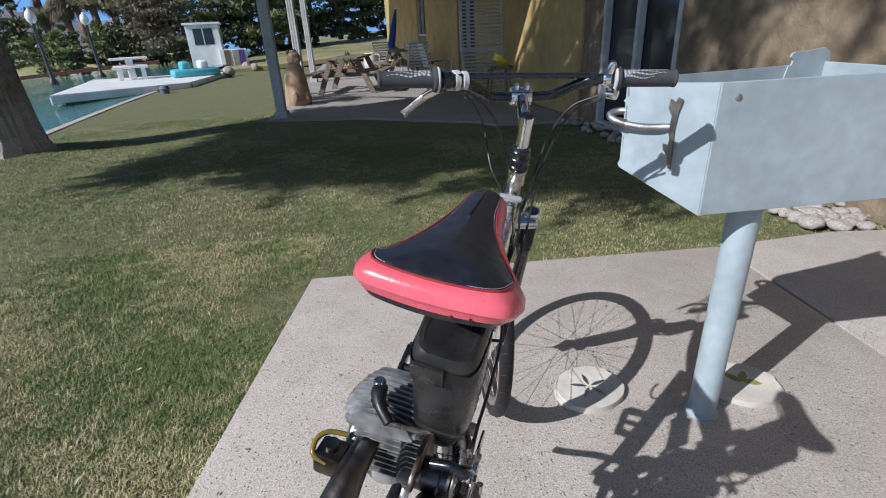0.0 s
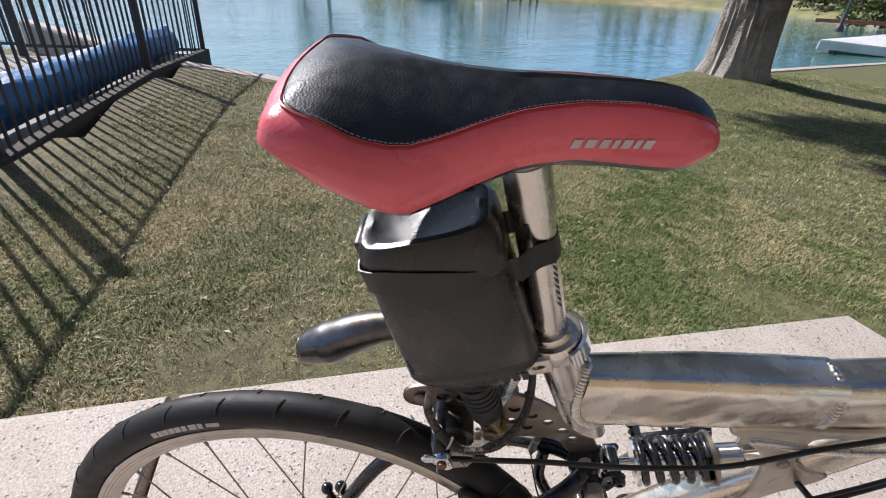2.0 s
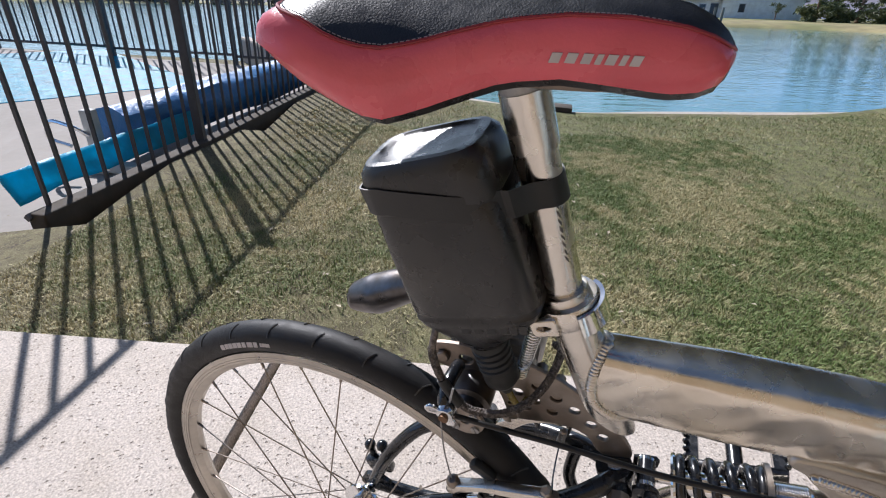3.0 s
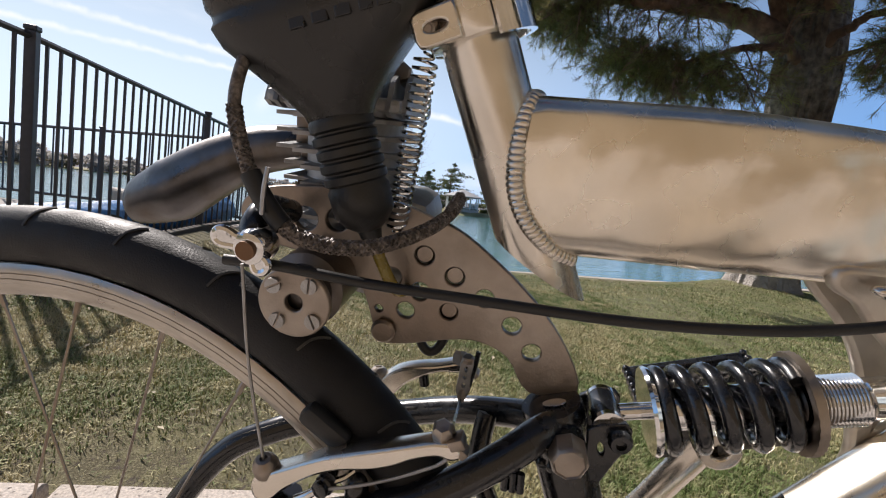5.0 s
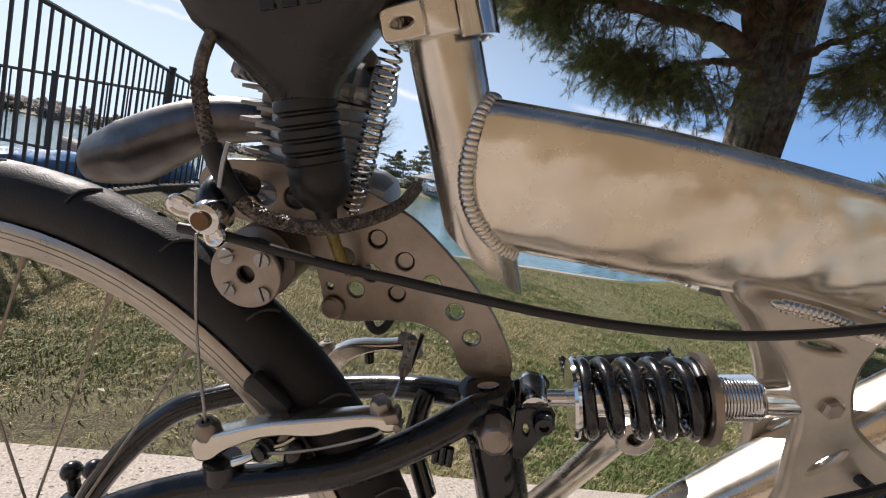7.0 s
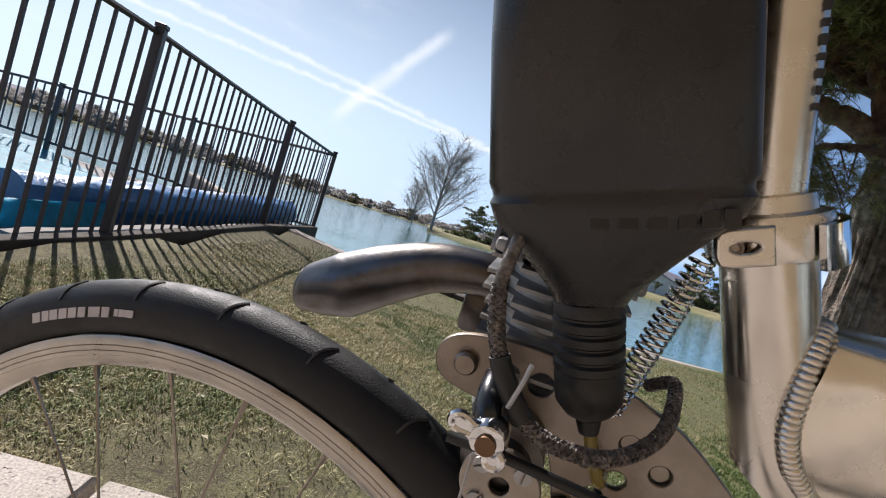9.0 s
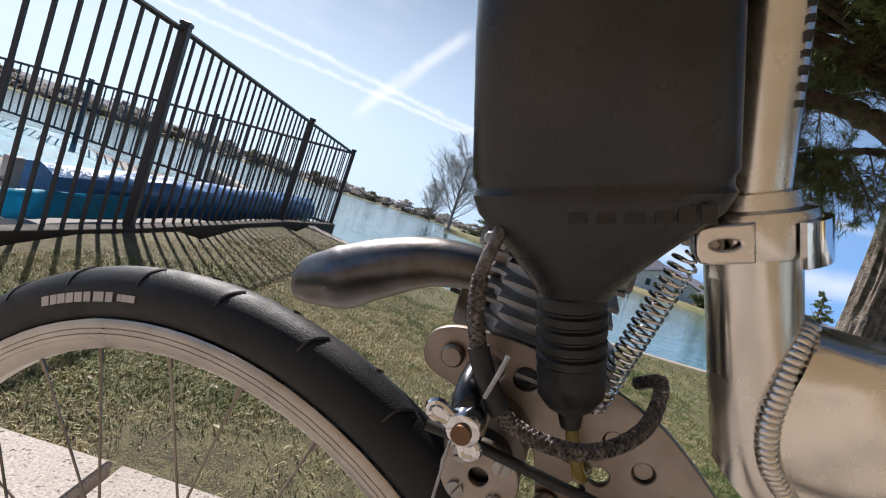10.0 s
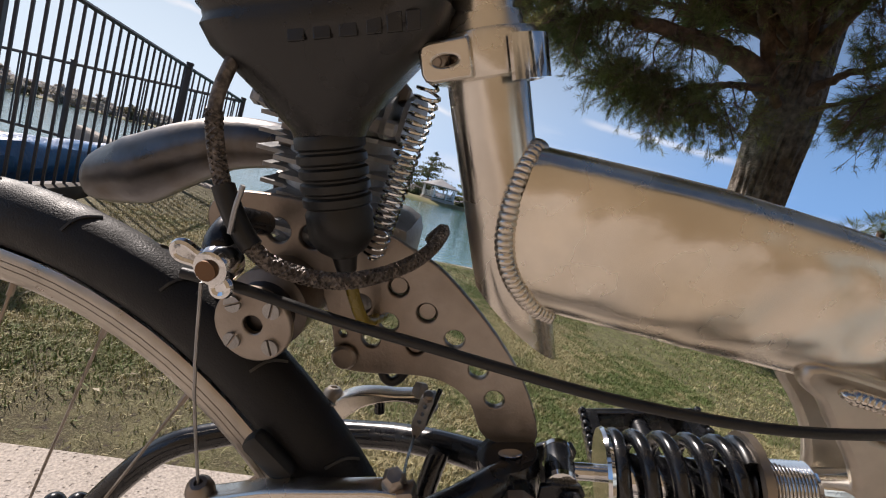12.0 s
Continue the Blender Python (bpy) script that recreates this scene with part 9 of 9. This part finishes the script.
bm = bmesh.new()
lathe(bm, [(0.021, 0.03), (0.0225, 0.036), (0.0195, 0.042), (0.0195, 0.192), (0.0225, 0.200), (0.021, 0.206)], H0, HEAD_D, 28)
fpart("head_tube", bm, M_ALU)
bm = bmesh.new()
lathe(bm, [(0.0215, 0.206), (0.0235, 0.210), (0.0235, 0.219), (0.0215, 0.221), (0.0215, 0.228), (0.0235, 0.230), (0.0235, 0.240), (0.0215, 0.242), (0.0215, 0.248), (0.0225, 0.250), (0.0215, 0.258), (0.018, 0.261), (0.016, 0.268)], H0, HEAD_D, 28)
fpart("headset", bm, M_BLACK_METAL, None, "black headset rings")
bm = bmesh.new()
tube(bm, [on_axis(0.22), on_axis(0.342)], 0.0145, 24)
stem = fpart("stem", bm, M_CHROME, None, "chromed quill stem")
bm = bmesh.new()
lathe(bm, [(0.0125, 0.0), (0.0135, 0.001), (0.0135, 0.006), (0.010, 0.008)], on_axis(0.338), HEAD_D, 24)
part("stem_cap", bm, M_BLACK_METAL, stem)
C_BAR = V(0, -0.054, 1.025)
bm = bmesh.new()
tube(bm, spline([on_axis(0.314), on_axis(0.322, 0, 0.02), C_BAR + V(0, -0.022, -0.006), C_BAR], 4), [0.0145, 0.0135, 0.013, 0.014], 18)
lathe(bm, [(0.0185, -0.022), (0.0195, -0.02), (0.0195, 0.02), (0.0185, 0.022)], C_BAR, (1, 0, 0), 24)
for s in (-0.011, 0.011):
    lathe(bm, [(0.006, 0.012), (0.006, 0.026), (0.004, 0.028)], C_BAR + V(s, -0.004, 0), (0, -0.2, 1), 12)
part("bar_clamp", bm, M_CHROME, stem, "chromed bar clamp with two bolts")
BAR = [(-0.295, -0.1132, 1.048), (-0.19, -0.099, 1.046), (-0.135, -0.085, 1.041), (-0.09, -0.058, 1.018), (-0.055, -0.045, 1.003), (0.055, -0.045, 1.003), (0.09, -0.058, 1.018), (0.135, -0.085, 1.041), (0.19, -0.099, 1.046), (0.295, -0.1132, 1.048)]
bm = bmesh.new()
tube(bm, spline(BAR, 6), 0.0112, 18)
bars = fpart("handlebar", bm, M_BLACK_METAL, None, "black riser handlebar")
bars.matrix_basis = STEER @ Matrix.Translation((0, -0.009, 0.022))
bm = bmesh.new()
rod(bm, (-0.14, -0.088, 1.051), (0.14, -0.088, 1.051), 0.0062, 12)
for s in (-0.14, 0.14):
    block(bm, (0.02, 0.026, 0.026), (s, -0.088, 1.044), 0.004)
part("crossbar", bm, M_BLACK_METAL, bars)
for s in (-1, 1):
    g0, g1 = V(s * 0.185, -0.0985, 1.0458), V(s * 0.297, -0.1135, 1.048)
    gd = (g1 - g0).normalized()
    bm = bmesh.new()
    prof = [(0.0115, 0.0), (0.0245, 0.001), (0.025, 0.004), (0.0235, 0.007), (0.0170, 0.008)]
    for k in range(13):
        h = 0.012 + k * 0.0078
        prof += [(0.0168, h), (0.0162, h + 0.003)]
    prof += [(0.0172, 0.1135), (0.0178, 0.116), (0.0165, 0.1185), (0.006, 0.119)]
    lathe(bm, prof, g0, gd, 28)
    grip = part("grip", bm, M_GRIP_DARK, bars, "dark rubber grip with grey flames")
    bm = bmesh.new()
    su_ = V(0, -0.45, 0.9)
    su_ = (su_ - gd * su_.dot(gd)).normalized()
    sv_ = gd.cross(su_)

    def on_grip(u, a, r=0.0174):
        return g0 + gd * u + (su_ * math.cos(a) + sv_ * math.sin(a)) * r

    for c, ln in ((-0.5, 0.09), (-0.1, 0.07), (0.35, 0.085), (0.8, 0.06)):
        for j in range(10):
            u0, u1 = 0.012 + ln * j / 10, 0.012 + ln * (j + 1) / 10
            wv = lambda u: c + 0.16 * math.sin(u * 110 + c * 3)
            hw0, hw1 = 0.15 * (1 - j / 10) + 0.02, 0.15 * (1 - (j + 1) / 10) + 0.02
            vs = [bm.verts.new(on_grip(u0, wv(u0) - hw0)), bm.verts.new(on_grip(u0, wv(u0) + hw0)), bm.verts.new(on_grip(u1, wv(u1) + hw1)), bm.verts.new(on_grip(u1, wv(u1) - hw1))]
            bm.faces.new(vs)
    fl = part("flame_mark", bm, M_GRIP_GREY, grip, "raised pale grey flame pattern")
    md = fl.modifiers.new("thick", "SOLIDIFY")
    md.thickness = 0.0012
    bm = bmesh.new()
    lathe(bm, [(0.0235, 0.0), (0.0245, 0.002), (0.0245, 0.0035), (0.0235, 0.005)], g0 - gd * 0.005, gd, 28)
    part("grip_collar", bm, M_GREY_WHITE, grip, "pale plastic flange")
# levers and clamps
bm = bmesh.new()
c = V(-0.165, -0.094, 1.044)
lathe(bm, [(0.0165, -0.011), (0.0175, -0.009), (0.0175, 0.009), (0.0165, 0.011)], c, (-1, -0.35, 0), 20)
block(bm, (0.03, 0.035, 0.022), c + V(-0.012, 0.026, -0.016), 0.005)
perch = part("brake_perch", bm, M_BLACK_METAL, bars)
bm = bmesh.new()
tube(bm, spline([c + V(0.0, 0.03, -0.018), c + V(-0.02, 0.05, -0.028), c + V(-0.045, 0.066, -0.045), c + V(-0.075, 0.06, -0.066), c + V(-0.092, 0.058, -0.079)], 6), [0.010, 0.0085, 0.0075, 0.006, 0.0075], 14, 1.5)
part("brake_lever", bm, M_ALU, perch, "polished brake lever")
bm = bmesh.new()
for x, r, mt in ((-0.145, 0.0205, 0), (-0.128, 0.0185, 1)):
    lathe(bm, [(r - 0.003, -0.006), (r, -0.005), (r, 0.005), (r - 0.003, 0.006)], V(x, -0.085, 1.042), (-1, -0.3, 0), 20)
block(bm, (0.03, 0.04, 0.014), (-0.15, -0.066, 1.028), 0.004)
part("shifter", bm, M_GREY_WHITE, bars, "pale grey gear shifter collar")
bm = bmesh.new()
c = V(0.168, -0.095, 1.044)
lathe(bm, [(0.0165, -0.008), (0.0175, -0.006), (0.0175, 0.006), (0.0165, 0.008)], c, (1, -0.35, 0), 20)
lathe(bm, [(0.007, 0.0), (0.008, 0.004), (0.008, 0.026), (0.006, 0.03)], c + V(0, -0.004, 0.008), (0.1, -0.3, 1), 14)
lathe(bm, [(0.011, 0.0), (0.011, 0.018), (0.008, 0.02)], c + V(0.002, -0.012, -0.026), (0.6, -0.8, 0), 16)
part("lever_clamp", bm, M_CHROME, bars, "silver lever clamp")
for pts in (
    [(-0.155, -0.07, 1.03), (-0.12, -0.01, 1.0), (-0.085, 0.0, 0.94), (-0.06, -0.05, 0.86), (-0.03, -0.12, 0.825), (-0.012, -0.17, 0.808)],
    [(0.155, -0.08, 1.035), (0.11, -0.04, 1.0), (0.09, 0.0, 0.94), (0.06, -0.04, 0.87), (0.03, -0.11, 0.828), (0.012, -0.17, 0.806)],
    [(0.15, -0.07, 1.04), (0.10, -0.055, 1.01), (0.065, -0.05, 0.95), (0.045, -0.07, 0.88), (0.03, -0.12, 0.838), (0.008, -0.17, 0.81)],
    [(-0.165, -0.055, 1.03), (-0.12, 0.01, 1.01), (-0.06, 0.05, 0.95), (-0.02, 0.06, 0.86), (0.0, 0.05, 0.77)],
):
    bm = bmesh.new()
    tube(bm, spline(pts, 7), 0.0026, 8)
    part("control_cable", bm, M_RUBBER_NECK, bike, "black control cable", F2 @ Matrix.Translation(H0) @ Matrix.Rotation(radians(10), 4, HEAD_D) @ Matrix.Translation(-H0))
for x in (-0.018, -0.006, 0.006, 0.018):
    bm = bmesh.new()
    tube(bm, spline([(x, -0.10, 0.836), (x * 1.2, -0.148, 0.819), (x * 1.3 + 0.008, -0.21, 0.795), (x * 0.5 + 0.024, -0.26, 0.768), (0.028, -0.30, 0.735 + x * 0.4)], 4), 0.0026, 8)
    part("cable_run", bm, M_RUBBER_NECK, bike, "black cable along the beam", F2)
bm = bmesh.new()
block(bm, (0.05, 0.012, 0.012), (0.0, -0.150, 0.823), 0.003, Matrix.Rotation(0.42, 3, "X"))
part("cable_tie", bm, M_GRIP_GREY, bike, "pale grey cable tie", F2)

# suspension fork
bm = bmesh.new()
block(bm, (0.165, 0.045, 0.026), on_axis(0.006, 0, 0.028), 0.009, Matrix.Rotation(0.378, 3, "X"), 3)
lathe(bm, [(0.022, -0.02), (0.022, 0.03)], H0, HEAD_D, 24)
fork = fpart("fork", bm, M_CHROME, None, "suspension fork with silver crown and black legs")
hub = V(*FRONT_HUB)
for s in (-1, 1):
    top = on_axis(0.028, s * 0.070, 0.042)
    bot = V(s * 0.064, hub.y - 0.004, hub.z)
    ld = (bot - top).normalized()
    bm = bmesh.new()
    lathe(bm, [(0.0185, 0.0), (0.0195, 0.002), (0.0195, 0.034), (0.018, 0.036)], top, ld, 24)
    part("crown_cup", bm, M_CHROME, fork, "", None)
    bm = bmesh.new()
    lathe(bm, [(0.0, -0.001), (0.0145, -0.001), (0.0145, 0.004)], top, ld, 20)
    part("cap", bm, M_BLACK_METAL, fork)
    bm = bmesh.new()
    prof = []
    for k in range(9):
        h = 0.036 + k * 0.0095
        prof += [(0.0175, h), (0.0205, h + 0.003), (0.0205, h + 0.0055), (0.0175, h + 0.009)]
    lathe(bm, prof, top, ld, 24)
    part("boot", bm, M_RUBBER_NECK, fork, "ribbed rubber boot")
    bm = bmesh.new()
    L = (bot - top).length
    lathe(bm, [(0.018, 0.12), (0.0205, 0.124), (0.0205, 0.14), (0.0185, 0.15), (0.017, L - 0.04), (0.014, L - 0.01), (0.009, L + 0.012)], top, ld, 24)
    part("fork_leg", bm, M_BLACK_METAL, fork, "black fork leg")
bm = bmesh.new()
br = lambda x, t, f: tuple(on_axis(t, x, f))
tube(bm, spline([br(-0.06, -0.14, 0.05), br(-0.05, -0.085, 0.075), br(0, -0.06, 0.085), br(0.05, -0.085, 0.075), br(0.06, -0.14, 0.05)], 5), 0.0085, 12)
part("fork_brace", bm, M_CHROME, fork)
for s_ in (-1, 1):
    bm = bmesh.new()
    tube(bm, spline([br(s_ * 0.05, -0.13, 0.02), br(s_ * 0.044, -0.1, 0.006), br(s_ * 0.036, -0.05, 0.0)], 4), [0.007, 0.006, 0.005], 10)
    part("brake_arm", bm, M_BLACK_METAL, fork)
bm = bmesh.new()
tube(bm, spline([br(0.045, 0.01, 0.05), br(0.044, 0.03, 0.05), br(0.04, 0.055, 0.045)], 4), 0.0035, 8)
part("cable_guide", bm, M_CHROME, fork)
